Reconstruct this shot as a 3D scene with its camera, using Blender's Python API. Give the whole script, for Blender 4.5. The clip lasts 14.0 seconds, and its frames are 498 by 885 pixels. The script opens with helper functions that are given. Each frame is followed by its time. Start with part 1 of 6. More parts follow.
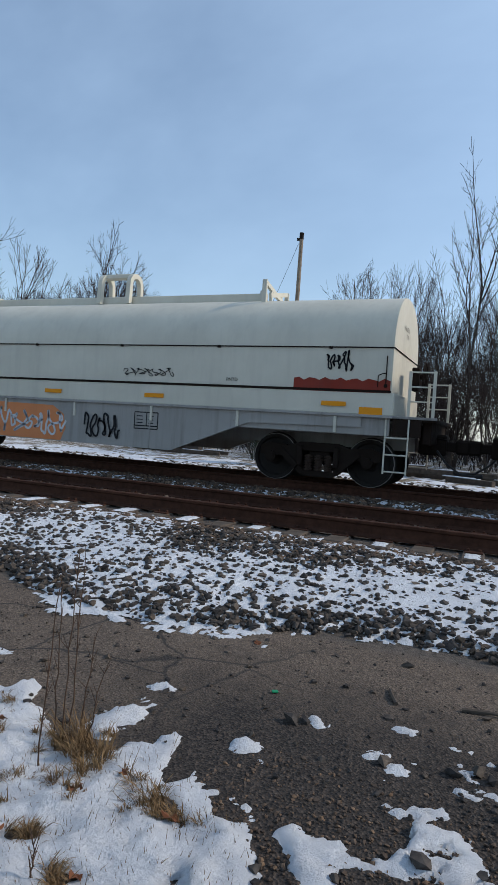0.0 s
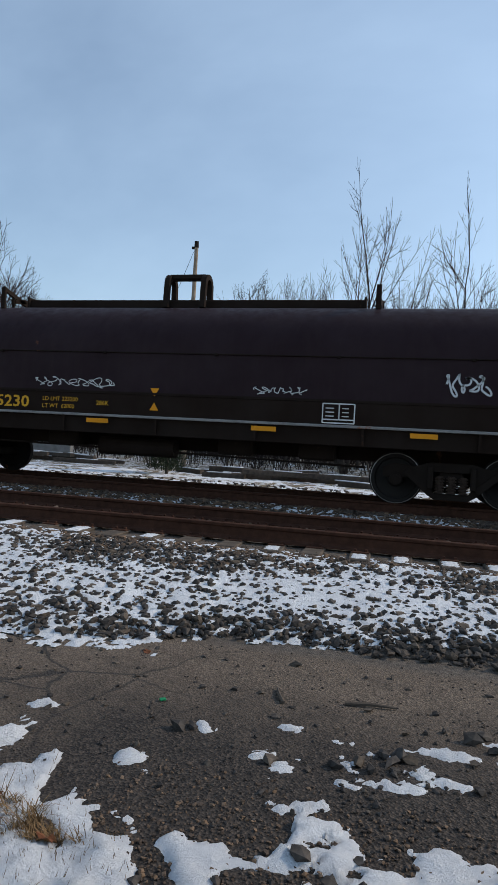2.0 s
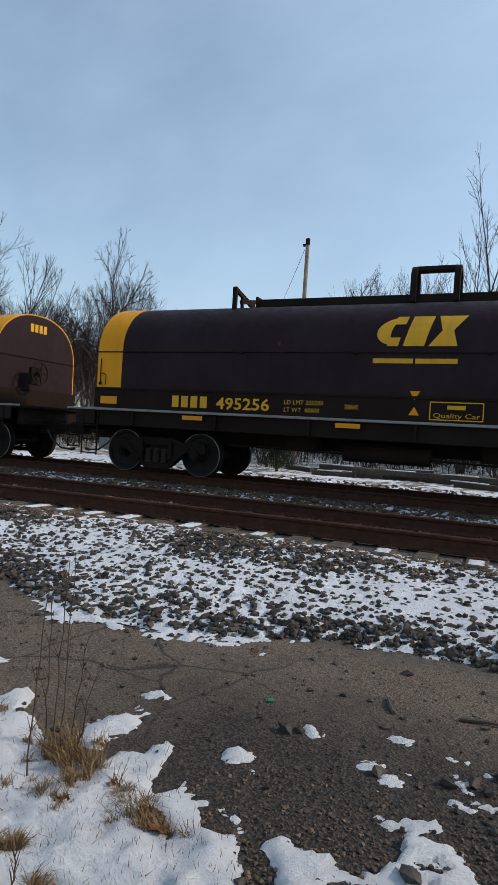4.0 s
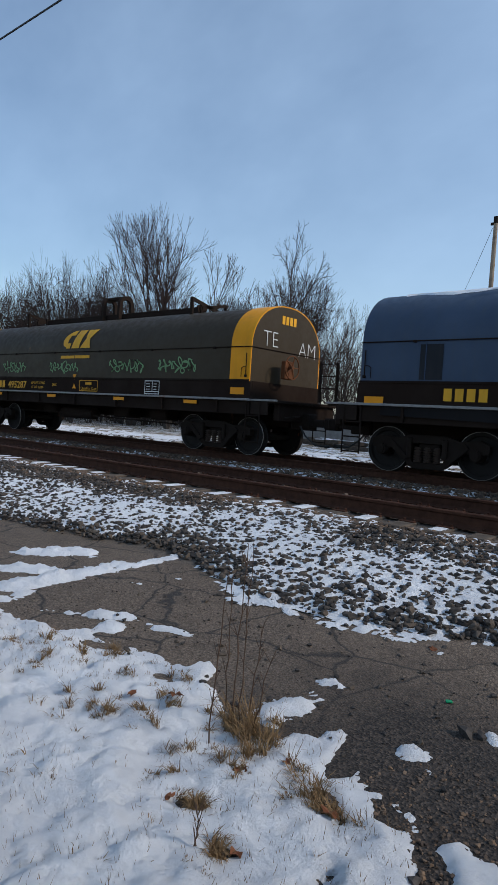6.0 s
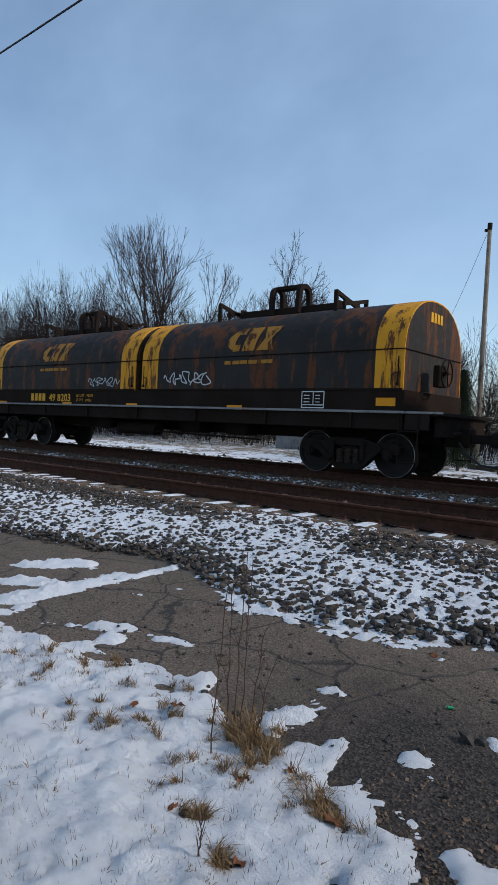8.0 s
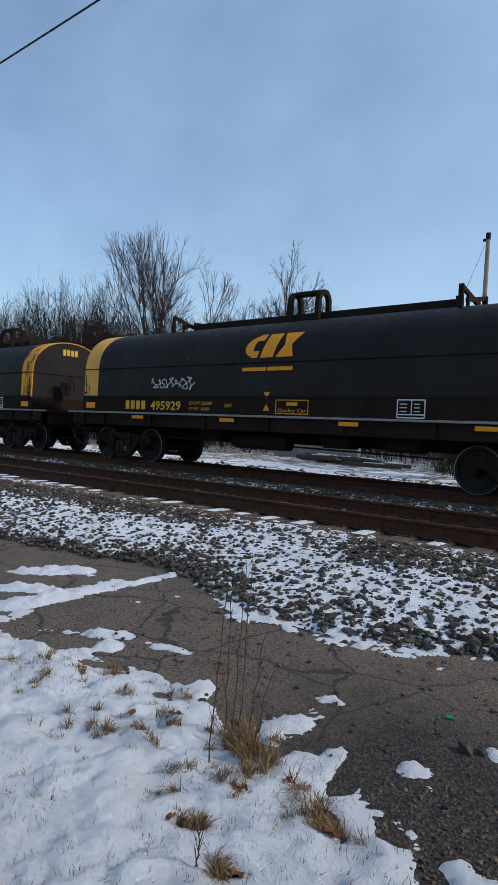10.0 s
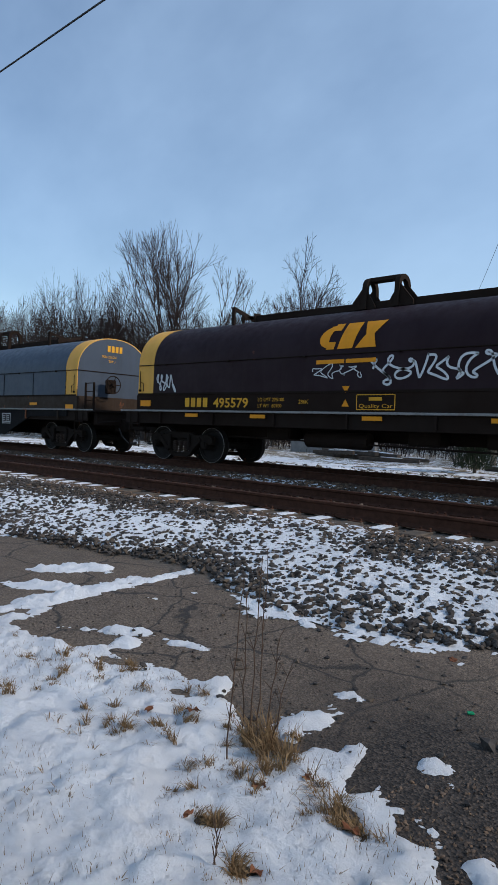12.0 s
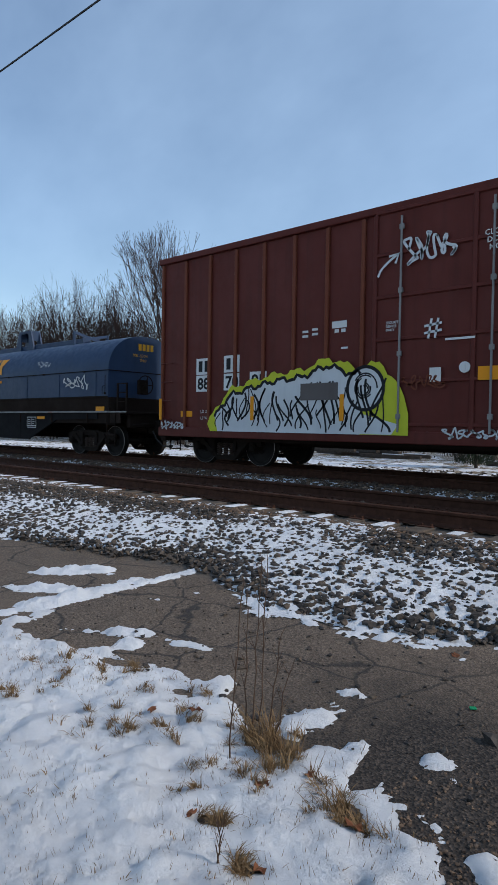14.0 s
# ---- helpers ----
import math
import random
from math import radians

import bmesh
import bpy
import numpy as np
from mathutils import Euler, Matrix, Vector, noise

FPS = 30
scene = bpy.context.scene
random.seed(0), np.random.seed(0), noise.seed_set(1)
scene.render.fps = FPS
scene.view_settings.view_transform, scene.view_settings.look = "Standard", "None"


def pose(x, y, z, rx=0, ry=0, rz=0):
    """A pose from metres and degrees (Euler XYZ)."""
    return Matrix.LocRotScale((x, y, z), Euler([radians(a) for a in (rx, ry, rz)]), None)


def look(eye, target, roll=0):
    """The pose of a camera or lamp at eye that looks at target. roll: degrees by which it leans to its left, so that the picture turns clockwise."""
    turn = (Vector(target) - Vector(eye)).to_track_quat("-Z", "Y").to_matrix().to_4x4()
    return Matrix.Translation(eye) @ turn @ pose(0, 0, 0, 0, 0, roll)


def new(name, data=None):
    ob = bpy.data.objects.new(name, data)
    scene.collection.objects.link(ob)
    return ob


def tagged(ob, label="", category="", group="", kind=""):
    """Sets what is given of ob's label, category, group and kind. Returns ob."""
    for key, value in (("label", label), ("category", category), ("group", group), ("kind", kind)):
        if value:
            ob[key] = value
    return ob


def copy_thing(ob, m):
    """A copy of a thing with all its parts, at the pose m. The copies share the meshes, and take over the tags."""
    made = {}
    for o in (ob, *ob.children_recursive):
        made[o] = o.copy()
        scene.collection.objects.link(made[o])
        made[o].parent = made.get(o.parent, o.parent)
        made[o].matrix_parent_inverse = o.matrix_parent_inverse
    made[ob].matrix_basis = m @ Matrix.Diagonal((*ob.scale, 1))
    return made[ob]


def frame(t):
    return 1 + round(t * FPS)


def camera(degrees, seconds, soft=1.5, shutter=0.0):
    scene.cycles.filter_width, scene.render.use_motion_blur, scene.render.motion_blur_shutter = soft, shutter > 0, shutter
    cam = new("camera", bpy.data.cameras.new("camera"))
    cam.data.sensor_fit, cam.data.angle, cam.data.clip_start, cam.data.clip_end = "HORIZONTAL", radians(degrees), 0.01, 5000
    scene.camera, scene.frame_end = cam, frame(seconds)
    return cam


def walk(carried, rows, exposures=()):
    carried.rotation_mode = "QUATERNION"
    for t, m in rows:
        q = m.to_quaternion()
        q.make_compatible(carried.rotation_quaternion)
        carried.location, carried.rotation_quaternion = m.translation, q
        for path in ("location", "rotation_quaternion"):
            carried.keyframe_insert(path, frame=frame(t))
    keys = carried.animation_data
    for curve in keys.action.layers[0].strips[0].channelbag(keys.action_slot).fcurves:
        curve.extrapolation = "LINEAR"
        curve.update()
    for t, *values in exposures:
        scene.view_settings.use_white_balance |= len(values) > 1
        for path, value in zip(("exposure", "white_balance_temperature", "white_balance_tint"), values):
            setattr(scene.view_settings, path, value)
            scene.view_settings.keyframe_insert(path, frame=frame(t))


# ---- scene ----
cam = camera(43.16, 14.0, soft=1.1)
PATH = [
    (0.0, pose(-0.067, -0.043, 1.443, 88.63, -3.70, 23.09)),
    (0.5, pose(-0.073, -0.037, 1.450, 88.34, -3.91, 21.72)),
    (1.0, pose(-0.064, -0.040, 1.445, 88.49, -3.81, 20.97)),
    (1.5, pose(-0.036, -0.015, 1.430, 88.92, -2.76, 19.11)),
    (2.0, pose(0.004, -0.017, 1.424, 89.94, -3.16, 13.90)),
    (2.5, pose(0.015, -0.014, 1.421, 88.74, -3.38, 11.65)),
    (3.0, pose(0.011, 0.011, 1.432, 88.23, -3.60, 10.73)),
    (3.5, pose(0.001, 0.009, 1.450, 88.24, -3.27, 13.92)),
    (3.7, pose(0.001, 0.009, 1.450, 88.64, -3.27, 17.92)),
    (5.8, pose(0.006, 0.005, 1.437, 87.82, -3.32, 41.73)),
    (6.0, pose(0.006, 0.005, 1.437, 87.47, -3.32, 39.88)),
    (6.5, pose(0.018, 0.004, 1.439, 87.73, -2.65, 38.76)),
    (7.0, pose(0.025, -0.006, 1.445, 88.04, -2.49, 39.16)),
    (7.5, pose(0.026, -0.008, 1.443, 88.14, -2.37, 39.75)),
    (10.0, pose(0.021, -0.015, 1.444, 88.95, -2.75, 39.60)),
    (10.5, pose(0.013, 0.004, 1.442, 88.81, -2.58, 40.19)),
    (11.0, pose(0.007, 0.014, 1.440, 89.11, -2.84, 40.83)),
    (11.5, pose(0.008, 0.013, 1.433, 88.92, -2.67, 41.03)),
    (12.0, pose(0.011, 0.017, 1.433, 88.57, -1.94, 41.10)),
    (12.5, pose(0.007, 0.021, 1.431, 88.62, -1.81, 41.43)),
    (13.0, pose(0.019, 0.018, 1.431, 89.11, -1.46, 41.76)),
    (13.5, pose(0.022, 0.016, 1.432, 88.92, -1.07, 41.58)),
    (14.0, pose(0.029, 0.024, 1.436, 88.49, -0.90, 41.21)),
]
walk(cam, PATH, ((0.0, -0.05, 6600, 10), (1.5, 0.0, 6750, 10), (2.5, -0.02, 7050, 10), (3.7, 0.06, 7150, 10), (5.8, -0.10, 6500, 10), (10.0, -0.05, 6450, 10), (14.0, 0.0, 6500, 10)))

# ---- light ----
SUN_DIR = Vector((0.80, 0.34, 0.56)).normalized()
world = bpy.data.worlds.new("sky")
scene.world = world
world.use_nodes = True
wn, wl = world.node_tree.nodes, world.node_tree.links
wn.clear()
w_out = wn.new("ShaderNodeOutputWorld")
w_bg = wn.new("ShaderNodeBackground")
w_sky = wn.new("ShaderNodeTexSky")
w_sky.sky_type = "NISHITA"
w_sky.sun_disc = False
w_sky.sun_elevation = math.asin(SUN_DIR.z)
w_sky.sun_rotation = math.atan2(SUN_DIR.x, SUN_DIR.y)
w_sky.air_density, w_sky.dust_density, w_sky.ozone_density = 1.15, 0.4, 3.0
w_geo = wn.new("ShaderNodeTexCoord")
w_map = wn.new("ShaderNodeMapping")
w_map.inputs["Scale"].default_value = (1.1, 3.4, 3.0)
w_map.inputs["Rotation"].default_value = (0.35, -0.45, 0.9)
w_noise = wn.new("ShaderNodeTexNoise")
w_noise.inputs["Scale"].default_value = 2.3
w_noise.inputs["Detail"].default_value = 4
w_noise.inputs["Roughness"].default_value = 0.55
w_ramp = wn.new("ShaderNodeValToRGB")
w_ramp.color_ramp.elements[0].position, w_ramp.color_ramp.elements[0].color = 0.30, (0.10, 0.10, 0.10, 1)
w_ramp.color_ramp.elements[1].position, w_ramp.color_ramp.elements[1].color = 0.80, (0.23, 0.23, 0.23, 1)
w_mix = wn.new("ShaderNodeMixRGB")
w_mix.inputs["Color2"].default_value = (5.5, 7.6, 10.3, 1)
wl.new(w_geo.outputs["Generated"], w_map.inputs["Vector"])
wl.new(w_map.outputs["Vector"], w_noise.inputs["Vector"])
wl.new(w_noise.outputs["Fac"], w_ramp.inputs["Fac"])
w_sep = wn.new("ShaderNodeSeparateXYZ")
w_veil = wn.new("ShaderNodeMapRange")
w_veil.inputs["From Min"].default_value, w_veil.inputs["From Max"].default_value = -0.75, 0.35
w_veil.inputs["To Min"].default_value, w_veil.inputs["To Max"].default_value = 0.0, 0.24
w_add = wn.new("ShaderNodeMath")
wl.new(w_geo.outputs["Generated"], w_sep.inputs["Vector"])
wl.new(w_sep.outputs["X"], w_veil.inputs["Value"])
wl.new(w_veil.outputs["Result"], w_add.inputs[0])
wl.new(w_ramp.outputs["Color"], w_add.inputs[1])
wl.new(w_add.outputs[0], w_mix.inputs["Fac"])
wl.new(w_sky.outputs["Color"], w_mix.inputs["Color1"])
wl.new(w_mix.outputs["Color"], w_bg.inputs["Color"])
w_bg.inputs["Strength"].default_value = 0.14
wl.new(w_bg.outputs["Background"], w_out.inputs["Surface"])

sun_data = bpy.data.lights.new("sun", "SUN")
sun_data.energy, sun_data.angle, sun_data.color = 2.9, radians(5.0), (1.0, 0.90, 0.78)
sun = new("sun", sun_data)
sun.matrix_world = look((0, 0, 30), tuple(Vector((0, 0, 30)) - SUN_DIR))

# ---- materials ----
MATS = {}


def shader(name):
    m = bpy.data.materials.new(name)
    m.use_nodes = True
    nt = m.node_tree
    return m, nt, nt.nodes["Principled BSDF"]


def noise_node(nt, scale, detail=5, rough=0.6, stretch=None, coords="Object"):
    tc = nt.nodes.new("ShaderNodeTexCoord")
    n = nt.nodes.new("ShaderNodeTexNoise")
    n.inputs["Scale"].default_value, n.inputs["Detail"].default_value, n.inputs["Roughness"].default_value = scale, detail, rough
    src = tc.outputs[coords]
    if stretch:
        mp = nt.nodes.new("ShaderNodeMapping")
        mp.inputs["Scale"].default_value = stretch
        nt.links.new(src, mp.inputs["Vector"])
        src = mp.outputs["Vector"]
    nt.links.new(src, n.inputs["Vector"])
    return n.outputs["Fac"]


def ramp(nt, fac, p0, p1, c0=0.0, c1=1.0):
    r = nt.nodes.new("ShaderNodeMapRange")
    r.inputs["From Min"].default_value, r.inputs["From Max"].default_value = p0, p1
    r.inputs["To Min"].default_value, r.inputs["To Max"].default_value = c0, c1
    nt.links.new(fac, r.inputs["Value"])
    return r.outputs["Result"]


def mix(nt, fac, a, b):
    m = nt.nodes.new("ShaderNodeMixRGB")
    for sock, v in (("Fac", fac), ("Color1", a), ("Color2", b)):
        if isinstance(v, (tuple, list)):
            m.inputs[sock].default_value = (*v, 1)
        elif isinstance(v, float):
            m.inputs[sock].default_value = v
        else:
            nt.links.new(v, m.inputs[sock])
    return m.outputs["Color"]


def bump(nt, bsdf, fac, strength, distance=0.01):
    b = nt.nodes.new("ShaderNodeBump")
    b.inputs["Strength"].default_value, b.inputs["Distance"].default_value = strength, distance
    nt.links.new(fac, b.inputs["Height"])
    nt.links.new(b.outputs["Normal"], bsdf.inputs["Normal"])


def paint(name, base, rust=0.0, rough=0.45, streak=0.35, dirt=(0.05, 0.045, 0.04), metal=0.0, rust_col=(0.13, 0.045, 0.018), spec=0.14, rust_run=(1, 1, 0.55)):
    """Weathered paint: broad fading, vertical dirt streaks and rust blotches."""
    if name in MATS:
        return MATS[name]
    m, nt, b = shader(name)
    fade = noise_node(nt, 0.9, 4)
    col = mix(nt, ramp(nt, fade, 0.3, 0.7, 0.0, 0.45), base, tuple(min(1, c * 1.35 + 0.012) for c in base))
    st = noise_node(nt, 1.0, 6, 0.65, (5.0, 5.0, 0.45))
    col = mix(nt, ramp(nt, st, 0.48, 0.75, 0.0, streak), col, dirt)
    if rust:
        rn = noise_node(nt, 1.6, 9, 0.7, rust_run)
        edge = 0.72 - 0.3 * rust
        col = mix(nt, ramp(nt, rn, edge, edge + 0.05), col, mix(nt, noise_node(nt, 14, 4), rust_col, tuple(c * 2.2 for c in rust_col)))
    nt.links.new(col, b.inputs["Base Color"])
    nt.links.new(ramp(nt, noise_node(nt, 6, 5), 0.3, 0.7, rough - 0.08, rough + 0.15), b.inputs["Roughness"])
    b.inputs["Metallic"].default_value = metal
    b.inputs["Specular IOR Level"].default_value = spec
    bump(nt, b, noise_node(nt, 2.2, 6), 0.25, 0.02)
    MATS[name] = m
    return m


def rough_mat(name, c0, c1, scale, rough=0.85, bump_s=0.5, dist=0.01, spec=0.3, per_island=False, coords="Object"):
    """Grainy mineral or wood surface between two colours."""
    if name in MATS:
        return MATS[name]
    m, nt, b = shader(name)
    fac = ramp(nt, noise_node(nt, scale, 8, 0.65, coords=coords), 0.3, 0.7)
    col = mix(nt, fac, c0, c1)
    if per_island:
        g = nt.nodes.new("ShaderNodeNewGeometry")
        oi = nt.nodes.new("ShaderNodeObjectInfo")
        add = nt.nodes.new("ShaderNodeMath")
        add.operation = "ADD"
        nt.links.new(g.outputs["Random Per Island"], add.inputs[0])
        nt.links.new(oi.outputs["Random"], add.inputs[1])
        fr = nt.nodes.new("ShaderNodeMath")
        fr.operation = "FRACT"
        nt.links.new(add.outputs[0], fr.inputs[0])
        hue = nt.nodes.new("ShaderNodeValToRGB")
        cr = hue.color_ramp
        cr.elements[0].color, cr.elements[1].color = (0.45, 0.45, 0.48, 1), (1.5, 1.4, 1.3, 1)
        e = cr.elements.new(0.55)
        e.color = (0.85, 0.85, 0.88, 1)
        e = cr.elements.new(0.86)
        e.color = (1.2, 1.05, 0.88, 1)
        nt.links.new(fr.outputs[0], hue.inputs["Fac"])
        mul = nt.nodes.new("ShaderNodeMixRGB")
        mul.blend_type = "MULTIPLY"
        mul.inputs["Fac"].default_value = 1.0
        nt.links.new(col, mul.inputs["Color1"])
        nt.links.new(hue.outputs["Color"], mul.inputs["Color2"])
        col = mul.outputs["Color"]
    nt.links.new(col, b.inputs["Base Color"])
    b.inputs["Roughness"].default_value = rough
    b.inputs["Specular IOR Level"].default_value = spec
    bump(nt, b, noise_node(nt, scale * 2.5, 6, coords=coords), bump_s, dist)
    MATS[name] = m
    return m


def snow_mat():
    if "snow" in MATS:
        return MATS["snow"]
    m, nt, b = shader("snow")
    col = mix(nt, ramp(nt, noise_node(nt, 3.0, 6), 0.35, 0.7), (0.58, 0.60, 0.64), (0.76, 0.775, 0.80))
    nt.links.new(col, b.inputs["Base Color"])
    b.inputs["Roughness"].default_value = 0.75
    b.inputs["Subsurface Weight"].default_value = 0.0
    bump(nt, b, noise_node(nt, 24, 8, 0.78), 1.0, 0.030)
    MATS["snow"] = m
    return m


def ground_mat():
    """Old asphalt lot, stony track bed, then a snowy verge with dead grass."""
    m, nt, b = shader("ground")
    tc = nt.nodes.new("ShaderNodeTexCoord")
    sep = nt.nodes.new("ShaderNodeSeparateXYZ")
    nt.links.new(tc.outputs["Object"], sep.inputs["Vector"])
    fine = noise_node(nt, 58, 7, 0.8)
    broad = noise_node(nt, 0.9, 5)
    asph = mix(nt, ramp(nt, fine, 0.40, 0.62), (0.012, 0.0095, 0.008), (0.205, 0.150, 0.108))
    agg = nt.nodes.new("ShaderNodeTexVoronoi")
    agg.inputs["Scale"].default_value = 85
    nt.links.new(tc.outputs["Object"], agg.inputs["Vector"])
    chip = nt.nodes.new("ShaderNodeSeparateColor")
    nt.links.new(agg.outputs["Color"], chip.inputs["Color"])
    asph = mix(nt, ramp(nt, chip.outputs["Red"], 0.55, 1.0, 0.0, 0.7), asph, (0.20, 0.155, 0.118))
    asph = mix(nt, ramp(nt, chip.outputs["Green"], 0.5, 1.0, 0.0, 0.8), asph, (0.014, 0.011, 0.009))
    asph = mix(nt, ramp(nt, broad, 0.3, 0.7, 0.0, 0.35), asph, (0.155, 0.115, 0.084))
    stain = noise_node(nt, 4.0, 6, 0.7)
    asph = mix(nt, ramp(nt, stain, 0.52, 0.66, 0.0, 0.45), asph, (0.034, 0.026, 0.021))
    vor = nt.nodes.new("ShaderNodeTexVoronoi")
    vor.feature = "DISTANCE_TO_EDGE"
    vor.inputs["Scale"].default_value = 1.3
    warp = nt.nodes.new("ShaderNodeMixRGB")
    warp.inputs["Fac"].default_value = 0.16
    nn = nt.nodes.new("ShaderNodeTexNoise")
    nn.inputs["Scale"].default_value, nn.inputs["Detail"].default_value = 3.5, 6
    nt.links.new(tc.outputs["Object"], nn.inputs["Vector"])
    nt.links.new(tc.outputs["Object"], warp.inputs["Color1"])
    nt.links.new(nn.outputs["Color"], warp.inputs["Color2"])
    nt.links.new(warp.outputs["Color"], vor.inputs["Vector"])
    crack = ramp(nt, vor.outputs["Distance"], 0.004, 0.016, 0.9, 0.0)
    gate = nt.nodes.new("ShaderNodeMath")
    gate.operation = "MULTIPLY"
    nt.links.new(crack, gate.inputs[0])
    nt.links.new(ramp(nt, sep.outputs["X"], -0.6, -1.6), gate.inputs[1])
    asph = mix(nt, gate.outputs[0], asph, (0.018, 0.016, 0.015))
    # darker chip colour towards the near right of the lot, with a wavering edge
    near_right = nt.nodes.new("ShaderNodeMath")
    near_right.operation = "MULTIPLY"
    wob = noise_node(nt, 1.6, 6, 0.65)
    edge_x = nt.nodes.new("ShaderNodeMath")
    edge_x.operation = "MULTIPLY_ADD"
    nt.links.new(wob, edge_x.inputs[0])
    edge_x.inputs[1].default_value = 1.6
    nt.links.new(sep.outputs["X"], edge_x.inputs[2])
    edge_y = nt.nodes.new("ShaderNodeMath")
    edge_y.operation = "MULTIPLY_ADD"
    nt.links.new(wob, edge_y.inputs[0])
    edge_y.inputs[1].default_value = -1.4
    nt.links.new(sep.outputs["Y"], edge_y.inputs[2])
    nt.links.new(ramp(nt, edge_x.outputs[0], -1.6, -0.5), near_right.inputs[0])
    nt.links.new(ramp(nt, edge_y.outputs[0], 3.0, 2.2), near_right.inputs[1])
    grit = mix(nt, ramp(nt, chip.outputs["Blue"], 0.3, 0.95), (0.014, 0.0105, 0.0085), (0.062, 0.047, 0.037))
    asph = mix(nt, near_right.outputs[0], asph, grit)
    gravel = mix(nt, ramp(nt, noise_node(nt, 22, 6, 0.7), 0.35, 0.65), (0.03, 0.026, 0.022), (0.13, 0.105, 0.085))
    verge = mix(nt, ramp(nt, noise_node(nt, 2.4, 9, 0.80), 0.50, 0.58), (0.15, 0.115, 0.07), (0.78, 0.80, 0.84))
    col = mix(nt, ramp(nt, sep.outputs["Y"], 4.15, 4.3), asph, gravel)
    col = mix(nt, ramp(nt, sep.outputs["Y"], 14.3, 16.0), col, verge)
    nt.links.new(col, b.inputs["Base Color"])
    b.inputs["Roughness"].default_value = 0.85
    b.inputs["Specular IOR Level"].default_value = 0.35
    bump(nt, b, agg.outputs["Distance"], 0.7, 0.010)
    return m


M_GROUND = ground_mat()
M_SNOW = snow_mat()
M_STONE = rough_mat("ballast_stone", (0.022, 0.018, 0.016), (0.094, 0.080, 0.068), 18, 0.8, 0.5, 0.006, per_island=True)
M_STONE_BROWN = rough_mat("rusty_ballast_stone", (0.045, 0.031, 0.022), (0.17, 0.12, 0.085), 18, 0.85, 0.5, 0.006, per_island=True)
M_RAIL = rough_mat("rusty_rail_steel", (0.032, 0.0135, 0.0085), (0.072, 0.032, 0.020), 9, 0.8, 0.25, 0.003, 0.12)
M_TIE = rough_mat("weathered_tie_wood", (0.04, 0.032, 0.026), (0.11, 0.085, 0.065), 7, 0.9, 0.6, 0.01)
M_BARK = rough_mat("grey_bark", (0.034, 0.027, 0.024), (0.085, 0.070, 0.060), 6, 0.9, 0.5, 0.02)
M_TWIG = rough_mat("brown_twig", (0.020, 0.014, 0.013), (0.046, 0.034, 0.031), 2, 0.9, 0.2, 0.01, 0.1)
M_POLE = rough_mat("weathered_pole_wood", (0.17, 0.125, 0.09), (0.30, 0.24, 0.18), 5, 0.85, 0.5, 0.01)
M_WIRE = rough_mat("black_cable", (0.012, 0.012, 0.013), (0.03, 0.03, 0.03), 5, 0.6, 0.0)
M_STEEL = paint("grimy_black_steel", (0.0145, 0.0088, 0.0062), 0.3, 0.8, 0.5, (0.016, 0.013, 0.011), spec=0.06, rust_col=(0.05, 0.024, 0.014))
M_TRUCK = paint("oily_brown_cast_steel", (0.0135, 0.0092, 0.0070), 0.4, 0.8, 0.5, (0.020, 0.016, 0.013), rust_col=(0.020, 0.012, 0.008), spec=0.06)
M_WHEEL = paint("dark_wheel_steel", (0.014, 0.012, 0.011), 0.3, 0.7, 0.4, (0.022, 0.017, 0.014), spec=0.1)
M_TREAD = paint("worn_bright_wheel_rim", (0.22, 0.21, 0.20), 0.3, 0.4, 0.3, metal=0.7)
M_YELLOW = paint("reflector_yellow", (0.64, 0.24, 0.008), 0.0, 0.4, 0.15)
M_LETTER = paint("lettering_yellow", (0.58, 0.29, 0.02), 0.0, 0.5, 0.25)
M_WHITEL = paint("lettering_white", (0.55, 0.55, 0.54), 0.0, 0.5, 0.2)
M_GRAF = paint("spray_white", (0.50, 0.51, 0.52), 0.0, 0.6, 0.1)
M_GRAFG = paint("spray_green", (0.16, 0.28, 0.14), 0.0, 0.6, 0.1)
M_GRAFB = paint("spray_black", (0.012, 0.012, 0.014), 0.0, 0.6, 0.0)
M_GRAFY = paint("spray_lime", (0.42, 0.44, 0.03), 0.0, 0.6, 0.1)
M_GRAFO = paint("spray_orange", (0.55, 0.20, 0.08), 0.0, 0.6, 0.1)
M_STRIP = paint("worn_grey_deck_edge", (0.21, 0.20, 0.19), 0.4, 0.6, 0.5)
M_GRASS = rough_mat("dead_grass", (0.075, 0.042, 0.020), (0.30, 0.19, 0.092), 14, 0.9, 0.1)
M_LEAF = rough_mat("dead_leaf", (0.10, 0.03, 0.012), (0.20, 0.075, 0.03), 12, 0.8, 0.3)
M_CEDAR = rough_mat("cedar_green", (0.015, 0.024, 0.012), (0.035, 0.05, 0.025), 4, 0.9, 0.2)
M_CONC = rough_mat("grey_concrete", (0.16, 0.15, 0.14), (0.27, 0.26, 0.25), 3, 0.9, 0.4)

# ---- mesh helpers ----


def part(name, bm, material, parent, label=""):
    """Links a bmesh (or a finished mesh) as one mesh object under a thing or part."""
    if isinstance(bm, bpy.types.Mesh):
        me = bm
    else:
        me = bpy.data.meshes.new(name)
        bm.to_mesh(me)
        bm.free()
    if not me.materials:
        me.materials.append(material)
    ob = new(name, me)
    if parent is not None:
        ob.parent = parent
    if label:
        ob["label"] = label
    return ob


CACHE = {}


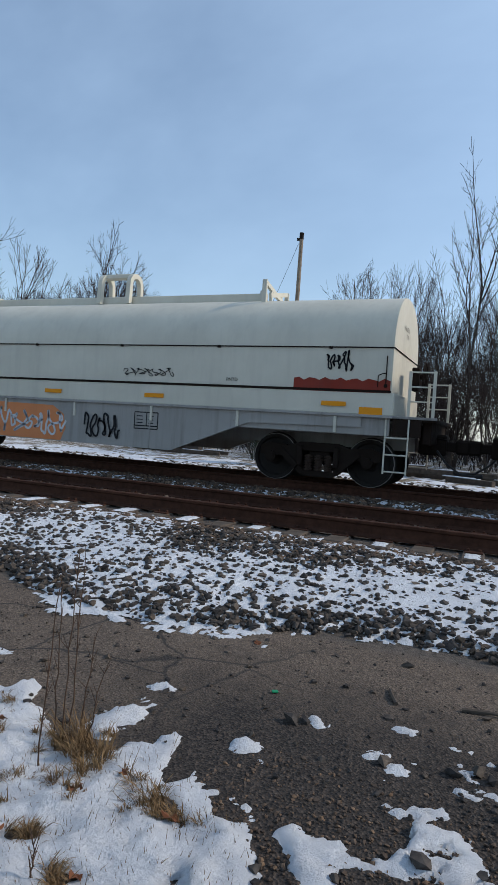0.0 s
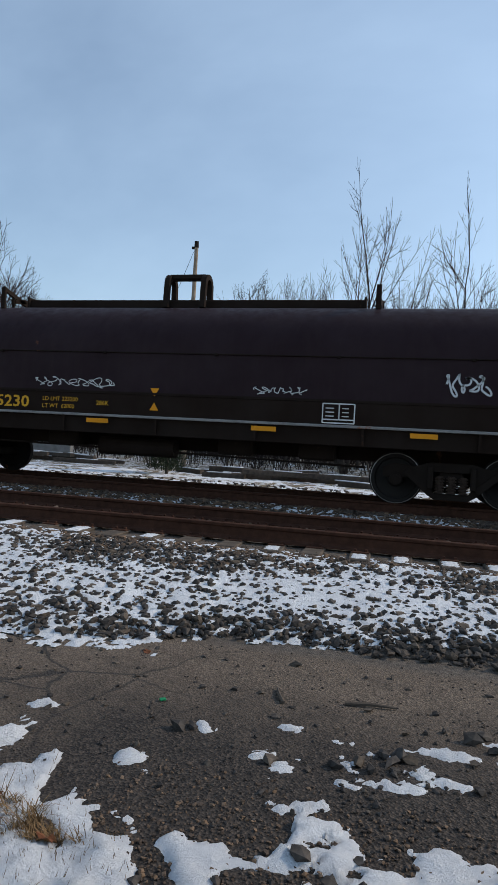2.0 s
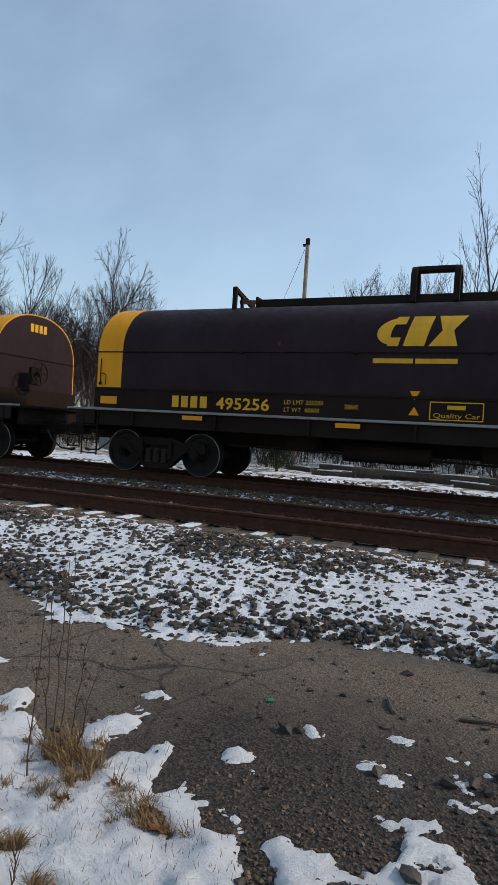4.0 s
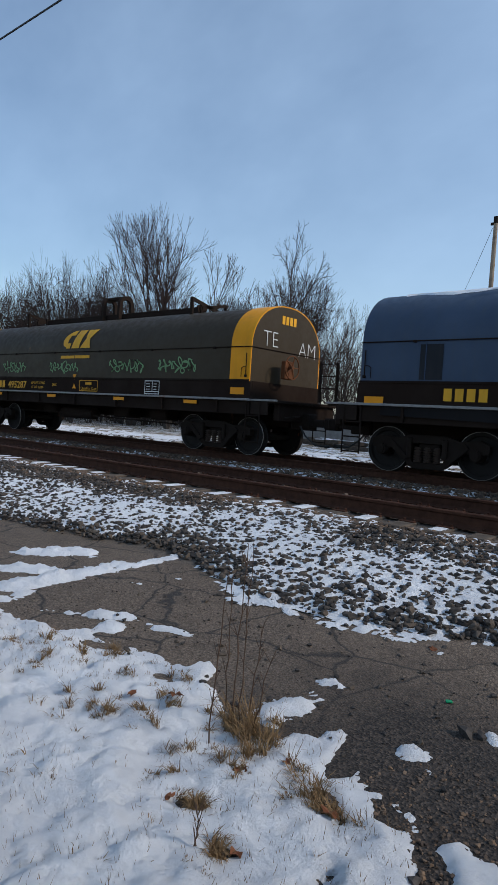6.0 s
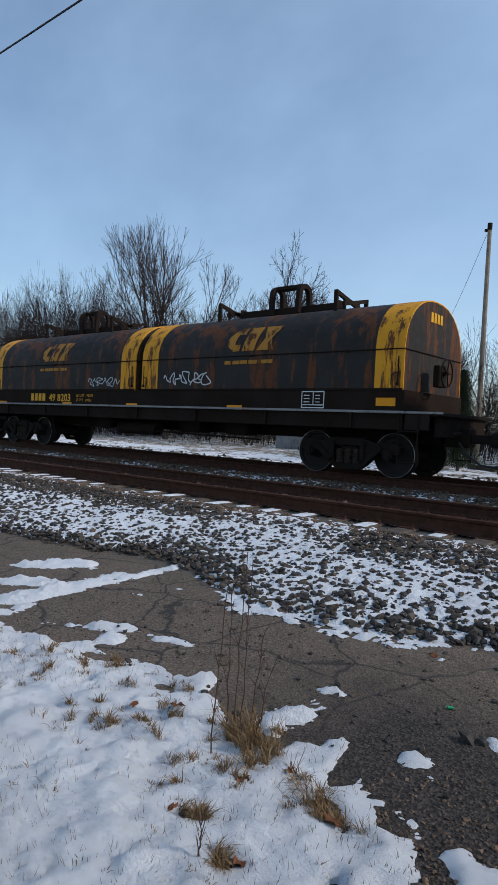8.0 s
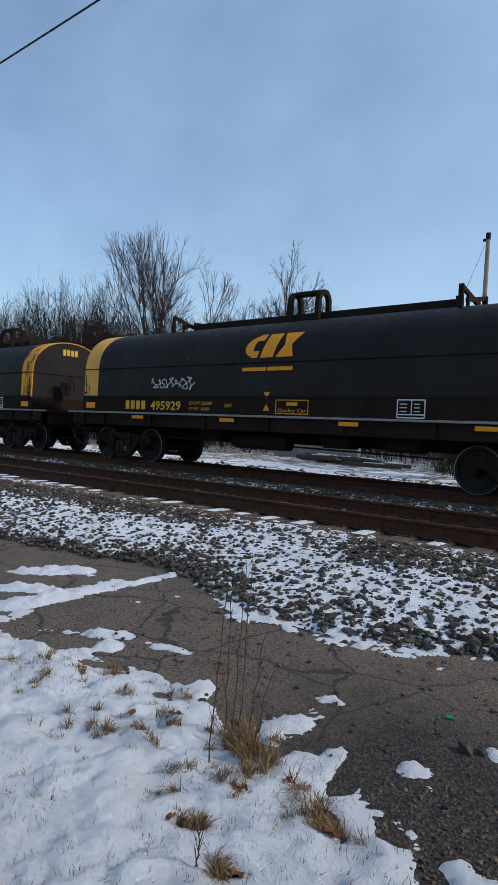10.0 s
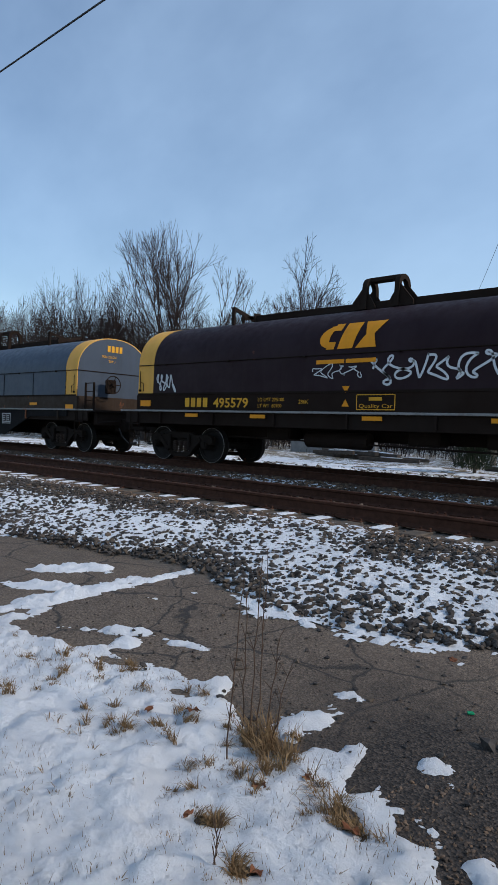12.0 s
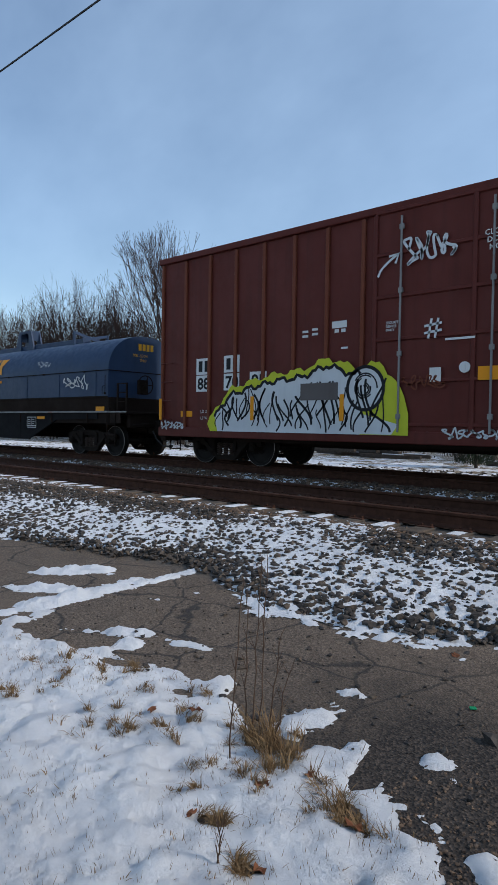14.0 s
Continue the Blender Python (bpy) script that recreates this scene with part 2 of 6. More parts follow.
def shared(key, build, material):
    """A mesh built once for each key and material."""
    k = (key, material.name)
    if k not in CACHE:
        bm = bmesh.new()
        build(bm)
        me = bpy.data.meshes.new(key if isinstance(key, str) else key[0])
        bm.to_mesh(me)
        bm.free()
        me.materials.append(material)
        CACHE[k] = me
    return CACHE[k]


def box(bm, c, s, bev=0.0, rot=None):
    m = Matrix.Translation(c) @ (rot.to_4x4() if rot else Matrix.Identity(4)) @ Matrix.Diagonal((*s, 1))
    vs = bmesh.ops.create_cube(bm, size=1.0, matrix=m)["verts"]
    if bev:
        es = list({e for v in vs for e in v.link_edges})
        bmesh.ops.bevel(bm, geom=es, offset=bev, segments=1, affect="EDGES")


def rod(bm, a, b, r, seg=8, r2=None):
    a, b = Vector(a), Vector(b)
    d = b - a
    m = Matrix.Translation((a + b) / 2) @ d.to_track_quat("Z", "Y").to_matrix().to_4x4()
    bmesh.ops.create_cone(bm, cap_ends=True, segments=seg, radius1=r, radius2=r if r2 is None else r2, depth=d.length, matrix=m)


def pipe(bm, pts, r, seg=6):
    for a, b in zip(pts, pts[1:]):
        rod(bm, a, b, r, seg)


def slab(bm, a, b, width, thick, up=(0, 0, 1)):
    """A flat bar from a to b."""
    a, b = Vector(a), Vector(b)
    d = (b - a)
    x = d.normalized()
    y = Vector(up).cross(x).normalized()
    z = x.cross(y)
    rot = Matrix((x, y, z)).transposed()
    box(bm, (a + b) / 2, (d.length, width, thick), 0, rot)


def extrude_x(bm, profile, x0, x1, steps=1):
    """A solid with a closed profile of (y, z) swept along x."""
    rings = []
    for i in range(steps + 1):
        x = x0 + (x1 - x0) * i / steps
        rings.append([bm.verts.new((x, y, z)) for y, z in profile])
    n = len(profile)
    for r0, r1 in zip(rings, rings[1:]):
        for i in range(n):
            bm.faces.new((r0[i], r0[(i + 1) % n], r1[(i + 1) % n], r1[i]))
    bm.faces.new(rings[0][::-1])
    bm.faces.new(rings[-1])
    bmesh.ops.recalc_face_normals(bm, faces=bm.faces[:])


def extrude_y(bm, outline, y0, y1):
    """A plate with an outline of (x, z) between two y."""
    a = [bm.verts.new((x, y0, z)) for x, z in outline]
    b = [bm.verts.new((x, y1, z)) for x, z in outline]
    n = len(outline)
    for i in range(n):
        bm.faces.new((a[i], a[(i + 1) % n], b[(i + 1) % n], b[i]))
    bm.faces.new(a[::-1])
    bm.faces.new(b)
    bmesh.ops.recalc_face_normals(bm, faces=bm.faces[:])


def smooth(ob, angle=35):
    ob.data.shade_smooth()
    ob.data.set_sharp_from_angle(angle=radians(angle))
    return ob


def mesh_from(name, verts, faces, material):
    me = bpy.data.meshes.new(name)
    me.from_pydata(verts, [], faces)
    me.materials.append(material)
    return me


# ---- value noise for terrain ----
RNG = np.random.default_rng(7)
LATTICE = RNG.random((256, 256))


def vnoise(x, y):
    xi, yi = np.floor(x).astype(int), np.floor(y).astype(int)
    fx, fy = x - xi, y - yi
    fx, fy = fx * fx * (3 - 2 * fx), fy * fy * (3 - 2 * fy)
    a, b = LATTICE[xi % 256, yi % 256], LATTICE[(xi + 1) % 256, yi % 256]
    c, d = LATTICE[xi % 256, (yi + 1) % 256], LATTICE[(xi + 1) % 256, (yi + 1) % 256]
    return (a * (1 - fx) + b * fx) * (1 - fy) + (c * (1 - fx) + d * fx) * fy


def fbm(x, y, octaves=4, gain=0.5):
    s, amp, tot = 0.0, 1.0, 0.0
    for k in range(octaves):
        s = s + amp * vnoise(x * 2**k + 17.3 * k, y * 2**k + 9.1 * k)
        tot += amp
        amp *= gain
    return s / tot


RAIL_Z, NEAR_Y, FAR_Y = 0.458, 7.917, 12.547
BED_Z = 0.245


def toe_line(x):
    """Where the ballast runs out onto the asphalt."""
    x = np.asarray(x, float)
    base = np.interp(x, [-12, -6.3, -4.6, -4.2, -3.1, -2.5, -1.8, -1.2, -0.1, 3], [3.8, 4.03, 4.50, 4.35, 3.85, 3.95, 4.17, 4.40, 4.50, 4.6])
    return base + 0.16 * (fbm(x * 2.2, x * 0 + 3.0, 3) - 0.5)


def ground_z(x, y):
    """Lot, ballast shoulder, two track beds with a dip between, then the verge."""
    toe = toe_line(x)
    prof = np.interp(y, [4.0, 4.3, 6.5, 9.3, 9.9, 10.8, 11.3, 13.9, 15.5, 30, 60, 500],
                     [0, 0.03, BED_Z, BED_Z, 0.19, 0.19, BED_Z, BED_Z, 0.12, 0.2, 0.6, 1.0])
    low = np.interp(y - toe, [-0.05, 0.12, 2.2], [0, 0.05, BED_Z])
    return np.where(y < 6.4, np.minimum(low, BED_Z), prof)


# ---- ground ----
def axis_steps(parts):
    out = []
    for a, b, n in parts:
        out += list(np.linspace(a, b, n, endpoint=False))
    return np.array(out + [parts[-1][1]])


def height_sheet(name, xs, ys, zf, material, keep=None):
    """A grid mesh with heights zf(x, y); faces only where keep is true."""
    gx, gy = np.meshgrid(xs, ys, indexing="ij")
    gz = zf(gx, gy)
    nx, ny = gx.shape
    verts = np.stack([gx, gy, gz], -1).reshape(-1, 3)
    idx = np.arange(nx * ny).reshape(nx, ny)
    faces = np.stack([idx[:-1, :-1], idx[1:, :-1], idx[1:, 1:], idx[:-1, 1:]], -1).reshape(-1, 4)
    if keep is not None:
        k = keep(gx, gy)
        kf = (k[:-1, :-1] | k[1:, :-1] | k[1:, 1:] | k[:-1, 1:]).reshape(-1)
        faces = faces[kf]
        used = np.unique(faces)
        remap = np.zeros(nx * ny, int)
        remap[used] = np.arange(len(used))
        verts, faces = verts[used], remap[faces]
    me = mesh_from(name, verts.tolist(), faces.tolist(), material)
    me.shade_smooth()
    return me


gxs = axis_steps([(-600, -60, 20), (-60, -16, 60), (-16, 6, 180), (6, 40, 40), (40, 600, 20)])
gys = axis_steps([(-300, -8, 20), (-8, 0.5, 20), (0.5, 14.5, 170), (14.5, 40, 40), (40, 700, 30)])
ground = new("ground", height_sheet("ground", gxs, gys, lambda x, y: ground_z(x, y) + 0.012 * (fbm(x * 1.3, y * 1.3) - 0.5), M_GROUND))
tagged(ground, "cracked dark asphalt lot meeting a stony railway bed", "ground", kind="structure")


# ---- snow on the lot ----
# centre x, y, half length, half width, turn in degrees
SNOW_ISLANDS = (
    (-1.73, 2.51, 0.22, 0.095, 88), (-1.76, 2.93, 0.08, 0.035, 25), (-1.09, 2.57, 0.10, 0.05, 30), (-1.00, 2.47, 0.045, 0.035, 70),
    (-0.45, 2.71, 0.13, 0.05, 50), (-0.56, 2.79, 0.055, 0.035, 20), (-0.90, 2.97, 0.07, 0.030, -20), (-0.47, 3.11, 0.045, 0.022, 0),
    (-0.15, 3.05, 0.10, 0.028, -15), (-0.13, 2.80, 0.10, 0.032, -60), (0.06, 2.74, 0.20, 0.062, 14), (0.15, 2.89, 0.11, 0.055, 65),
    (0.28, 2.83, 0.10, 0.045, 0), (0.31, 3.11, 0.14, 0.045, 5), (0.57, 3.31, 0.09, 0.025, 15), (-0.28, 2.47, 0.07, 0.040, 10), (-0.39, 2.43, 0.025, 0.018, 0))
SNOW_STREAKS = (
    (-4.46, 3.00, 0.80, 0.15, 93), (-4.42, 4.00, 0.70, 0.085, 92), (-5.25, 3.50, 0.42, 0.17, 55), (-4.90, 2.92, 0.36, 0.14, 35),
    (-4.21, 2.36, 0.25, 0.06, 95), (-3.88, 3.41, 0.06, 0.03, 20), (-3.42, 2.70, 0.26, 0.055, 32), (-3.24, 2.60, 0.09, 0.14, 0), (-2.97, 2.85, 0.14, 0.035, 8))
# places where the sheet has melted through
BARE_SPOTS = (
    (-0.69, 1.89, 0.21, 0.062, -48), (-0.96, 2.11, 0.08, 0.045, -15), (-0.37, 1.99, 0.14, 0.060, 12), (0.02, 2.20, 0.07, 0.032, 0), (0.10, 2.10, 0.05, 0.03, 30),
    (-3.00, 2.35, 0.15, 0.055, 15), (-2.41, 2.31, 0.07, 0.032, 10), (-1.60, 2.12, 0.09, 0.035, 60), (-1.74, 2.20, 0.06, 0.035, 20), (-1.16, 2.00, 0.10, 0.040, -30),
    (-1.54, 1.65, 0.040, 0.022, 10), (-1.29, 1.545, 0.040, 0.022, 5))


def lobes(x, y, spots):
    """How far inside the nearest of some turned ellipses a point lies."""
    d = np.full(np.shape(x), -1.0)
    for cx, cy, rx, ry, a in spots:
        ca, sa = math.cos(radians(a)), math.sin(radians(a))
        u, v = ((x - cx) * ca + (y - cy) * sa) / rx, (-(x - cx) * sa + (y - cy) * ca) / ry
        d = np.maximum(d, (1 - np.sqrt(u * u + v * v)) * min(rx, ry))
    return d


EDGE_X = [-9, -4.3, -3.9, -3.6, -3.36, -3.26, -3.13, -2.92, -2.64, -2.46, -2.43, -2.36, -2.27, -2.21, -2.0, -1.89, -1.81, -1.6, -1.5, -1.43, -1.37, -1.33,
          -1.26, -1.2, -1.13, -1.0, -0.9, -0.81, -0.76, -0.71, -0.56, -0.42, -0.35, -0.31, -0.14, -0.1, -0.05, 0.04, 0.18, 0.36, 0.51, 1.2, 4]
EDGE_Y = [2.0, 2.15, 2.24, 2.23, 2.32, 2.46, 2.42, 2.43, 2.52, 2.44, 2.47, 2.62, 2.57, 2.42, 2.33, 2.24, 2.14, 2.2, 2.37, 2.5, 2.48, 2.25,
          2.16, 2.26, 2.22, 2.17, 2.16, 2.03, 2.1, 2.15, 2.1, 2.11, 2.17, 2.37, 2.42, 2.35, 2.22, 2.25, 2.34, 2.33, 2.29, 2.1, 1.8]


def snow_cover(x, y):
    """Depth of snow on the lot: a sheet on the verge by the camera, and loose patches."""
    rag = fbm(x * 9, y * 9, 4, 0.7) - 0.5
    fine = fbm(x * 26, y * 26, 3, 0.7) - 0.5
    d = np.interp(x + 0.05 * rag, EDGE_X, EDGE_Y) - y + 0.15 * rag + 0.09 * fine
    d = np.maximum(d, lobes(x, y, SNOW_ISLANDS) + 0.11 * rag + 0.08 * fine)
    d = np.maximum(d, lobes(x, y, SNOW_STREAKS) + 0.16 * rag + 0.05 * fine)
    d = np.minimum(d, -lobes(x, y, BARE_SPOTS) + 0.09 * rag + 0.05 * fine)
    gap = np.interp(x, [-3.5, -1.4, -0.9, -0.6, 3], [0.86, 0.84, 0.72, 0.655, 0.66])
    return np.minimum(d, (gap - fbm(x * 8.5 + 40, y * 8.5, 5, 0.66)) * 0.8)


def snow_top(x, y):
    d = snow_cover(x, y)
    soft = 0.015 * np.tanh(np.maximum(d, 0) / 0.030) ** 0.7 + 0.042 * np.clip(d / 0.22, 0, 1) + np.minimum(d, 0) * 0.35
    lumps = 0.07 * (fbm(x * 4 + 3, y * 4, 3) - 0.5) + 0.085 * (fbm(x * 9, y * 9, 4, 0.66) - 0.5)
    return ground_z(x, y) - 0.003 + soft + lumps * np.clip(d / 0.15, 0, 1) + 0.012 * (fbm(x * 1.3, y * 1.3) - 0.5)


lot_snow = new("lot_snow", height_sheet("lot_snow", np.arange(-8.4, 4.4, 0.02), np.arange(0.36, 4.7, 0.02), snow_top, M_SNOW,
                                        lambda x, y: snow_cover(x, y) > -0.02))
tagged(lot_snow, "thin melting snow lying in ragged patches on asphalt", "snow", kind="stuff")
verge_snow = new("verge_snow", height_sheet("verge_snow", np.arange(-30, 20, 0.25), np.arange(-20, 0.6, 0.2),
                                            lambda x, y: ground_z(x, y) + 0.028 + 0.02 * (fbm(x, y) - 0.5), M_SNOW))
tagged(verge_snow, "snow-covered grass verge behind the lot", "snow", kind="stuff")


def bed_snow(name, x0, x1, y0, y1, step, depth, cover, label, grain=7.5):
    """Snow caught between ballast stones; cover(y) gives how much of it shows."""
    def amount(x, y):
        g = fbm(x * grain, y * grain, 4, 0.62) * 0.62 + fbm(x * 1.3 + 5, y * 1.3, 3) * 0.38
        return g - (1 - cover(x, y))
    ob = new(name, height_sheet(name, np.arange(x0, x1, step), np.arange(y0, y1, step),
                                lambda x, y: ground_z(x, y) + np.clip(amount(x, y) * depth * 4, -0.03, depth) + 0.012,
                                M_SNOW, lambda x, y: amount(x, y) > -0.03))
    return tagged(ob, label, "snow", kind="stuff")


bed_snow("shoulder_snow", -15, 5, 3.6, 6.75, 0.022, 0.022,
         lambda x, y: np.interp(y - toe_line(x) + 4.2 + 0.7 * (fbm(x * 0.8, y * 0.8, 2) - 0.5), [4.0, 4.20, 4.42, 4.75, 5.5, 5.85, 6.3, 6.9], [0.2, 0.47, 0.60, 0.72, 0.75, 0.62, 0.52, 0.47]),
         "snow lying among stones of the ballast shoulder", 12.0)
bed_snow("middle_snow", -32, 7, 8.85, 11.7, 0.04, 0.030, lambda x, y: np.interp(y, [8.9, 9.3, 10.4, 11.6], [0.42, 0.46, 0.48, 0.44]),
         "thin snow between the two railway tracks", 13.0)
bed_snow("far_snow", -60, 18, 13.6, 22, 0.085, 0.05, lambda x, y: np.interp(y, [13.7, 14.5, 20, 22], [0.40, 0.45, 0.44, 0.42]),
         "snow over the ground beyond the tracks", 4.5)

# ---- ballast stones ----
ICO = bmesh.new()
bmesh.ops.create_icosphere(ICO, subdivisions=1, radius=1.0)
ICO_V = np.array([v.co[:] for v in ICO.verts])
ICO_F = np.array([[v.index for v in f.verts] for f in ICO.faces])
ICO.free()


def stone_shape(rng):
    v = ICO_V * (1 + 0.36 * rng.standard_normal((len(ICO_V), 1)).clip(-1.2, 1.2))
    v = v * rng.uniform(0.6, 1.15, 3) * np.array([1.15, 0.95, 0.72])
    a, b = rng.uniform(0, 6.28), rng.uniform(-0.5, 0.5)
    rz = np.array([[math.cos(a), -math.sin(a), 0], [math.sin(a), math.cos(a), 0], [0, 0, 1]])
    rx = np.array([[1, 0, 0], [0, math.cos(b), -math.sin(b)], [0, math.sin(b), math.cos(b)]])
    return v @ rx.T @ rz.T


def stone_field(name, n, x0, x1, y0, y1, smin, smax, material, label, seed, sink=0.2, dens=None):
    rng = np.random.default_rng(seed)
    shapes = np.array([stone_shape(rng) for _ in range(40)])
    x, y = rng.uniform(x0, x1, n), rng.uniform(y0, y1, n)
    if dens is not None:
        k = rng.random(n) < dens(x, y)
        x, y = x[k], y[k]
    n = len(x)
    s = rng.uniform(smin, smax, n) * rng.choice([0.7, 1.0, 1.25], n)
    z = ground_z(x, y) + s * sink
    v = shapes[rng.integers(0, 40, n)] * s[:, None, None] + np.stack([x, y, z], -1)[:, None, :]
    nv = ICO_V.shape[0]
    f = (ICO_F[None] + (np.arange(n) * nv)[:, None, None]).reshape(-1, 3)
    ob = new(name, mesh_from(name, v.reshape(-1, 3).tolist(), f.tolist(), material))
    return tagged(ob, label, "stones", kind="stuff")


stone_field("ballast", 40000, -14, 5, 3.7, 6.3, 0.012, 0.030, M_STONE, "grey crushed stones of the ballast shoulder", 11, 0.95,
            lambda x, y: np.interp(y - toe_line(x), [-0.12, 0.0, 0.25, 0.6, 1.4, 1.9], [0.0, 0.95, 0.85, 0.62, 0.55, 0.85]))
stone_field("ballast_by_rail", 13000, -16, 5, 5.7, 6.72, 0.014, 0.032, M_STONE_BROWN, "rust-stained crushed stones beside the rail", 12, 0.25)
stone_field("ballast_by_foot", 4500, -16, 5, 6.6, 7.25, 0.016, 0.030, M_STONE_BROWN, "rust-stained stones between tie ends", 17, -0.5)
stone_field("ballast_middle", 34000, -32, 7, 8.7, 11.7, 0.018, 0.038, M_STONE_BROWN, "brown crushed stones between the tracks", 13, 0.6)
stone_field("ballast_far", 11000, -42, 12, 13.4, 18.5, 0.03, 0.06, M_STONE, "crushed stones beyond the tracks", 14, 0.3,
            lambda x, y: np.interp(y, [13.4, 14.2, 18.5], [1, 0.8, 0.3]))
stone_field("lot_gravel", 7000, -1.15, 1.4, 1.3, 2.62, 0.0035, 0.009, M_STONE_BROWN, "brown loose gravel along the snow edge", 18, 0.4,
            lambda x, y: np.clip(1.0 - np.abs(y - 2.0) / 0.75, 0.05, 1))
stone_field("lot_grit", 9000, -4.5, 2.0, 1.6, 4.25, 0.003, 0.009, M_STONE, "loose grit and small pebbles on the asphalt", 15, 0.3,
            lambda x, y: np.clip(0.25 + 0.75 * np.clip((x + 1.2) / 1.2, 0, 1) * (y < 2.9), 0, 1))
stone_field("track_fill", 5000, -16, 5, 7.25, 8.6, 0.025, 0.05, M_STONE_BROWN, "rust-stained stones between the rails", 16, 0.1)


# ---- railway tracks ----
RAIL_PROFILE = ((-0.075, 0), (0.075, 0), (0.075, 0.012), (0.03, 0.026), (0.010, 0.045), (0.010, 0.135), (0.034, 0.150), (0.037, 0.178),
                (0.028, 0.186), (-0.028, 0.186), (-0.037, 0.178), (-0.034, 0.150), (-0.010, 0.135), (-0.010, 0.045), (-0.03, 0.026), (-0.075, 0.012))


def rail_mesh():
    bm = bmesh.new()
    extrude_x(bm, RAIL_PROFILE, -260, 260, 4)
    me = bpy.data.meshes.new("rail")
    bm.to_mesh(me)
    bm.free()
    me.materials.append(M_RAIL)
    return me


def build_track(y, label, x0, x1, plates):
    """Two rails on wooden ties with plates and spikes."""
    track = tagged(new("railway_track"), label, "railway track", kind="structure")
    track.location = (0, y, RAIL_Z - 0.186)
    me = rail_mesh()
    for off in (-0.755, 0.755):
        part("rail", me, M_RAIL, track, "rust-brown steel rail").location = (0, off, 0)
    rng = random.Random(int(y * 10))
    tie = bpy.data.meshes.new("tie")
    bm = bmesh.new()
    box(bm, (0, 0, -0.085), (0.225, 2.59, 0.17), 0.012)
    bm.to_mesh(tie)
    bm.free()
    tie.materials.append(M_TIE)
    plate = bpy.data.meshes.new("tie_plate")
    bm = bmesh.new()
    for off in (-0.755, 0.755):
        box(bm, (0, off, 0.006), (0.19, 0.33, 0.016), 0.003)
        for sx in (-0.06, 0.06):
            for sy in (-0.095, 0.095):
                box(bm, (sx, off + sy, 0.024), (0.03, 0.035, 0.03), 0.004)
    bm.to_mesh(plate)
    bm.free()
    plate.materials.append(M_RAIL)
    cap = bpy.data.meshes.new("snow_cap")
    bm = bmesh.new()
    bmesh.ops.create_grid(bm, x_segments=6, y_segments=8, size=0.5)
    for v in bm.verts:
        u, w = v.co.x * 2, v.co.y * 2
        r = max(abs(u), abs(w))
        v.co = (u * 0.105 * (1 + 0.12 * math.sin(w * 7)), w * 0.19 + 0.02 * math.sin(u * 5), 0.010 * (1 - r**6) + 0.002)
    bm.to_mesh(cap)
    bm.free()
    cap.materials.append(M_SNOW)
    x = x0
    while x < x1:
        t = part("tie", tie, M_TIE, track)
        t.location, t.rotation_euler = (x, rng.uniform(-0.05, 0.05), rng.uniform(-0.006, 0.004)), (0, 0, rng.uniform(-0.03, 0.03))
        if plates:
            part("tie_plate", plate, M_RAIL, t)
            if rng.random() < 0.62:
                c = part("snow_cap", cap, M_SNOW, t, "thin snow on the tie end")
                c.location = (rng.uniform(-0.01, 0.01), -1.08 + rng.uniform(-0.04, 0.03), 0)
                c.scale = (rng.uniform(0.7, 1.0), rng.uniform(0.5, 1.1), 1)
        x += 0.475 + rng.uniform(-0.03, 0.03)
    return track


build_track(NEAR_Y, "empty railway track with rusty rails and snow-capped wooden ties", -19, 6, True)
build_track(FAR_Y, "railway track under the passing freight train", -28, 9, False)


# ---- lettering and spray paint ----
def text_mesh(body, height, material, bold=0.0):
    """A word as a flat mesh in the x-z plane, its lower left corner at the origin."""
    key = ("lettering", body, height, bold, material.name)
    if key in CACHE:
        return CACHE[key]
    cu = bpy.data.curves.new("lettering", "FONT")
    cu.body, cu.size, cu.offset, cu.resolution_u = body, height * 1.37, bold, 2
    ob = new("lettering", cu)
    dg = bpy.context.evaluated_depsgraph_get()
    me = bpy.data.meshes.new_from_object(ob.evaluated_get(dg))
    bpy.data.objects.remove(ob)
    me.transform(Matrix.Rotation(radians(90), 4, "X"))
    me.materials.clear()
    me.materials.append(material)
    CACHE[key] = me
    return me


def lettering(body, x, y, z, height, material, parent, bold=0.004, name="lettering", fit=None, rz=0.0):
    me = text_mesh(body, height, material, bold)
    ob = part(name, me, material, parent)
    ob.location = (x, y, z)
    ob.rotation_euler = (0, 0, radians(rz))
    if fit:
        xs = [v.co.x for v in me.vertices]
        ob.scale = (fit / max(0.01, max(xs) - min(xs)), 1, 1)
    return ob


def ribbon(bm, pts, w, y=0.0):
    """A flat stroke through (x, z) points."""
    vs = []
    for i, (px, pz) in enumerate(pts):
        a, b = pts[max(0, i - 1)], pts[min(len(pts) - 1, i + 1)]
        dx, dz = b[0] - a[0], b[1] - a[1]
        n = math.hypot(dx, dz) or 1
        ox, oz = -dz / n * w / 2, dx / n * w / 2
        vs.append((bm.verts.new((px + ox, y, pz + oz)), bm.verts.new((px - ox, y, pz - oz))))
    for (a, b), (c, d) in zip(vs, vs[1:]):
        bm.faces.new((a, b, d, c))


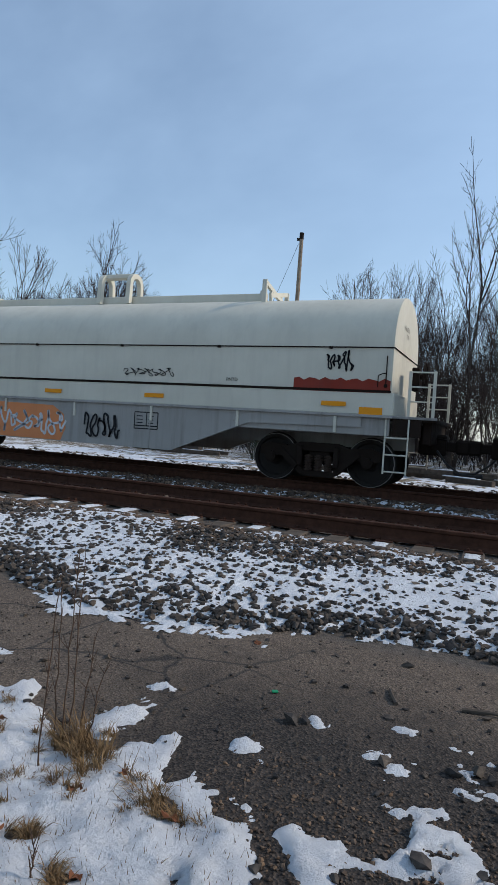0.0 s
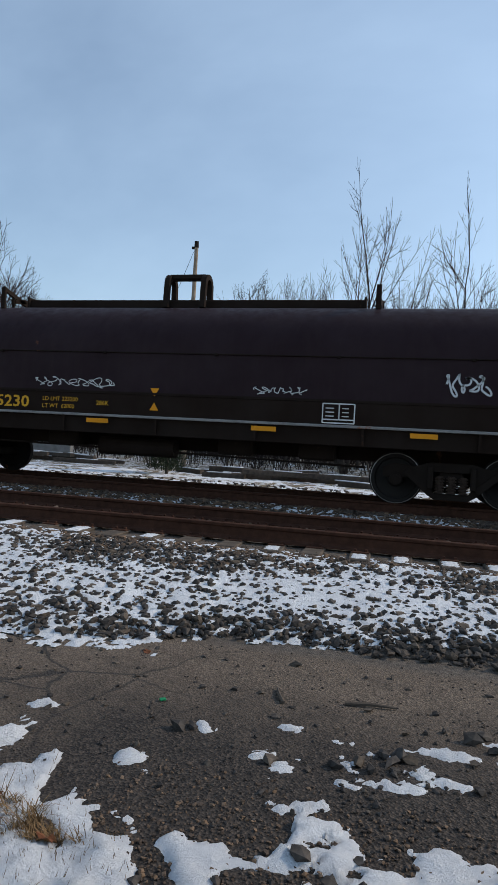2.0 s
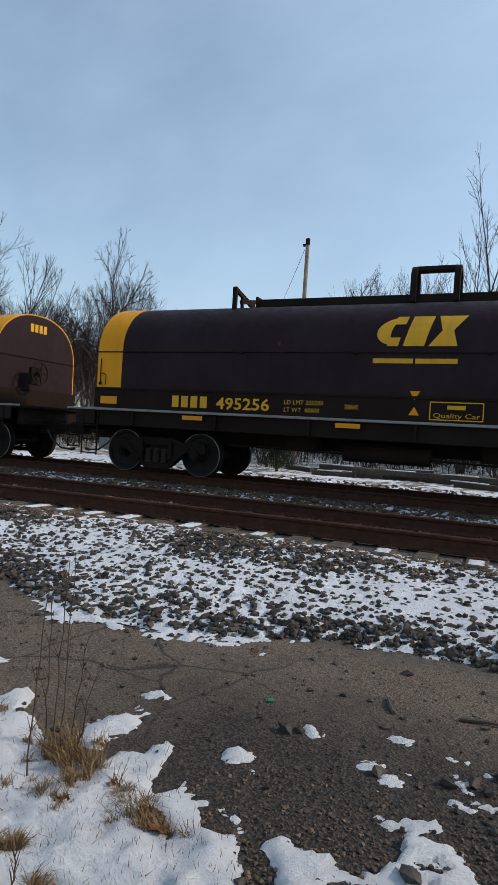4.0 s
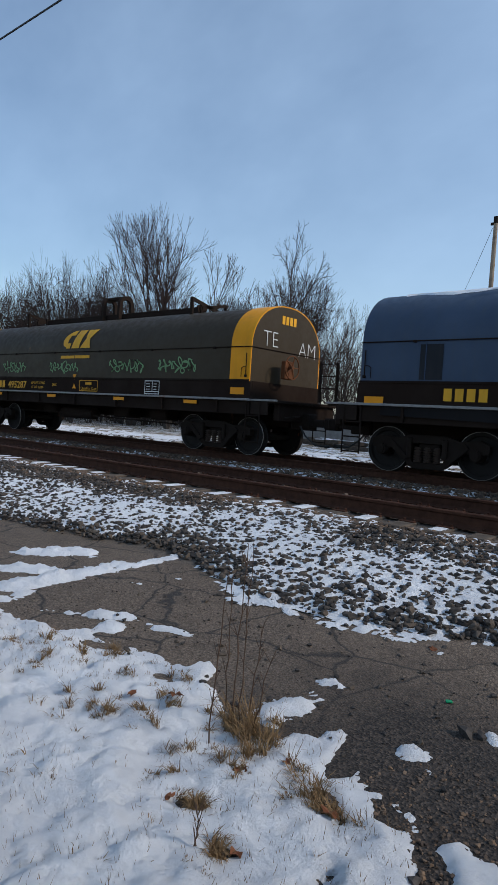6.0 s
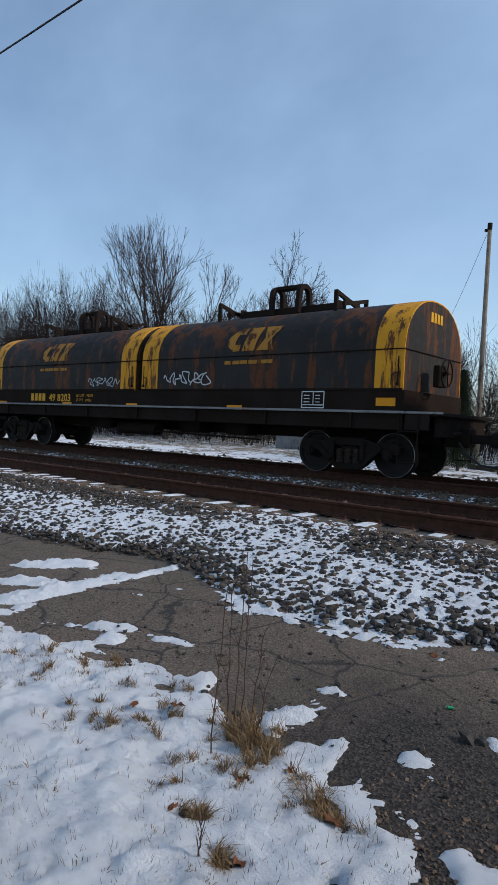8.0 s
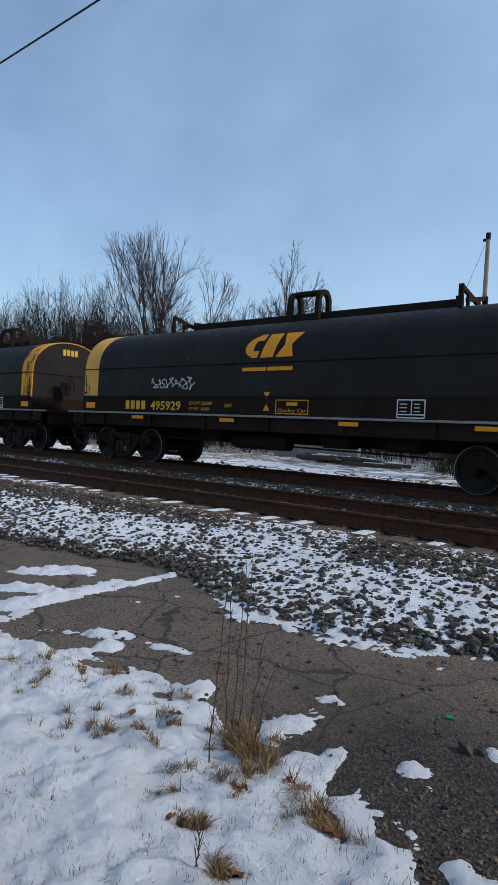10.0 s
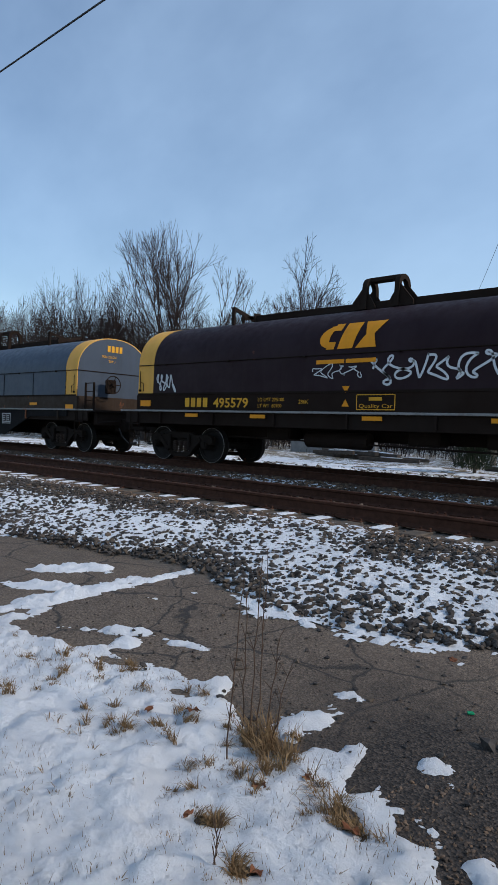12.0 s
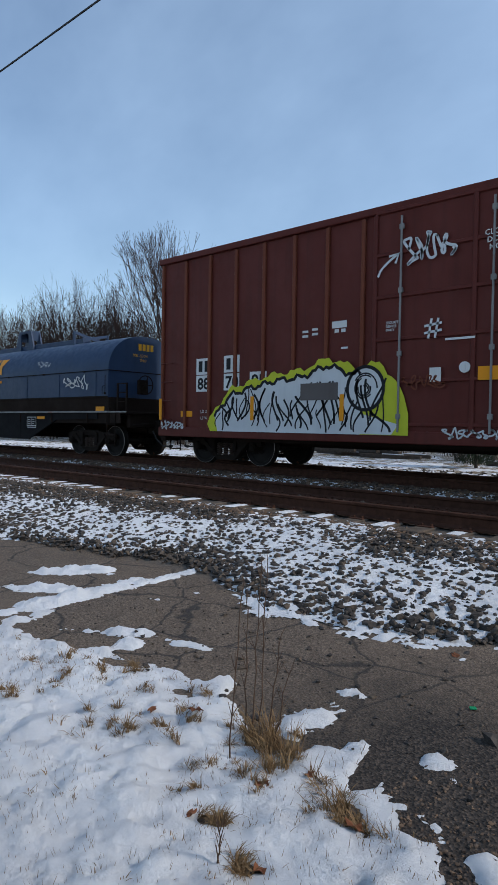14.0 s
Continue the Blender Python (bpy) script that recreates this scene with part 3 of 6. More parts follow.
def scrawl(bm, rng, w, h, strokes, line):
    """One unreadable run of loops in a field w by h."""
    n, pts = strokes * 30, []
    turns = [(rng.uniform(0.35, 1.0), rng.uniform(-0.55, 0.75)) for _ in range(2 * strokes + 2)]
    for k in range(n + 1):
        u = k / 15
        i, f = int(u), u - int(u)
        f = f * f * (3 - 2 * f)
        amp, loop = (turns[i][j] * (1 - f) + turns[i + 1][j] * f for j in (0, 1))
        a = k * 2 * math.pi / 30
        pts.append((w * k / n + loop * w / strokes * math.sin(2 * a + 0.6), h * 0.5 + h * 0.5 * amp * math.sin(a + 0.4 * math.sin(k * 0.15)) + 0.05 * h * math.sin(k * 0.7)))
    ribbon(bm, pts, line)


def spray(parent, x, y, z, w, h, strokes, seed, material, line=0.035, label="unreadable spray-painted scrawl"):
    bm = bmesh.new()
    scrawl(bm, random.Random(seed), w, h, strokes, line)
    ob = part("graffiti", bm, material, parent, label)
    ob.location = (x, y, z)
    return ob


def emblem(bm, w, h, surf):
    """Three plain slanted shapes side by side, laid on a curved surface: surf(z) gives y."""
    def strips(rows):
        for ((a, z0), (b, _)), ((c, z1), (d, _)) in zip(rows, rows[1:]):
            vs = [bm.verts.new((px + 0.25 * (pz - h / 2), surf(pz), pz)) for px, pz in ((a, z0), (b, z0), (d, z1), (c, z1))]
            bm.faces.new(vs)
    n = 12
    zs = [h * k / n for k in range(n + 1)]
    curve = [math.sqrt(max(0.0, 1 - (2 * z / h - 1) ** 2)) for z in zs]
    r = w * 0.30
    strips([((r * (1 - c), z), (r * (1 - 0.42 * c), z)) for z, c in zip(zs, curve)])
    for lo, hi in ((0.0, 0.28), (0.72, 1.0)):
        strips([((r * 0.58, h * lo), (w * 0.31, h * lo)), ((r * 0.58, h * hi), (w * 0.31, h * hi))])
    strips([((w * 0.37, z), (w * 0.62, z)) for z in zs[::3]])
    strips([((w * (0.67 + 0.10 * (1 - abs(2 * z / h - 1))), z), (w * (1.0 - 0.10 * (1 - abs(2 * z / h - 1))), z)) for z in zs])


def block_word(bm, n, w, h):
    """Plain blocks that stand for the owner's mark."""
    cw = w / n
    for i in range(n):
        box(bm, (i * cw + cw * 0.42, 0, h / 2), (cw * 0.72, 0.002, h), 0.0)

# ---- coil car ----
HOOD_W, HOOD_Z, SEAM_Z, RIDGE_Z = 1.41, 1.75, 2.55, 3.66
PANEL_Y = -1.43


M_PATCH = paint("dull_dark_touch_up", (0.010, 0.012, 0.016), 0.0, 0.6, 0.3)


def hood_profile(g=0.0):
    """Cross-section of the hood; g swells it outward."""
    w, pts = HOOD_W + g, [(-(HOOD_W + g), HOOD_Z), (-(HOOD_W + g - 0.01), SEAM_Z)]
    n = 20
    for k in range(1, n):
        a = math.pi * (1 - k / n)
        c, s = math.cos(a), math.sin(a)
        pts.append(((w - 0.01) * math.copysign(abs(c) ** 0.88, c), SEAM_Z + (RIDGE_Z + g - SEAM_Z) * abs(s) ** 0.95))
    pts += [(w - 0.01, SEAM_Z), (w, HOOD_Z)]
    return pts


def hood_y(z):
    """The near face of the hood at a height above the rail, a little proud."""
    if z <= SEAM_Z:
        return -(HOOD_W + 0.008)
    s = min(1.0, (z - SEAM_Z) / (RIDGE_Z - SEAM_Z)) ** (1 / 0.95)
    return -(HOOD_W + 0.006) * max(0.0, math.sqrt(max(0.0, 1 - s * s))) ** 0.88


def build_hood(car, x0, x1, paint_m, band_m, post_m, spec):
    """One removable cover with its lip, clips, lifting hoop, ridge beam and guide posts."""
    length, xc = x1 - x0, (x0 + x1) / 2
    hood = part("hood", shared(("hood", round(length, 2)), lambda bm: extrude_x(bm, hood_profile(), -length / 2, length / 2, 8), paint_m), paint_m, car, spec["hood_label"])
    hood.location = (xc, 0, 0)
    smooth(hood, 40)
    if band_m:
        for s in spec.get("bands", (-1, 1)):
            def band(bm):
                rings = [[bm.verts.new((x, y, z)) for y, z in hood_profile(g)] for x, g in ((0, -0.02), (0, 0.006), (0.62, 0.006), (0.62, -0.02))]
                for r0, r1 in zip(rings, rings[1:]):
                    for i in range(len(r0) - 1):
                        bm.faces.new((r0[i], r0[i + 1], r1[i + 1], r1[i]))
                bmesh.ops.recalc_face_normals(bm, faces=bm.faces[:])
            b = smooth(part("end_band", shared("end_band", band, band_m), band_m, hood, "yellow-painted end band"), 40)
            b.location = ((-length / 2 - 0.004) if s < 0 else (length / 2 - 0.616), 0, 0)

    def lip(bm):
        for s in (-1, 1):
            rod(bm, (-length / 2, s * (HOOD_W + 0.012), SEAM_Z), (length / 2, s * (HOOD_W + 0.012), SEAM_Z), 0.012, 6)
        for s in (-1, 1):
            rod(bm, (s * (length / 2 + 0.012), -HOOD_W, SEAM_Z), (s * (length / 2 + 0.012), HOOD_W, SEAM_Z - 0.0), 0.013, 6)
        box(bm, (0, -HOOD_W - 0.012, HOOD_Z + 0.02), (length, 0.03, 0.045))
        box(bm, (0, HOOD_W + 0.012, HOOD_Z + 0.02), (length, 0.03, 0.045))
    part("seam_rail", shared(("seam_rail", round(length, 2)), lip, M_STEEL), M_STEEL, hood)
    clip = shared("clip", lambda bm: box(bm, (0, 0, 0), (0.07, 0.05, 0.05), 0.01), M_STEEL)
    n = max(3, int(length / 2.2))
    for i in range(n):
        part("clip", clip, M_STEEL, hood).location = (-length / 2 + length * (i + 0.5) / n, -HOOD_W - 0.03, SEAM_Z - 0.01)

    def stud(bm):
        rod(bm, (0, 0, 0), (0, 0, 0.55), 0.011, 6)
        box(bm, (0, -0.005, 0.02), (0.06, 0.05, 0.06), 0.01)
        pipe(bm, [(-0.14, 0, 0), (-0.14, 0, 0.2), (-0.06, 0, 0.24), (0, 0, 0.24)], 0.009, 5)
    if spec.get("fittings", True):
        for s in (-1, 1):
            st = part("hold_down", shared("hold_down", stud, M_STEEL), M_STEEL, hood)
            st.location = (s * (length / 2 - 0.10), -HOOD_W - 0.03, HOOD_Z + 0.10)
            st.scale = (s, 1, 1)
    half = spec["beam"]

    def beam(bm):
        box(bm, (0, 0, RIDGE_Z + 0.09), (2 * half, 0.24, 0.22), 0.012)
        for s in (-1, 1):
            box(bm, (s * half, 0, RIDGE_Z + 0.11), (0.04, 0.34, 0.28))
    bm_o = part("ridge_beam", shared(("ridge_beam", half), beam, post_m), post_m, hood)

    def hoop_round(bm):
        for s in (-1, 1):
            arc = [(0.27 * math.cos(a), 0.48 + 0.25 * math.sin(a)) for a in np.linspace(0, math.pi, 11)]
            hole = [(0.16 * math.cos(a), 0.47 + 0.15 * math.sin(a)) for a in np.linspace(math.pi, 0, 9)]
            outline = [(0.30, 0.0)] + arc + [(-0.30, 0.0), (-0.18, 0.0)] + hole + [(0.18, 0.0)]
            extrude_x(bm, [(y, RIDGE_Z + 0.02 + z) for y, z in outline], s * 0.40 - 0.055, s * 0.40 + 0.055)
            for y in ((-0.20, 0.20) if spec.get("gussets") else ()):
                extrude_y(bm, [(s * 0.42, RIDGE_Z + 0.02), (s * 0.78, RIDGE_Z + 0.02), (s * 0.76, RIDGE_Z + 0.14), (s * 0.46, RIDGE_Z + 0.50), (s * 0.42, RIDGE_Z + 0.52)], y - 0.03, y + 0.03)
                extrude_y(bm, [(s * 0.38, RIDGE_Z + 0.02), (s * 0.14, RIDGE_Z + 0.02), (s * 0.16, RIDGE_Z + 0.10), (s * 0.38, RIDGE_Z + 0.46)], y - 0.02, y + 0.02)
        box(bm, (0, 0, RIDGE_Z + 0.69), (0.80, 0.22, 0.10), 0.015)

    def hoop_plate(bm):
        for y in (-0.17, 0.17):
            for s in (-1, 1):
                extrude_y(bm, [(s * 0.66, RIDGE_Z + 0.02), (s * 0.26, RIDGE_Z + 0.02), (s * 0.30, RIDGE_Z + 0.56), (s * 0.20, RIDGE_Z + 0.68),
                               (s * 0.38, RIDGE_Z + 0.74), (s * 0.44, RIDGE_Z + 0.70)], y - 0.03, y + 0.03)
            box(bm, (0, y, RIDGE_Z + 0.70), (0.64, 0.06, 0.10), 0.01)
        for s in (-1, 1):
            box(bm, (s * 0.40, 0, RIDGE_Z + 0.55), (0.05, 0.34, 0.34), 0.01)
        box(bm, (0, 0, RIDGE_Z + 0.74), (0.78, 0.36, 0.03))
    fn = hoop_plate if spec.get("plate_hoop") else hoop_round
    part("lifting_hoop", shared(("lifting_hoop", bool(spec.get("plate_hoop")), bool(spec.get("gussets"))), fn, post_m), post_m, hood)

    def guide(bm):
        for s in (-1, 1):
            y = s * 0.66
            box(bm, (0, y, 3.56), (0.10, 0.06, 0.92), 0.008)
            box(bm, (0, y * 1.06, 3.13), (0.24, 0.06, 0.05))
            slab(bm, (0, y, 3.98), (0.0, -s * 0.35, RIDGE_Z + 0.10), 0.09, 0.06, (1, 0, 0))
            slab(bm, (0, y * 0.45, RIDGE_Z - 0.05), (0, y * 0.45, RIDGE_Z + 0.20), 0.06, 0.05, (0, 1, 0))
    g = shared("guide_post", guide, post_m)
    for s in (-1, 1):
        part("guide_post", g, post_m, hood).location = (s * (half + 0.28), 0, 0)
    if spec.get("joints"):
        jm = shared("cover_joint", lambda bm: box(bm, (0, 0, 0), (0.018, 0.014, SEAM_Z - HOOD_Z - 0.08)), post_m)
        for k in range(spec["joints"]):
            part("cover_joint", jm, post_m, hood).location = (-length / 2 + length * (k + 0.7) / spec["joints"], -HOOD_W - 0.006, (SEAM_Z + HOOD_Z) / 2)
    for k, (x, z, w, h) in enumerate(spec.get("patches", ())):
        pm = shared(("touch_up_patch", w, h), lambda bm: box(bm, (0, 0, 0), (w, 0.005, h)), M_PATCH)
        part("touch_up_patch", pm, M_PATCH, hood, "dark repainted patch").location = (x, -HOOD_W - 0.006, z)
    if spec.get("emblem"):
        def mark(bm):
            emblem(bm, 1.45, 0.56, lambda z: hood_y(z + 2.66))
        e = part("emblem", shared(("emblem",), mark, spec["emblem"]), spec["emblem"], hood, "yellow slanted company emblem")
        e.location = (-0.78 + spec.get("emblem_dx", 0), 0, 2.66)
        bar = shared("emblem_bar", lambda bm: [box(bm, (dx, 0, 0), (0.70, 0.004, 0.085)) for dx in (-0.37, 0.37)], spec["emblem"])
        part("emblem_bar", bar, spec["emblem"], hood).location = (-0.1 + spec.get("emblem_dx", 0), -HOOD_W - 0.012, 2.40)
    return hood


def wheel_profile(bm, y, s):
    """One wheel: tread, flange, dished plate and hub, turned about the axle."""
    ring = [(0.09, 0.10), (0.13, 0.09), (0.16, 0.035), (0.36, 0.02), (0.385, 0.06), (0.457, 0.065), (0.457, -0.05), (0.485, -0.065), (0.48, -0.085), (0.385, -0.075), (0.36, -0.03), (0.12, -0.07)]
    seg, rings = 28, []
    for k in range(seg):
        a = 2 * math.pi * k / seg
        rings.append([bm.verts.new((r * math.cos(a), y + s * off, r * math.sin(a))) for r, off in ring])
    for k in range(seg):
        r0, r1 = rings[k], rings[(k + 1) % seg]
        for i in range(len(ring) - 1):
            bm.faces.new((r0[i], r1[i], r1[i + 1], r0[i + 1]))
    bmesh.ops.recalc_face_normals(bm, faces=bm.faces[:])


WHEELSETS = []
M_SPRING = paint("rusty_spring_steel", (0.035, 0.022, 0.016), 0.3, 0.7, 0.3, (0.02, 0.016, 0.014))


def build_bogie(car, x):
    bogie = part("bogie", shared("bogie", lambda bm: box(bm, (0, 0, 0.52), (0.42, 2.0, 0.22), 0.03), M_TRUCK), M_TRUCK, car, "cast steel two-axle bogie")
    bogie.location = (x, 0, 0)

    def frame_side(bm):
        top = [(-1.18, 0.50), (-1.18, 0.66), (-1.0, 0.74), (-0.62, 0.70), (-0.36, 0.78), (0.36, 0.78), (0.62, 0.70), (1.0, 0.74), (1.18, 0.66), (1.18, 0.50),
               (0.92, 0.46), (0.74, 0.50), (0.40, 0.20), (0.28, 0.13), (-0.28, 0.13), (-0.40, 0.20), (-0.74, 0.50), (-0.92, 0.46)]
        inner = [(-0.30, 0.24), (0.30, 0.24), (0.34, 0.32), (0.34, 0.62), (-0.34, 0.62), (-0.34, 0.32)]
        a, b = [bm.verts.new((px, -0.06, pz)) for px, pz in top], [bm.verts.new((px, -0.06, pz)) for px, pz in inner]
        es = [bm.edges.new((v[i], v[(i + 1) % len(v)])) for v in (a, b) for i in range(len(v))]
        bmesh.ops.triangle_fill(bm, use_beauty=True, use_dissolve=False, edges=es)
        ext = bmesh.ops.extrude_face_region(bm, geom=bm.faces[:])
        bmesh.ops.translate(bm, vec=(0, 0.14, 0), verts=[v for v in ext["geom"] if isinstance(v, bmesh.types.BMVert)])
        bmesh.ops.recalc_face_normals(bm, faces=bm.faces[:])
        for s in (-1, 1):
            slab(bm, (s * 0.42, -0.075, 0.30), (s * 0.78, -0.075, 0.62), 0.11, 0.05, (0, 1, 0))
            box(bm, (s * 0.36, -0.09, 0.52), (0.10, 0.08, 0.40), 0.02)
    side = shared("side_frame", frame_side, M_TRUCK)
    for s in (-1, 1):
        o = part("side_frame", side, M_TRUCK, bogie)
        o.location, o.rotation_euler = (0, s * 1.0, 0), (0, 0, 0 if s < 0 else math.pi)

    def springs(bm):
        prof = [(0.0, 0.24)]
        for k in range(6):
            z = 0.25 + k * 0.05
            prof += [(0.085, z), (0.085, z + 0.026), (0.055, z + 0.030), (0.055, z + 0.046)]
        prof.append((0.0, 0.56))
        rings = [[bm.verts.new((r * math.cos(a), r * math.sin(a), z)) for a in np.linspace(0, 6.2832, 10, endpoint=False)] for r, z in prof[1:-1]]
        for r0, r1 in zip(rings, rings[1:]):
            for k in range(10):
                bm.faces.new((r0[k], r0[(k + 1) % 10], r1[(k + 1) % 10], r1[k]))
        bm.faces.new(rings[0][::-1])
        bm.faces.new(rings[-1])
    sp = shared("spring", springs, M_SPRING)
    for s in (-1, 1):
        for dx in (-0.2, 0.0, 0.2):
            part("spring", sp, M_SPRING, bogie).location = (dx, s * 1.02, 0)

    def wset(bm):
        for s in (-1, 1):
            wheel_profile(bm, s * 0.755, s)
        rod(bm, (0, -0.78, 0), (0, 0.78, 0), 0.09, 12)

    def ring(bm):
        pts = [(0.42 * math.cos(a), -0.825, 0.42 * math.sin(a)) for a in np.linspace(0, 2 * math.pi, 25)]
        out = [(0.458 * math.cos(a), -0.822, 0.458 * math.sin(a)) for a in np.linspace(0, 2 * math.pi, 25)]
        for i in range(24):
            bm.faces.new([bm.verts.new(p) for p in (out[i], out[i + 1], tuple(np.array(pts[i + 1]) * (1.06, 1, 1.06)), tuple(np.array(pts[i]) * (1.06, 1, 1.06)))])
        bmesh.ops.remove_doubles(bm, verts=bm.verts[:], dist=0.001)
    for s in (-1, 1):
        w = smooth(part("wheelset", shared("wheelset", wset, M_WHEEL), M_WHEEL, bogie, "dark steel wheels with worn bright rims"))
        w.location = (s * 0.95, 0, 0.457)
        WHEELSETS.append(w)

        def journal(bm):
            rod(bm, (0, 0.85, 0), (0, 1.13, 0), 0.12, 14, 0.105)
            rod(bm, (0, 1.12, 0), (0, 1.155, 0), 0.075, 10)
        for q in (-1, 1):
            o = part("axle_box", shared("axle_box", journal, M_TRUCK), M_TRUCK, bogie)
            o.location, o.rotation_euler = (s * 0.95, 0, 0.457), (0, 0, 0 if q > 0 else math.pi)
            r = part("wheel_rim", shared("wheel_rim", ring, M_TREAD), M_TREAD, bogie, "worn bright rim face")
            r.location, r.rotation_euler = (s * 0.95, 0, 0.457), (0, 0, 0 if q < 0 else math.pi)
    return bogie


def build_end(car, s, half, ladder_m, style):
    """Platform, ladder, grab irons, coupler and hoses at one end; s is the direction."""
    def platform(bm):
        box(bm, (0.36, 0, 1.30), (0.86, 2.7, 0.07), 0.01)
        box(bm, (0.62, 0, 1.08), (0.16, 2.3, 0.42), 0.02)
        box(bm, (0.30, -1.36, 1.14), (0.5, 0.05, 0.30), 0.01)
        box(bm, (0.30, 1.36, 1.14), (0.5, 0.05, 0.30), 0.01)
    p = part("end_platform", shared("end_platform", platform, M_STEEL), M_STEEL, car)
    p.location, p.rotation_euler = (s * half, 0, 0), (0, 0, 0 if s > 0 else math.pi)

    edge = shared("deck_edge", lambda bm: box(bm, (0.36, 0, 1.325), (0.90, 0.035, 0.045), 0.008), M_STRIP)
    for q in (-1, 1):
        e = part("deck_edge", edge, M_STRIP, car)
        e.location, e.rotation_euler = (s * half, q * 1.37, 0), (0, 0, 0 if s > 0 else math.pi)

    def ladder(bm):
        for dx in (0, 0.40):
            pipe(bm, [(dx, 0, 0.32), (dx, 0, 1.30)], 0.016)
        for z in (0.36, 0.66, 0.96):
            rod(bm, (0, 0, z), (0.40, 0, z), 0.014, 6)
    ld = shared(("step_ladder", style), ladder, ladder_m)
    for y in (-1.40, 1.40):
        part("step_ladder", ld, ladder_m, car).location = (s * (half + 0.14) - 0.2, y, 0)

    def grab(bm):
        for dx in (-0.42, 0.0):
            box(bm, (dx, 0, 1.74), (0.05, 0.05, 0.84))
        for z in (1.62, 1.88, 2.14):
            rod(bm, (-0.42, 0, z), (0, 0, z), 0.013, 6)
    if style == "tall":
        for y in (-1.28, 1.28):
            part("end_rail", shared("end_rail", grab, ladder_m), ladder_m, car).location = (s * (half + 0.72) + (0.1 if s < 0 else 0.0), y, 0)

    def coupler(bm):
        box(bm, (0.25, 0, 0.86), (0.9, 0.16, 0.18), 0.02)
        box(bm, (0.66, 0.02, 0.86), (0.26, 0.30, 0.28), 0.04)
        box(bm, (-0.1, 0, 0.88), (0.5, 0.42, 0.40), 0.03)
        pipe(bm, [(0.0, -0.35, 1.0), (0.25, -0.9, 0.98), (0.28, -1.3, 0.95)], 0.017)
    c = part("coupler", shared("coupler", coupler, M_TRUCK), M_TRUCK, car, "cast knuckle coupler")
    c.location, c.rotation_euler = (s * (half + 0.72), 0, 0), (0, 0, 0 if s > 0 else math.pi)

    def hose(bm):
        pts = [(0, -0.3, 0.78), (0.18, -0.32, 0.55), (0.45, -0.30, 0.36), (0.75, -0.28, 0.34)]
        pipe(bm, pts, 0.022, 6)
        rod(bm, (0.72, -0.28, 0.34), (0.84, -0.28, 0.36), 0.04, 8)
    h = part("air_hose", shared("air_hose", hose, M_WIRE), M_WIRE, car, "drooping black rubber air hose")
    h.location, h.rotation_euler = (s * (half + 0.72), 0, 0), (0, 0, 0 if s > 0 else math.pi)


def brake_wheel(car, x, y, z, material):
    def bw(bm):
        for k in range(16):
            a, b = 2 * math.pi * k / 16, 2 * math.pi * (k + 1) / 16
            rod(bm, (0, 0.28 * math.cos(a), 0.28 * math.sin(a)), (0, 0.28 * math.cos(b), 0.28 * math.sin(b)), 0.016, 6)
        for k in range(5):
            a = 2 * math.pi * k / 5
            rod(bm, (0, 0, 0), (0.0, 0.28 * math.cos(a), 0.28 * math.sin(a)), 0.014, 6)
        rod(bm, (-0.2, 0, 0), (0.03, 0, 0), 0.05, 8)
        box(bm, (-0.16, 0.02, -0.06), (0.14, 0.34, 0.44), 0.02)
    part("brake_wheel", shared("brake_wheel", bw, material), material, car, "round spoked hand brake wheel").location = (x, y, z)


def reflectors(car, xs, z, y, w=0.46, h=0.085):
    me = shared(("reflector", w, h), lambda bm: box(bm, (0, 0, 0), (w, 0.004, h)), M_YELLOW)
    for x in xs:
        part("reflector", me, M_YELLOW, car, "yellow reflective strip").location = (x, y, z)


def data_box(car, x, z, y, material):
    def frame_lines(bm):
        w, h = 0.56, 0.34
        for a, b in (((0, 0), (w, 0)), ((0, h), (w, h)), ((0, 0), (0, h)), ((w, 0), (w, h)), ((w * 0.52, 0.05), (w * 0.52, h)), ((0, 0.06), (w, 0.06))):
            ribbon(bm, [a, b], 0.022)
        for k in range(3):
            ribbon(bm, [(0.05, 0.12 + k * 0.07), (0.20, 0.12 + k * 0.07)], 0.018)
            ribbon(bm, [(0.34, 0.12 + k * 0.07), (0.46, 0.12 + k * 0.07)], 0.018)
    part("data_box", shared("data_box", frame_lines, material), material, car, "outlined data stencil").location = (x, y, z)


TRAIN = []


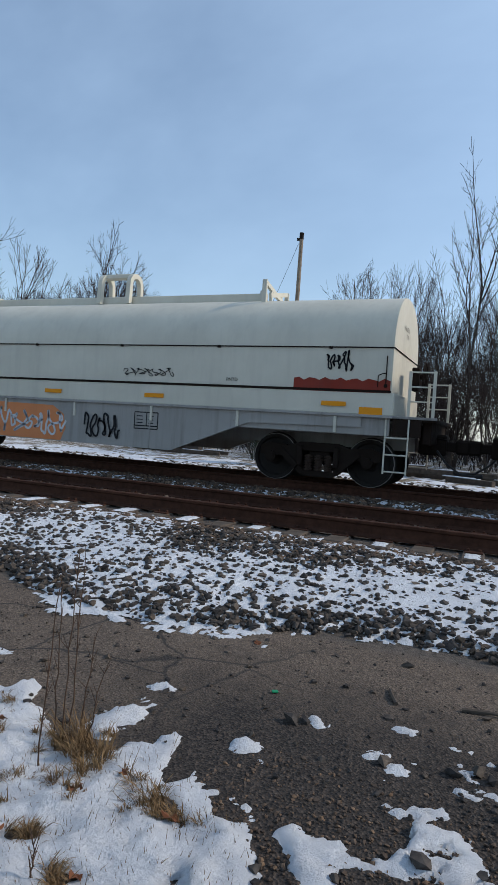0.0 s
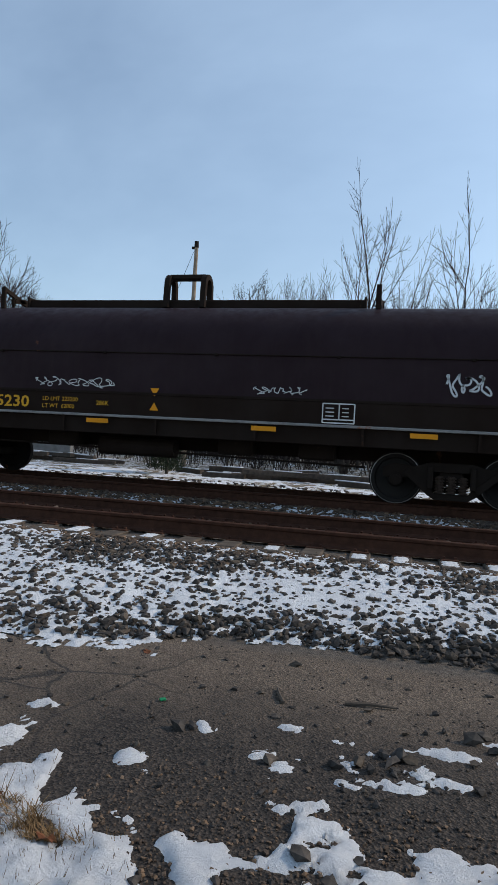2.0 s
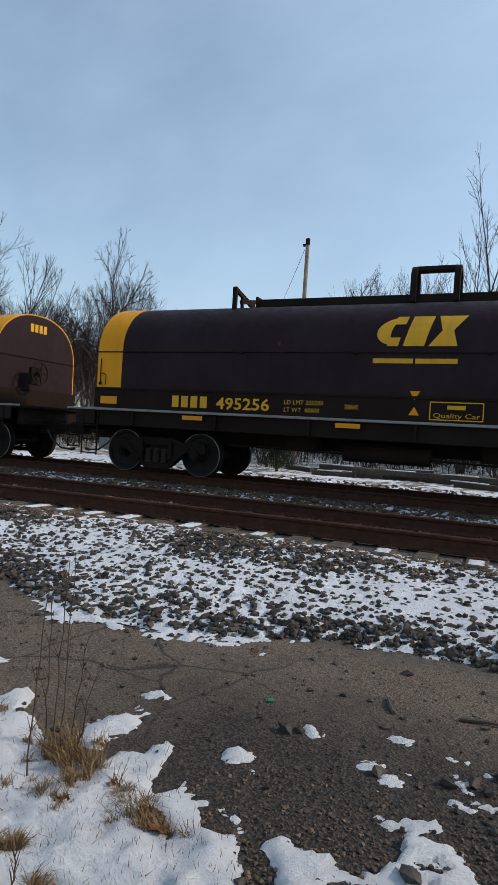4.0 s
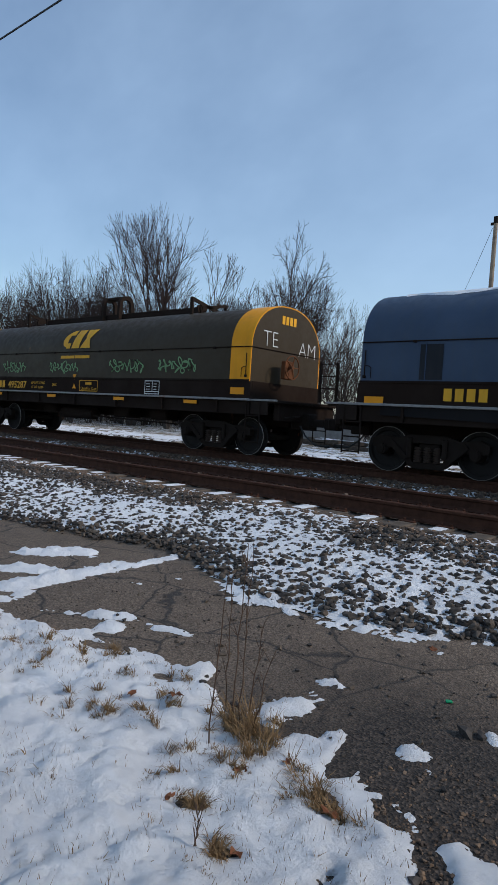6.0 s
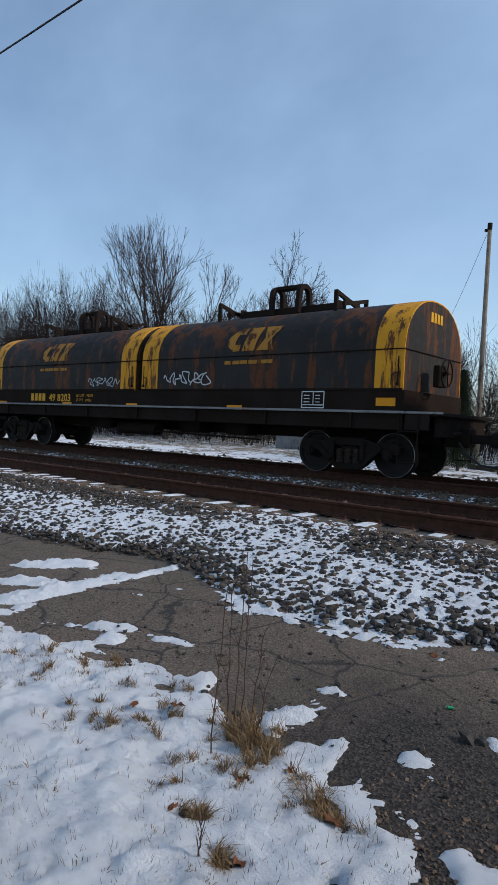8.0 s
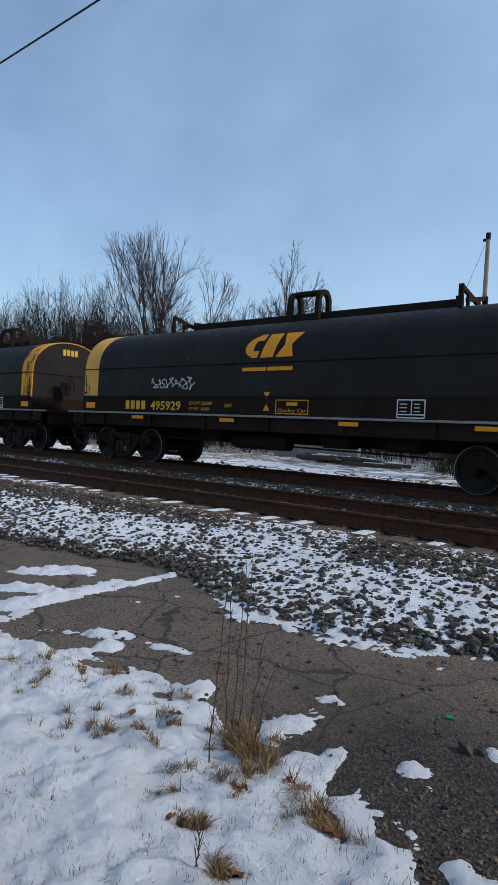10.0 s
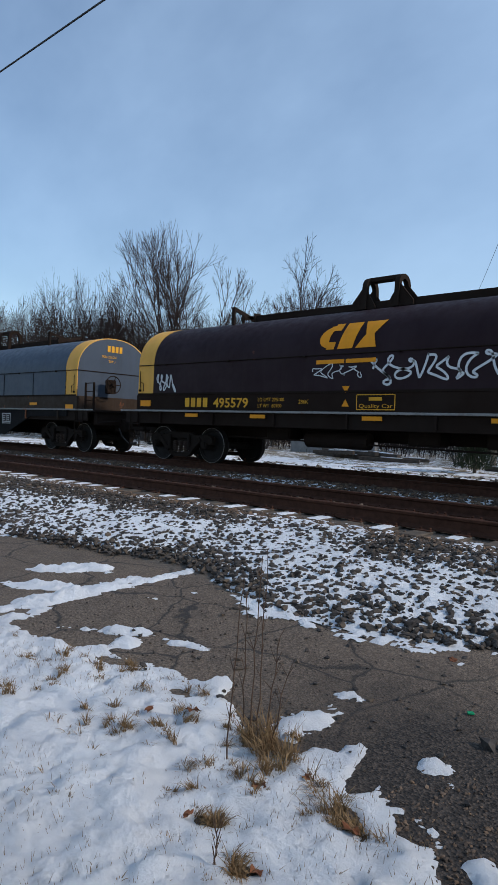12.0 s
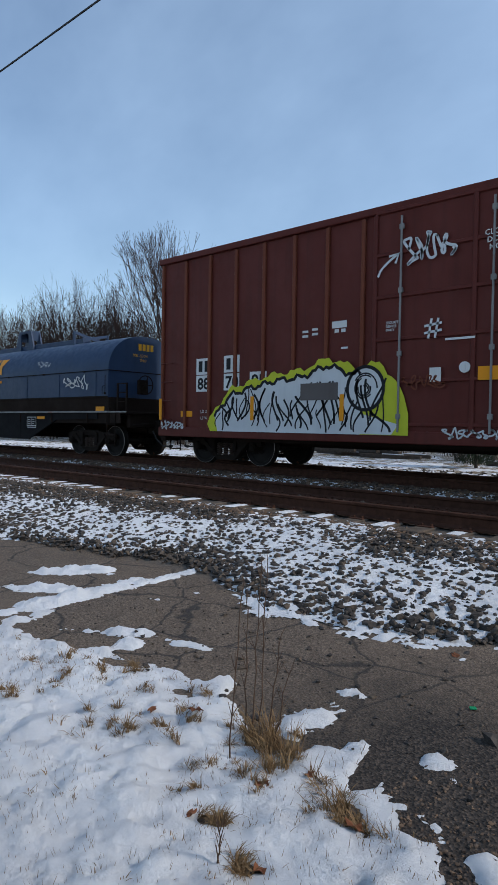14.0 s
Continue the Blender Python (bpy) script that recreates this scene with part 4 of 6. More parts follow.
def coil_car(u0, u1, style, spec):
    """A coil car whose covers run from u0 to u1 along the train. style: skirt (deep side plate), flat, twin (two covers)."""
    half = (u1 - u0) / 2
    car = tagged(new("coil_car"), spec["label"], "rail car", "freight train")
    body, side = spec["body"], spec["side"]
    if style == "twin":
        hl = (2 * half - 0.28) / 2
        hoods = ((-half, -half + hl), (half - hl, half))
    else:
        hoods = ((-half, half),)
    for i, (a, b) in enumerate(hoods):
        sp = dict(spec, beam=1.45 if style == "twin" else 3.7, bands=(((-1,), (1,))[i] if style == "twin" and not spec.get("all_bands") else (-1, 1)))
        hood = build_hood(car, a, b, spec.get("rear_body", body) if i else body, spec.get("band"), spec.get("post", M_STEEL), sp)
        for s in ((-1, 1) if style != "twin" else ((-1,), (1,))[i]):
            if spec.get("end_word"):
                def word(bm):
                    block_word(bm, 4, 0.62, 0.20)
                w = part("end_mark", shared(("end_mark",), word, spec["end_word"]), spec["end_word"], hood, "small block lettering on the end")
                hl2 = (b - a) / 2
                w.location = (s * (hl2 + 0.010), -0.31 * s, 3.22)
                w.rotation_euler = (0, 0, radians(90 * s))

    def panel(bm):
        for s in (-1, 1):
            box(bm, (0, s * 1.385, 1.55), (2 * half + 0.10, 0.08, 0.40), 0.01)
            for k in range(7):
                box(bm, (-half + (k + 0.5) * 2 * half / 7, s * 1.43, 1.15), (0.05, 0.05, 0.30))
        for s in (-1, 1):
            box(bm, (s * (half + 0.02), 0, 1.55), (0.06, 2.7, 0.42), 0.01)
    part("side_panel", shared(("side_panel", round(half, 2)), panel, side), side, car)

    def sill(bm):
        for s in (-1, 1):
            box(bm, (0, s * 1.33, 1.16), (2 * half, 0.10, 0.36), 0.01)
        box(bm, (0, 0, 1.28), (2 * half, 2.6, 0.10))
        box(bm, (0, 0, 0.98), (2 * half + 0.6, 0.42, 0.52))
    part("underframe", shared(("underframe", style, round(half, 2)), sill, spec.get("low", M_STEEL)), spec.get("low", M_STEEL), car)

    if style != "skirt":
        kit = shared("equipment_box", lambda bm: box(bm, (0, 0, 0), (0.7, 0.5, 0.34), 0.04), M_STEEL)
        for x in (-2.3, 1.4, 3.0):
            part("equipment_box", kit, M_STEEL, car).location = (x, -0.55, 0.86)
        part("air_tank", shared("air_tank", lambda bm: rod(bm, (-0.8, 0, 0), (0.8, 0, 0), 0.18, 14), M_STEEL), M_STEEL, car).location = (-0.6, -0.8, 0.74)
        part("brake_pipe", shared("brake_pipe", lambda bm: pipe(bm, [(-3.8, -0.9, 0.72), (-1.4, -0.9, 0.70), (3.9, -0.9, 0.62)], 0.02), M_STEEL), M_STEEL, car)
        bearer = shared("cross_bearer", lambda bm: box(bm, (0, 0, 0), (0.10, 2.5, 0.26), 0.01), M_STEEL)
        for k in range(9):
            part("cross_bearer", bearer, M_STEEL, car).location = (-half + (k + 0.5) * 2 * half / 9, 0, 1.12)
    else:
        for y in (-1, 1):
            part("weld_seam", shared("weld_seam", lambda bm: box(bm, (0, 0, 0.86), (0.02, 0.012, 0.86)), spec["skirt"]), spec["skirt"], car).location = (half - 4.9, y * 1.428, 0)

    def strip(bm):
        for s in (-1, 1):
            box(bm, (0, s * 1.44, 1.325), (2 * half + 0.1, 0.07, 0.05), 0.008)
    part("side_ledge", shared(("side_ledge", round(half, 2)), strip, spec.get("ledge", M_STRIP)), spec.get("ledge", M_STRIP), car, "worn grey walkway ledge")
    if style == "skirt":
        def skirt(bm):
            b = half - 4.38
            for y in (-1.40, 1.40):
                extrude_y(bm, [(-half + 0.5, 1.30), (-half + 0.5, 1.12), (-half + 2.7, 1.08), (-b, 0.42), (b, 0.42), (half - 2.7, 1.08), (half - 0.5, 1.12), (half - 0.5, 1.30)], y - 0.025, y + 0.025)
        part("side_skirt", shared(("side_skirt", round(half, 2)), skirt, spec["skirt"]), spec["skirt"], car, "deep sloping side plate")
    for s in (-1, 1):
        build_bogie(car, s * (half - 1.36))
        build_end(car, s, half, spec.get("rungs", M_STEEL), "tall" if style == "skirt" else "low")
    brake_wheel(car, half + 0.42, -0.35, 2.15, spec.get("wheel_m", M_STEEL))
    yl = PANEL_Y - 0.004
    num = spec.get("number")
    if num:
        def word(bm):
            block_word(bm, 4, 0.86, 0.23)
        part("owner_mark", shared(("owner_mark",), word, spec["ink"]), spec["ink"], car).location = (-half + spec.get("num_x", 1.9), yl, 1.43)
        lettering(num, -half + spec.get("num_x", 1.9) + 1.02, yl, 1.43, 0.23, spec.get("num_ink", spec["ink"]), car, 0.006, "car_number", 1.14)
        lettering(spec["limit"][0], -half + spec.get("num_x", 1.9) + 2.45, yl, 1.57, 0.085, spec["ink"], car, 0.0)
        lettering(spec["limit"][1], -half + spec.get("num_x", 1.9) + 2.45, yl, 1.43, 0.085, spec["ink"], car, 0.0)
        if style != "twin":
            lettering("286K", -half + spec.get("num_x", 1.9) + 3.62, yl, 1.52, 0.09, spec["ink"], car, 0.0)
            def tri(bm):
                for z, q in ((0.0, 1), (0.42, -1)):
                    bm.faces.new([bm.verts.new(p) for p in ((-0.09, 0, z), (0.09, 0, z), (0, 0, z + 0.15 * q))])
            part("load_mark", shared("load_mark", tri, M_YELLOW), M_YELLOW, car, "small yellow triangles").location = (-0.05, yl - 0.002, 1.46)
            if style == "flat" and spec.get("emblem"):
                def plate(bm):
                    for a, b in (((0, 0), (0.86, 0)), ((0, 0.30), (0.86, 0.30)), ((0, 0), (0, 0.30)), ((0.86, 0), (0.86, 0.30))):
                        ribbon(bm, [a, b], 0.018)
                    ribbon(bm, [(0.28, 0.215), (0.58, 0.215)], 0.07)
                part("quality_plate", shared("quality_plate", plate, spec["ink"]), spec["ink"], car, "outlined yellow stencil").location = (0.22, yl, 1.40)
                lettering("Quality Car", 0.27, yl, 1.435, 0.085, spec["ink"], car, 0.0, "lettering", 0.76)
    if style == "skirt":
        ink = M_GRAFB if not num else M_LETTER
        lettering("FOR USE ON", half + 0.014, -0.52, 3.02, 0.085, ink, car, 0.0, "lettering", 0.55, 90)
        lettering("THRU", half + 0.014, -0.25, 2.88, 0.085, ink, car, 0.0, "lettering", 0.25, 90)
    for x in spec.get("boxes", ()):
        data_box(car, x, 1.38 if style != "skirt" else 0.82, yl - (0.0 if style != "skirt" else -0.004), spec.get("box_ink", M_WHITEL))
    reflectors(car, spec.get("refl", (-4.4, -1.2, 2.1, 4.9)), spec.get("refl_z", 1.22), -1.455)
    reflectors(car, (-half + 0.34, half - 0.34), 1.52 if style != "skirt" else 1.40, yl - 0.002, 0.42, 0.16)
    for i, (x, z, w, h, n, m) in enumerate(spec.get("tags", ())):
        y = hood_y(z + h * 0.5) - 0.004 if z > HOOD_Z else -1.455
        spray(car, x, y, z, w, h, n, int(u0 * 7) + i, m, max(0.016, h * 0.075))
    TRAIN.append((car, (u0 + u1) / 2))
    return car


# ---- the train ----
P_WHITE = paint("dirty_white_paint", (0.50, 0.475, 0.40), 0.10, 0.5, 0.22, (0.30, 0.28, 0.25))
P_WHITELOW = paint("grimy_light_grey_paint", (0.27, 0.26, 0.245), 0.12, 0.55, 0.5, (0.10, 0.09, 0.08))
P_NAVY = paint("dark_navy_paint", (0.0055, 0.0085, 0.021), 0.12, 0.42, 0.25)
P_BLACKB = paint("faded_black_paint", (0.0120, 0.0095, 0.0094), 0.14, 0.5, 0.3, (0.026, 0.020, 0.017), spec=0.09)
P_PLUM = paint("faded_plum_black_paint", (0.0165, 0.0076, 0.0098), 0.14, 0.5, 0.25, (0.035, 0.024, 0.022), spec=0.09)
P_BROWN = paint("dusty_brown_black_paint", (0.034, 0.024, 0.0135), 0.16, 0.5, 0.35, (0.04, 0.032, 0.022))
P_BLUE = paint("worn_blue_paint", (0.020, 0.039, 0.080), 0.10, 0.42, 0.22, (0.02, 0.025, 0.035))
P_BLUED = paint("dusty_pale_blue_paint", (0.034, 0.053, 0.088), 0.12, 0.5, 0.3, (0.06, 0.065, 0.07))
P_SLATE = paint("slate_grey_blue_paint", (0.045, 0.059, 0.082), 0.10, 0.45, 0.25, (0.03, 0.03, 0.035))
P_RUST = paint("badly_rusted_black_paint", (0.020, 0.017, 0.015), 0.66, 0.6, 0.3, (0.03, 0.022, 0.016), rust_col=(0.060, 0.021, 0.008), rust_run=(1.7, 1.7, 0.30))
P_SIDE = paint("black_side_panel", (0.0160, 0.0098, 0.0072), 0.22, 0.75, 0.3, (0.024, 0.017, 0.012), spec=0.03, rust_col=(0.030, 0.016, 0.010))
P_SIDEB = paint("rust_brown_side_panel", (0.025, 0.014, 0.008), 0.4, 0.6, 0.3)
P_SKIRT = paint("dull_black_skirt", (0.0105, 0.0098, 0.0105), 0.14, 0.75, 0.35, (0.020, 0.017, 0.014), spec=0.03)
P_BAND = paint("end_band_yellow", (0.62, 0.25, 0.006), 0.12, 0.45, 0.25, (0.20, 0.10, 0.02))
P_BANDP = paint("faded_band_yellow", (0.58, 0.30, 0.055), 0.10, 0.5, 0.25, (0.25, 0.16, 0.06))
P_BANDR = paint("rusted_band_yellow", (0.58, 0.25, 0.012), 0.62, 0.55, 0.3, rust_col=(0.075, 0.026, 0.009), rust_run=(2.4, 2.4, 0.35))
INK = M_LETTER

DARK = dict(side=P_SIDE, ink=INK, emblem=M_LETTER, end_word=M_LETTER, boxes=(3.15,), limit=("LD LMT 225200", "LT WT  60800"))

coil_car(-15.8, -2.16, "skirt", dict(
    label="white coil car with orange graffiti and peeling red patch", hood_label="dirty white rounded steel cover", body=P_WHITE, side=P_WHITE,
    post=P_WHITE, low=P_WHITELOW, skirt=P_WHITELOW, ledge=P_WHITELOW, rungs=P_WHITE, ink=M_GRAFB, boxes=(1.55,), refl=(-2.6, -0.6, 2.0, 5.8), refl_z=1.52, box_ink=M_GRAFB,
    tags=((0.3, 0.52, 0.9, 0.6, 5, M_GRAFB), (1.2, 1.9, 1.2, 0.2, 7, M_GRAFB), (5.6, 2.1, 0.5, 0.4, 5, M_GRAFB))))
coil_car(0.39, 15.95, "twin", dict(
    DARK, label="navy and black coil car with two covers and white scrawls", hood_label="dark rounded steel cover", body=P_NAVY, rear_body=P_BLACKB, number="498424", num_x=3.0, num_ink=M_WHITEL,
    limit=("LD LMT 190700", "LT WT  72300"), boxes=(5.4,), refl=(-5.0, -1.4, 2.2, 5.2), refl_z=1.36,
    tags=((1.9, 1.98, 1.9, 0.45, 8, M_GRAF), (5.2, 1.98, 1.3, 0.5, 5, M_GRAF), (-6.6, 1.48, 2.4, 0.22, 12, M_GRAF), (1.0, 1.36, 1.0, 0.3, 5, M_WHITEL), (2.8, 1.30, 1.9, 0.32, 7, M_WHITEL), (-1.6, 1.40, 1.2, 0.25, 7, M_GRAF))))
coil_car(18.9, 32.45, "flat", dict(
    DARK, label="plum-black coil car with yellow end bands", hood_label="faded plum-black rounded steel cover", body=P_PLUM, band=P_BAND, number="495230", emblem=None,
    limit=("LD LMT 223200", "LT WT  62800"), end_word=M_YELLOW,
    tags=((-5.3, 1.85, 0.42, 0.14, 4, M_WHITEL), (-2.6, 1.85, 1.7, 0.2, 9, M_WHITEL), (1.9, 1.84, 0.9, 0.16, 6, M_WHITEL), (5.2, 1.9, 0.7, 0.45, 4, M_GRAF))))
coil_car(35.53, 49.17, "flat", dict(
    DARK, label="plum-black coil car with yellow bands and patched emblem", hood_label="faded plum-black rounded steel cover", body=P_PLUM, band=P_BAND, number="495617",
    plate_hoop=True, refl=(-2.1, -0.3, 2.8, 5.3), tags=((-3.0, 2.0, 0.5, 0.42, 3, M_GRAF), (1.1, 1.95, 0.55, 0.5, 4, M_WHITEL), (-5.0, 1.95, 0.4, 0.4, 3, M_WHITEL))))
coil_car(52.18, 65.8, "flat", dict(
    DARK, label="plum-black coil car with bright yellow end bands", hood_label="faded plum-black rounded steel cover", body=P_PLUM, band=P_BAND, number="495256"))
coil_car(68.7, 82.2, "flat", dict(
    DARK, label="dusty brown coil car with green scrawls and yellow bands", hood_label="dusty brown rounded steel cover", body=P_BROWN, band=P_BAND, number="495287", limit=("LD LMT 223200", "LT WT  62800"),
    wheel_m=paint("rusty_orange_brake_gear", (0.10, 0.035, 0.012), 0.4, 0.7, 0.4), tags=((-4.2, 1.9, 1.4, 0.42, 7, M_GRAFG), (-1.4, 1.9, 1.5, 0.40, 8, M_GRAFG), (1.6, 1.9, 1.4, 0.45, 7, M_GRAFG), (3.6, 1.9, 1.4, 0.45, 7, M_GRAFG))))
coil_car(85.1, 98.75, "skirt", dict(
    DARK, label="blue coil car with snow along its rounded cover", hood_label="worn blue rounded steel cover", body=P_BLUED, skirt=P_SKIRT, number="496400", num_x=1.75, plate_hoop=True, post=P_BLUE, joints=7, patches=((-5.35, 2.15, 0.45, 0.66), (-3.3, 2.0, 0.75, 0.30), (4.2, 2.0, 0.95, 0.36)),
    emblem=M_YELLOW, boxes=(2.35,), limit=("LD LMT 225600", "LT WT  60400"), refl=(-2.0, 1.0), refl_z=1.5, end_word=M_LETTER,
    tags=((3.6, 1.95, 0.8, 0.35, 6, M_WHITEL), (-3.2, 1.95, 0.6, 0.3, 6, M_GRAFB))))
coil_car(101.65, 117.1, "twin", dict(
    DARK, label="heavily rusted coil car with two covers and peeling yellow", hood_label="rust-streaked black rounded steel cover", body=P_RUST, band=P_BANDR, all_bands=True, side=P_SIDE, number="49 8203", num_x=2.5,
    emblem=paint("rust_eaten_emblem", (0.34, 0.15, 0.02), 0.66, 0.6, 0.3, rust_col=(0.05, 0.018, 0.008), rust_run=(3, 3, 1)), limit=("LD LMT  193200", "LT WT   69800"), refl=(-6.9, -3.2, -0.2, 3.5), refl_z=1.36, boxes=(5.4,),
    tags=((-2.2, 1.85, 1.4, 0.3, 6, M_GRAF), (1.0, 1.85, 1.6, 0.4, 6, M_GRAF))))
coil_car(120.1, 135.45, "twin", dict(
    DARK, label="black coil car with two covers and rust-edged yellow bands", hood_label="dark rounded steel cover", body=P_BLACKB, band=P_BANDR, all_bands=True, number="498181", num_x=2.5,
    limit=("LD LMT  193200", "LT WT   69800"), refl_z=1.36, boxes=(5.4,)))
coil_car(138.3, 152.0, "flat", dict(
    DARK, label="black coil car with pale yellow end bands", hood_label="faded black rounded steel cover", body=P_BLACKB, band=P_BANDP, number="495929", emblem=M_YELLOW,
    limit=("LD LMT 225600", "LT WT  60400"), plate_hoop=False, tags=((-3.9, 1.95, 1.5, 0.32, 7, M_WHITEL),)))
coil_car(154.9, 168.55, "skirt", dict(
    DARK, label="slate-blue coil car with yellow bands and rusty sill", hood_label="slate-blue rounded steel cover", body=P_SLATE, band=P_BANDP, side=P_SIDEB, skirt=P_SKIRT, number="496387", num_x=1.75, emblem=M_YELLOW,
    boxes=(2.3,), limit=("LD LMT 223400", "LT WT  61600"), refl=(0.9, 4.4), refl_z=1.5, post=M_STEEL, joints=7, patches=((0.1, 2.05, 0.3, 0.4),),
    tags=((-1.1, 1.62, 1.4, 0.42, 7, M_GRAF), (-1.75, 0.7, 0.7, 0.4, 5, M_WHITEL), (-2.6, 0.9, 0.9, 0.3, 5, M_WHITEL))))
coil_car(171.55, 185.1, "flat", dict(
    DARK, label="plum-black coil car with white graffiti and pale bands", hood_label="faded plum-black rounded steel cover", body=P_PLUM, band=P_BANDP, number="495579", emblem=M_YELLOW, gussets=True, num_x=1.9,
    limit=("LD LMT 225100", "LT WT  60900"), refl=(-4.6, -2.4, 0.6, 3.2),
    tags=((-6.0, 1.80, 0.7, 0.55, 4, M_GRAF), (-0.9, 2.05, 1.2, 0.3, 4, M_GRAF), (0.55, 1.90, 2.6, 0.62, 7, M_GRAF), (3.4, 1.85, 2.5, 0.7, 9, M_WHITEL))))
coil_car(188.15, 201.9, "skirt", dict(
    DARK, label="blue coil car with a dark deep skirt", hood_label="worn blue rounded steel cover", body=P_BLUE, skirt=P_SKIRT, number="496279", num_x=1.75, plate_hoop=True, post=P_BLUE, emblem=M_YELLOW, joints=7,
    boxes=(2.4,), limit=("LD LMT 225700", "LT WT  60300"), refl=(-4.5, -0.9, 3.3), refl_z=1.14,
    tags=((4.6, 2.0, 1.3, 0.45, 5, M_WHITEL), (3.0, 2.75, 0.7, 0.25, 3, M_WHITEL), (-2.6, 0.75, 0.9, 0.35, 6, M_WHITEL))))


def snow_streak(car, length):
    """A line of snow left along the top of a cover."""
    bm = bmesh.new()
    n = 60
    rows = []
    for i in range(n + 1):
        x = -length / 2 + length * i / n
        lo, hi = 3.53 + 0.04 * math.sin(i * 0.9) + random.uniform(-0.03, 0.03), 3.635
        row = []
        for k in range(4):
            z = lo + (hi - lo) * k / 3
            row.append(bm.verts.new((x, hood_y(z) - (0.035 if 0 < k < 3 else -0.004), z + (0.02 if 0 < k < 3 else 0.0))))
        rows.append(row)
    for a, b in zip(rows, rows[1:]):
        for k in range(3):
            bm.faces.new((a[k], b[k], b[k + 1], a[k + 1]))
    part("snow_strip", bm, M_SNOW, car, "line of old snow along the cover")


snow_streak(TRAIN[6][0], 12.6)

# pale reflective discs on the graffiti-covered plum car
disc = shared("reflector_disc", lambda bm: rod(bm, (0, 0, 0), (0, -0.006, 0), 0.085, 16), M_WHITEL)
part("reflector_disc", disc, M_WHITEL, TRAIN[11][0], "round pale reflector").location = (5.85, -HOOD_W - 0.006, 1.98)
end_disc = part("reflector_disc", disc, M_WHITEL, TRAIN[11][0], "round pale reflector")
end_disc.location, end_disc.rotation_euler = (6.785, -1.05, 2.36), (0, 0, radians(90))

# the white car's orange graffiti and red patch
white = TRAIN[0][0]
bm = bmesh.new()
extrude_y(bm, [(-3.2, 0.44), (-0.35, 0.44), (-0.22, 0.72), (-0.30, 1.02), (-0.6, 1.20), (-3.2, 1.24)], -1.430, -1.428)
part("graffiti", bm, M_GRAFO, white, "orange spray-painted panel")
for k, x in enumerate((-2.4, -1.7, -1.0)):
    spray(white, x, -1.436, 0.52, 0.75, 0.6, 3, 70 + k, M_GRAF, 0.05)
bm = bmesh.new()
extrude_y(bm, [(5.0 + 0.1 * i, 1.97 + 0.03 * math.sin(i * 2.3)) for i in range(19)] + [(6.80, 1.73), (5.0, 1.73)], -1.424, -1.419)
lettering("PNTD", 3.6, -1.425, 1.87, 0.07, M_GRAFB, white, 0.0)
brown = TRAIN[5][0]
lettering("TE", 6.765, -1.02, 2.62, 0.40, M_GRAF, brown, -0.012, "graffiti", None, 90)
lettering("AM", 6.765, 0.42, 2.50, 0.40, M_GRAF, brown, -0.012, "graffiti", None, 90)
P_RED = paint("brick_red_primer", (0.20, 0.030, 0.018), 0.1, 0.6, 0.3)
part("red_patch", bm, P_RED, white, "ragged patch of red primer")


# ---- boxcar ----
P_BOX = paint("boxcar_oxide_red", (0.086, 0.017, 0.012), 0.05, 0.5, 0.35, (0.035, 0.012, 0.010))
P_BOXD = paint("boxcar_rib_rust", (0.13, 0.034, 0.016), 0.2, 0.55, 0.3)


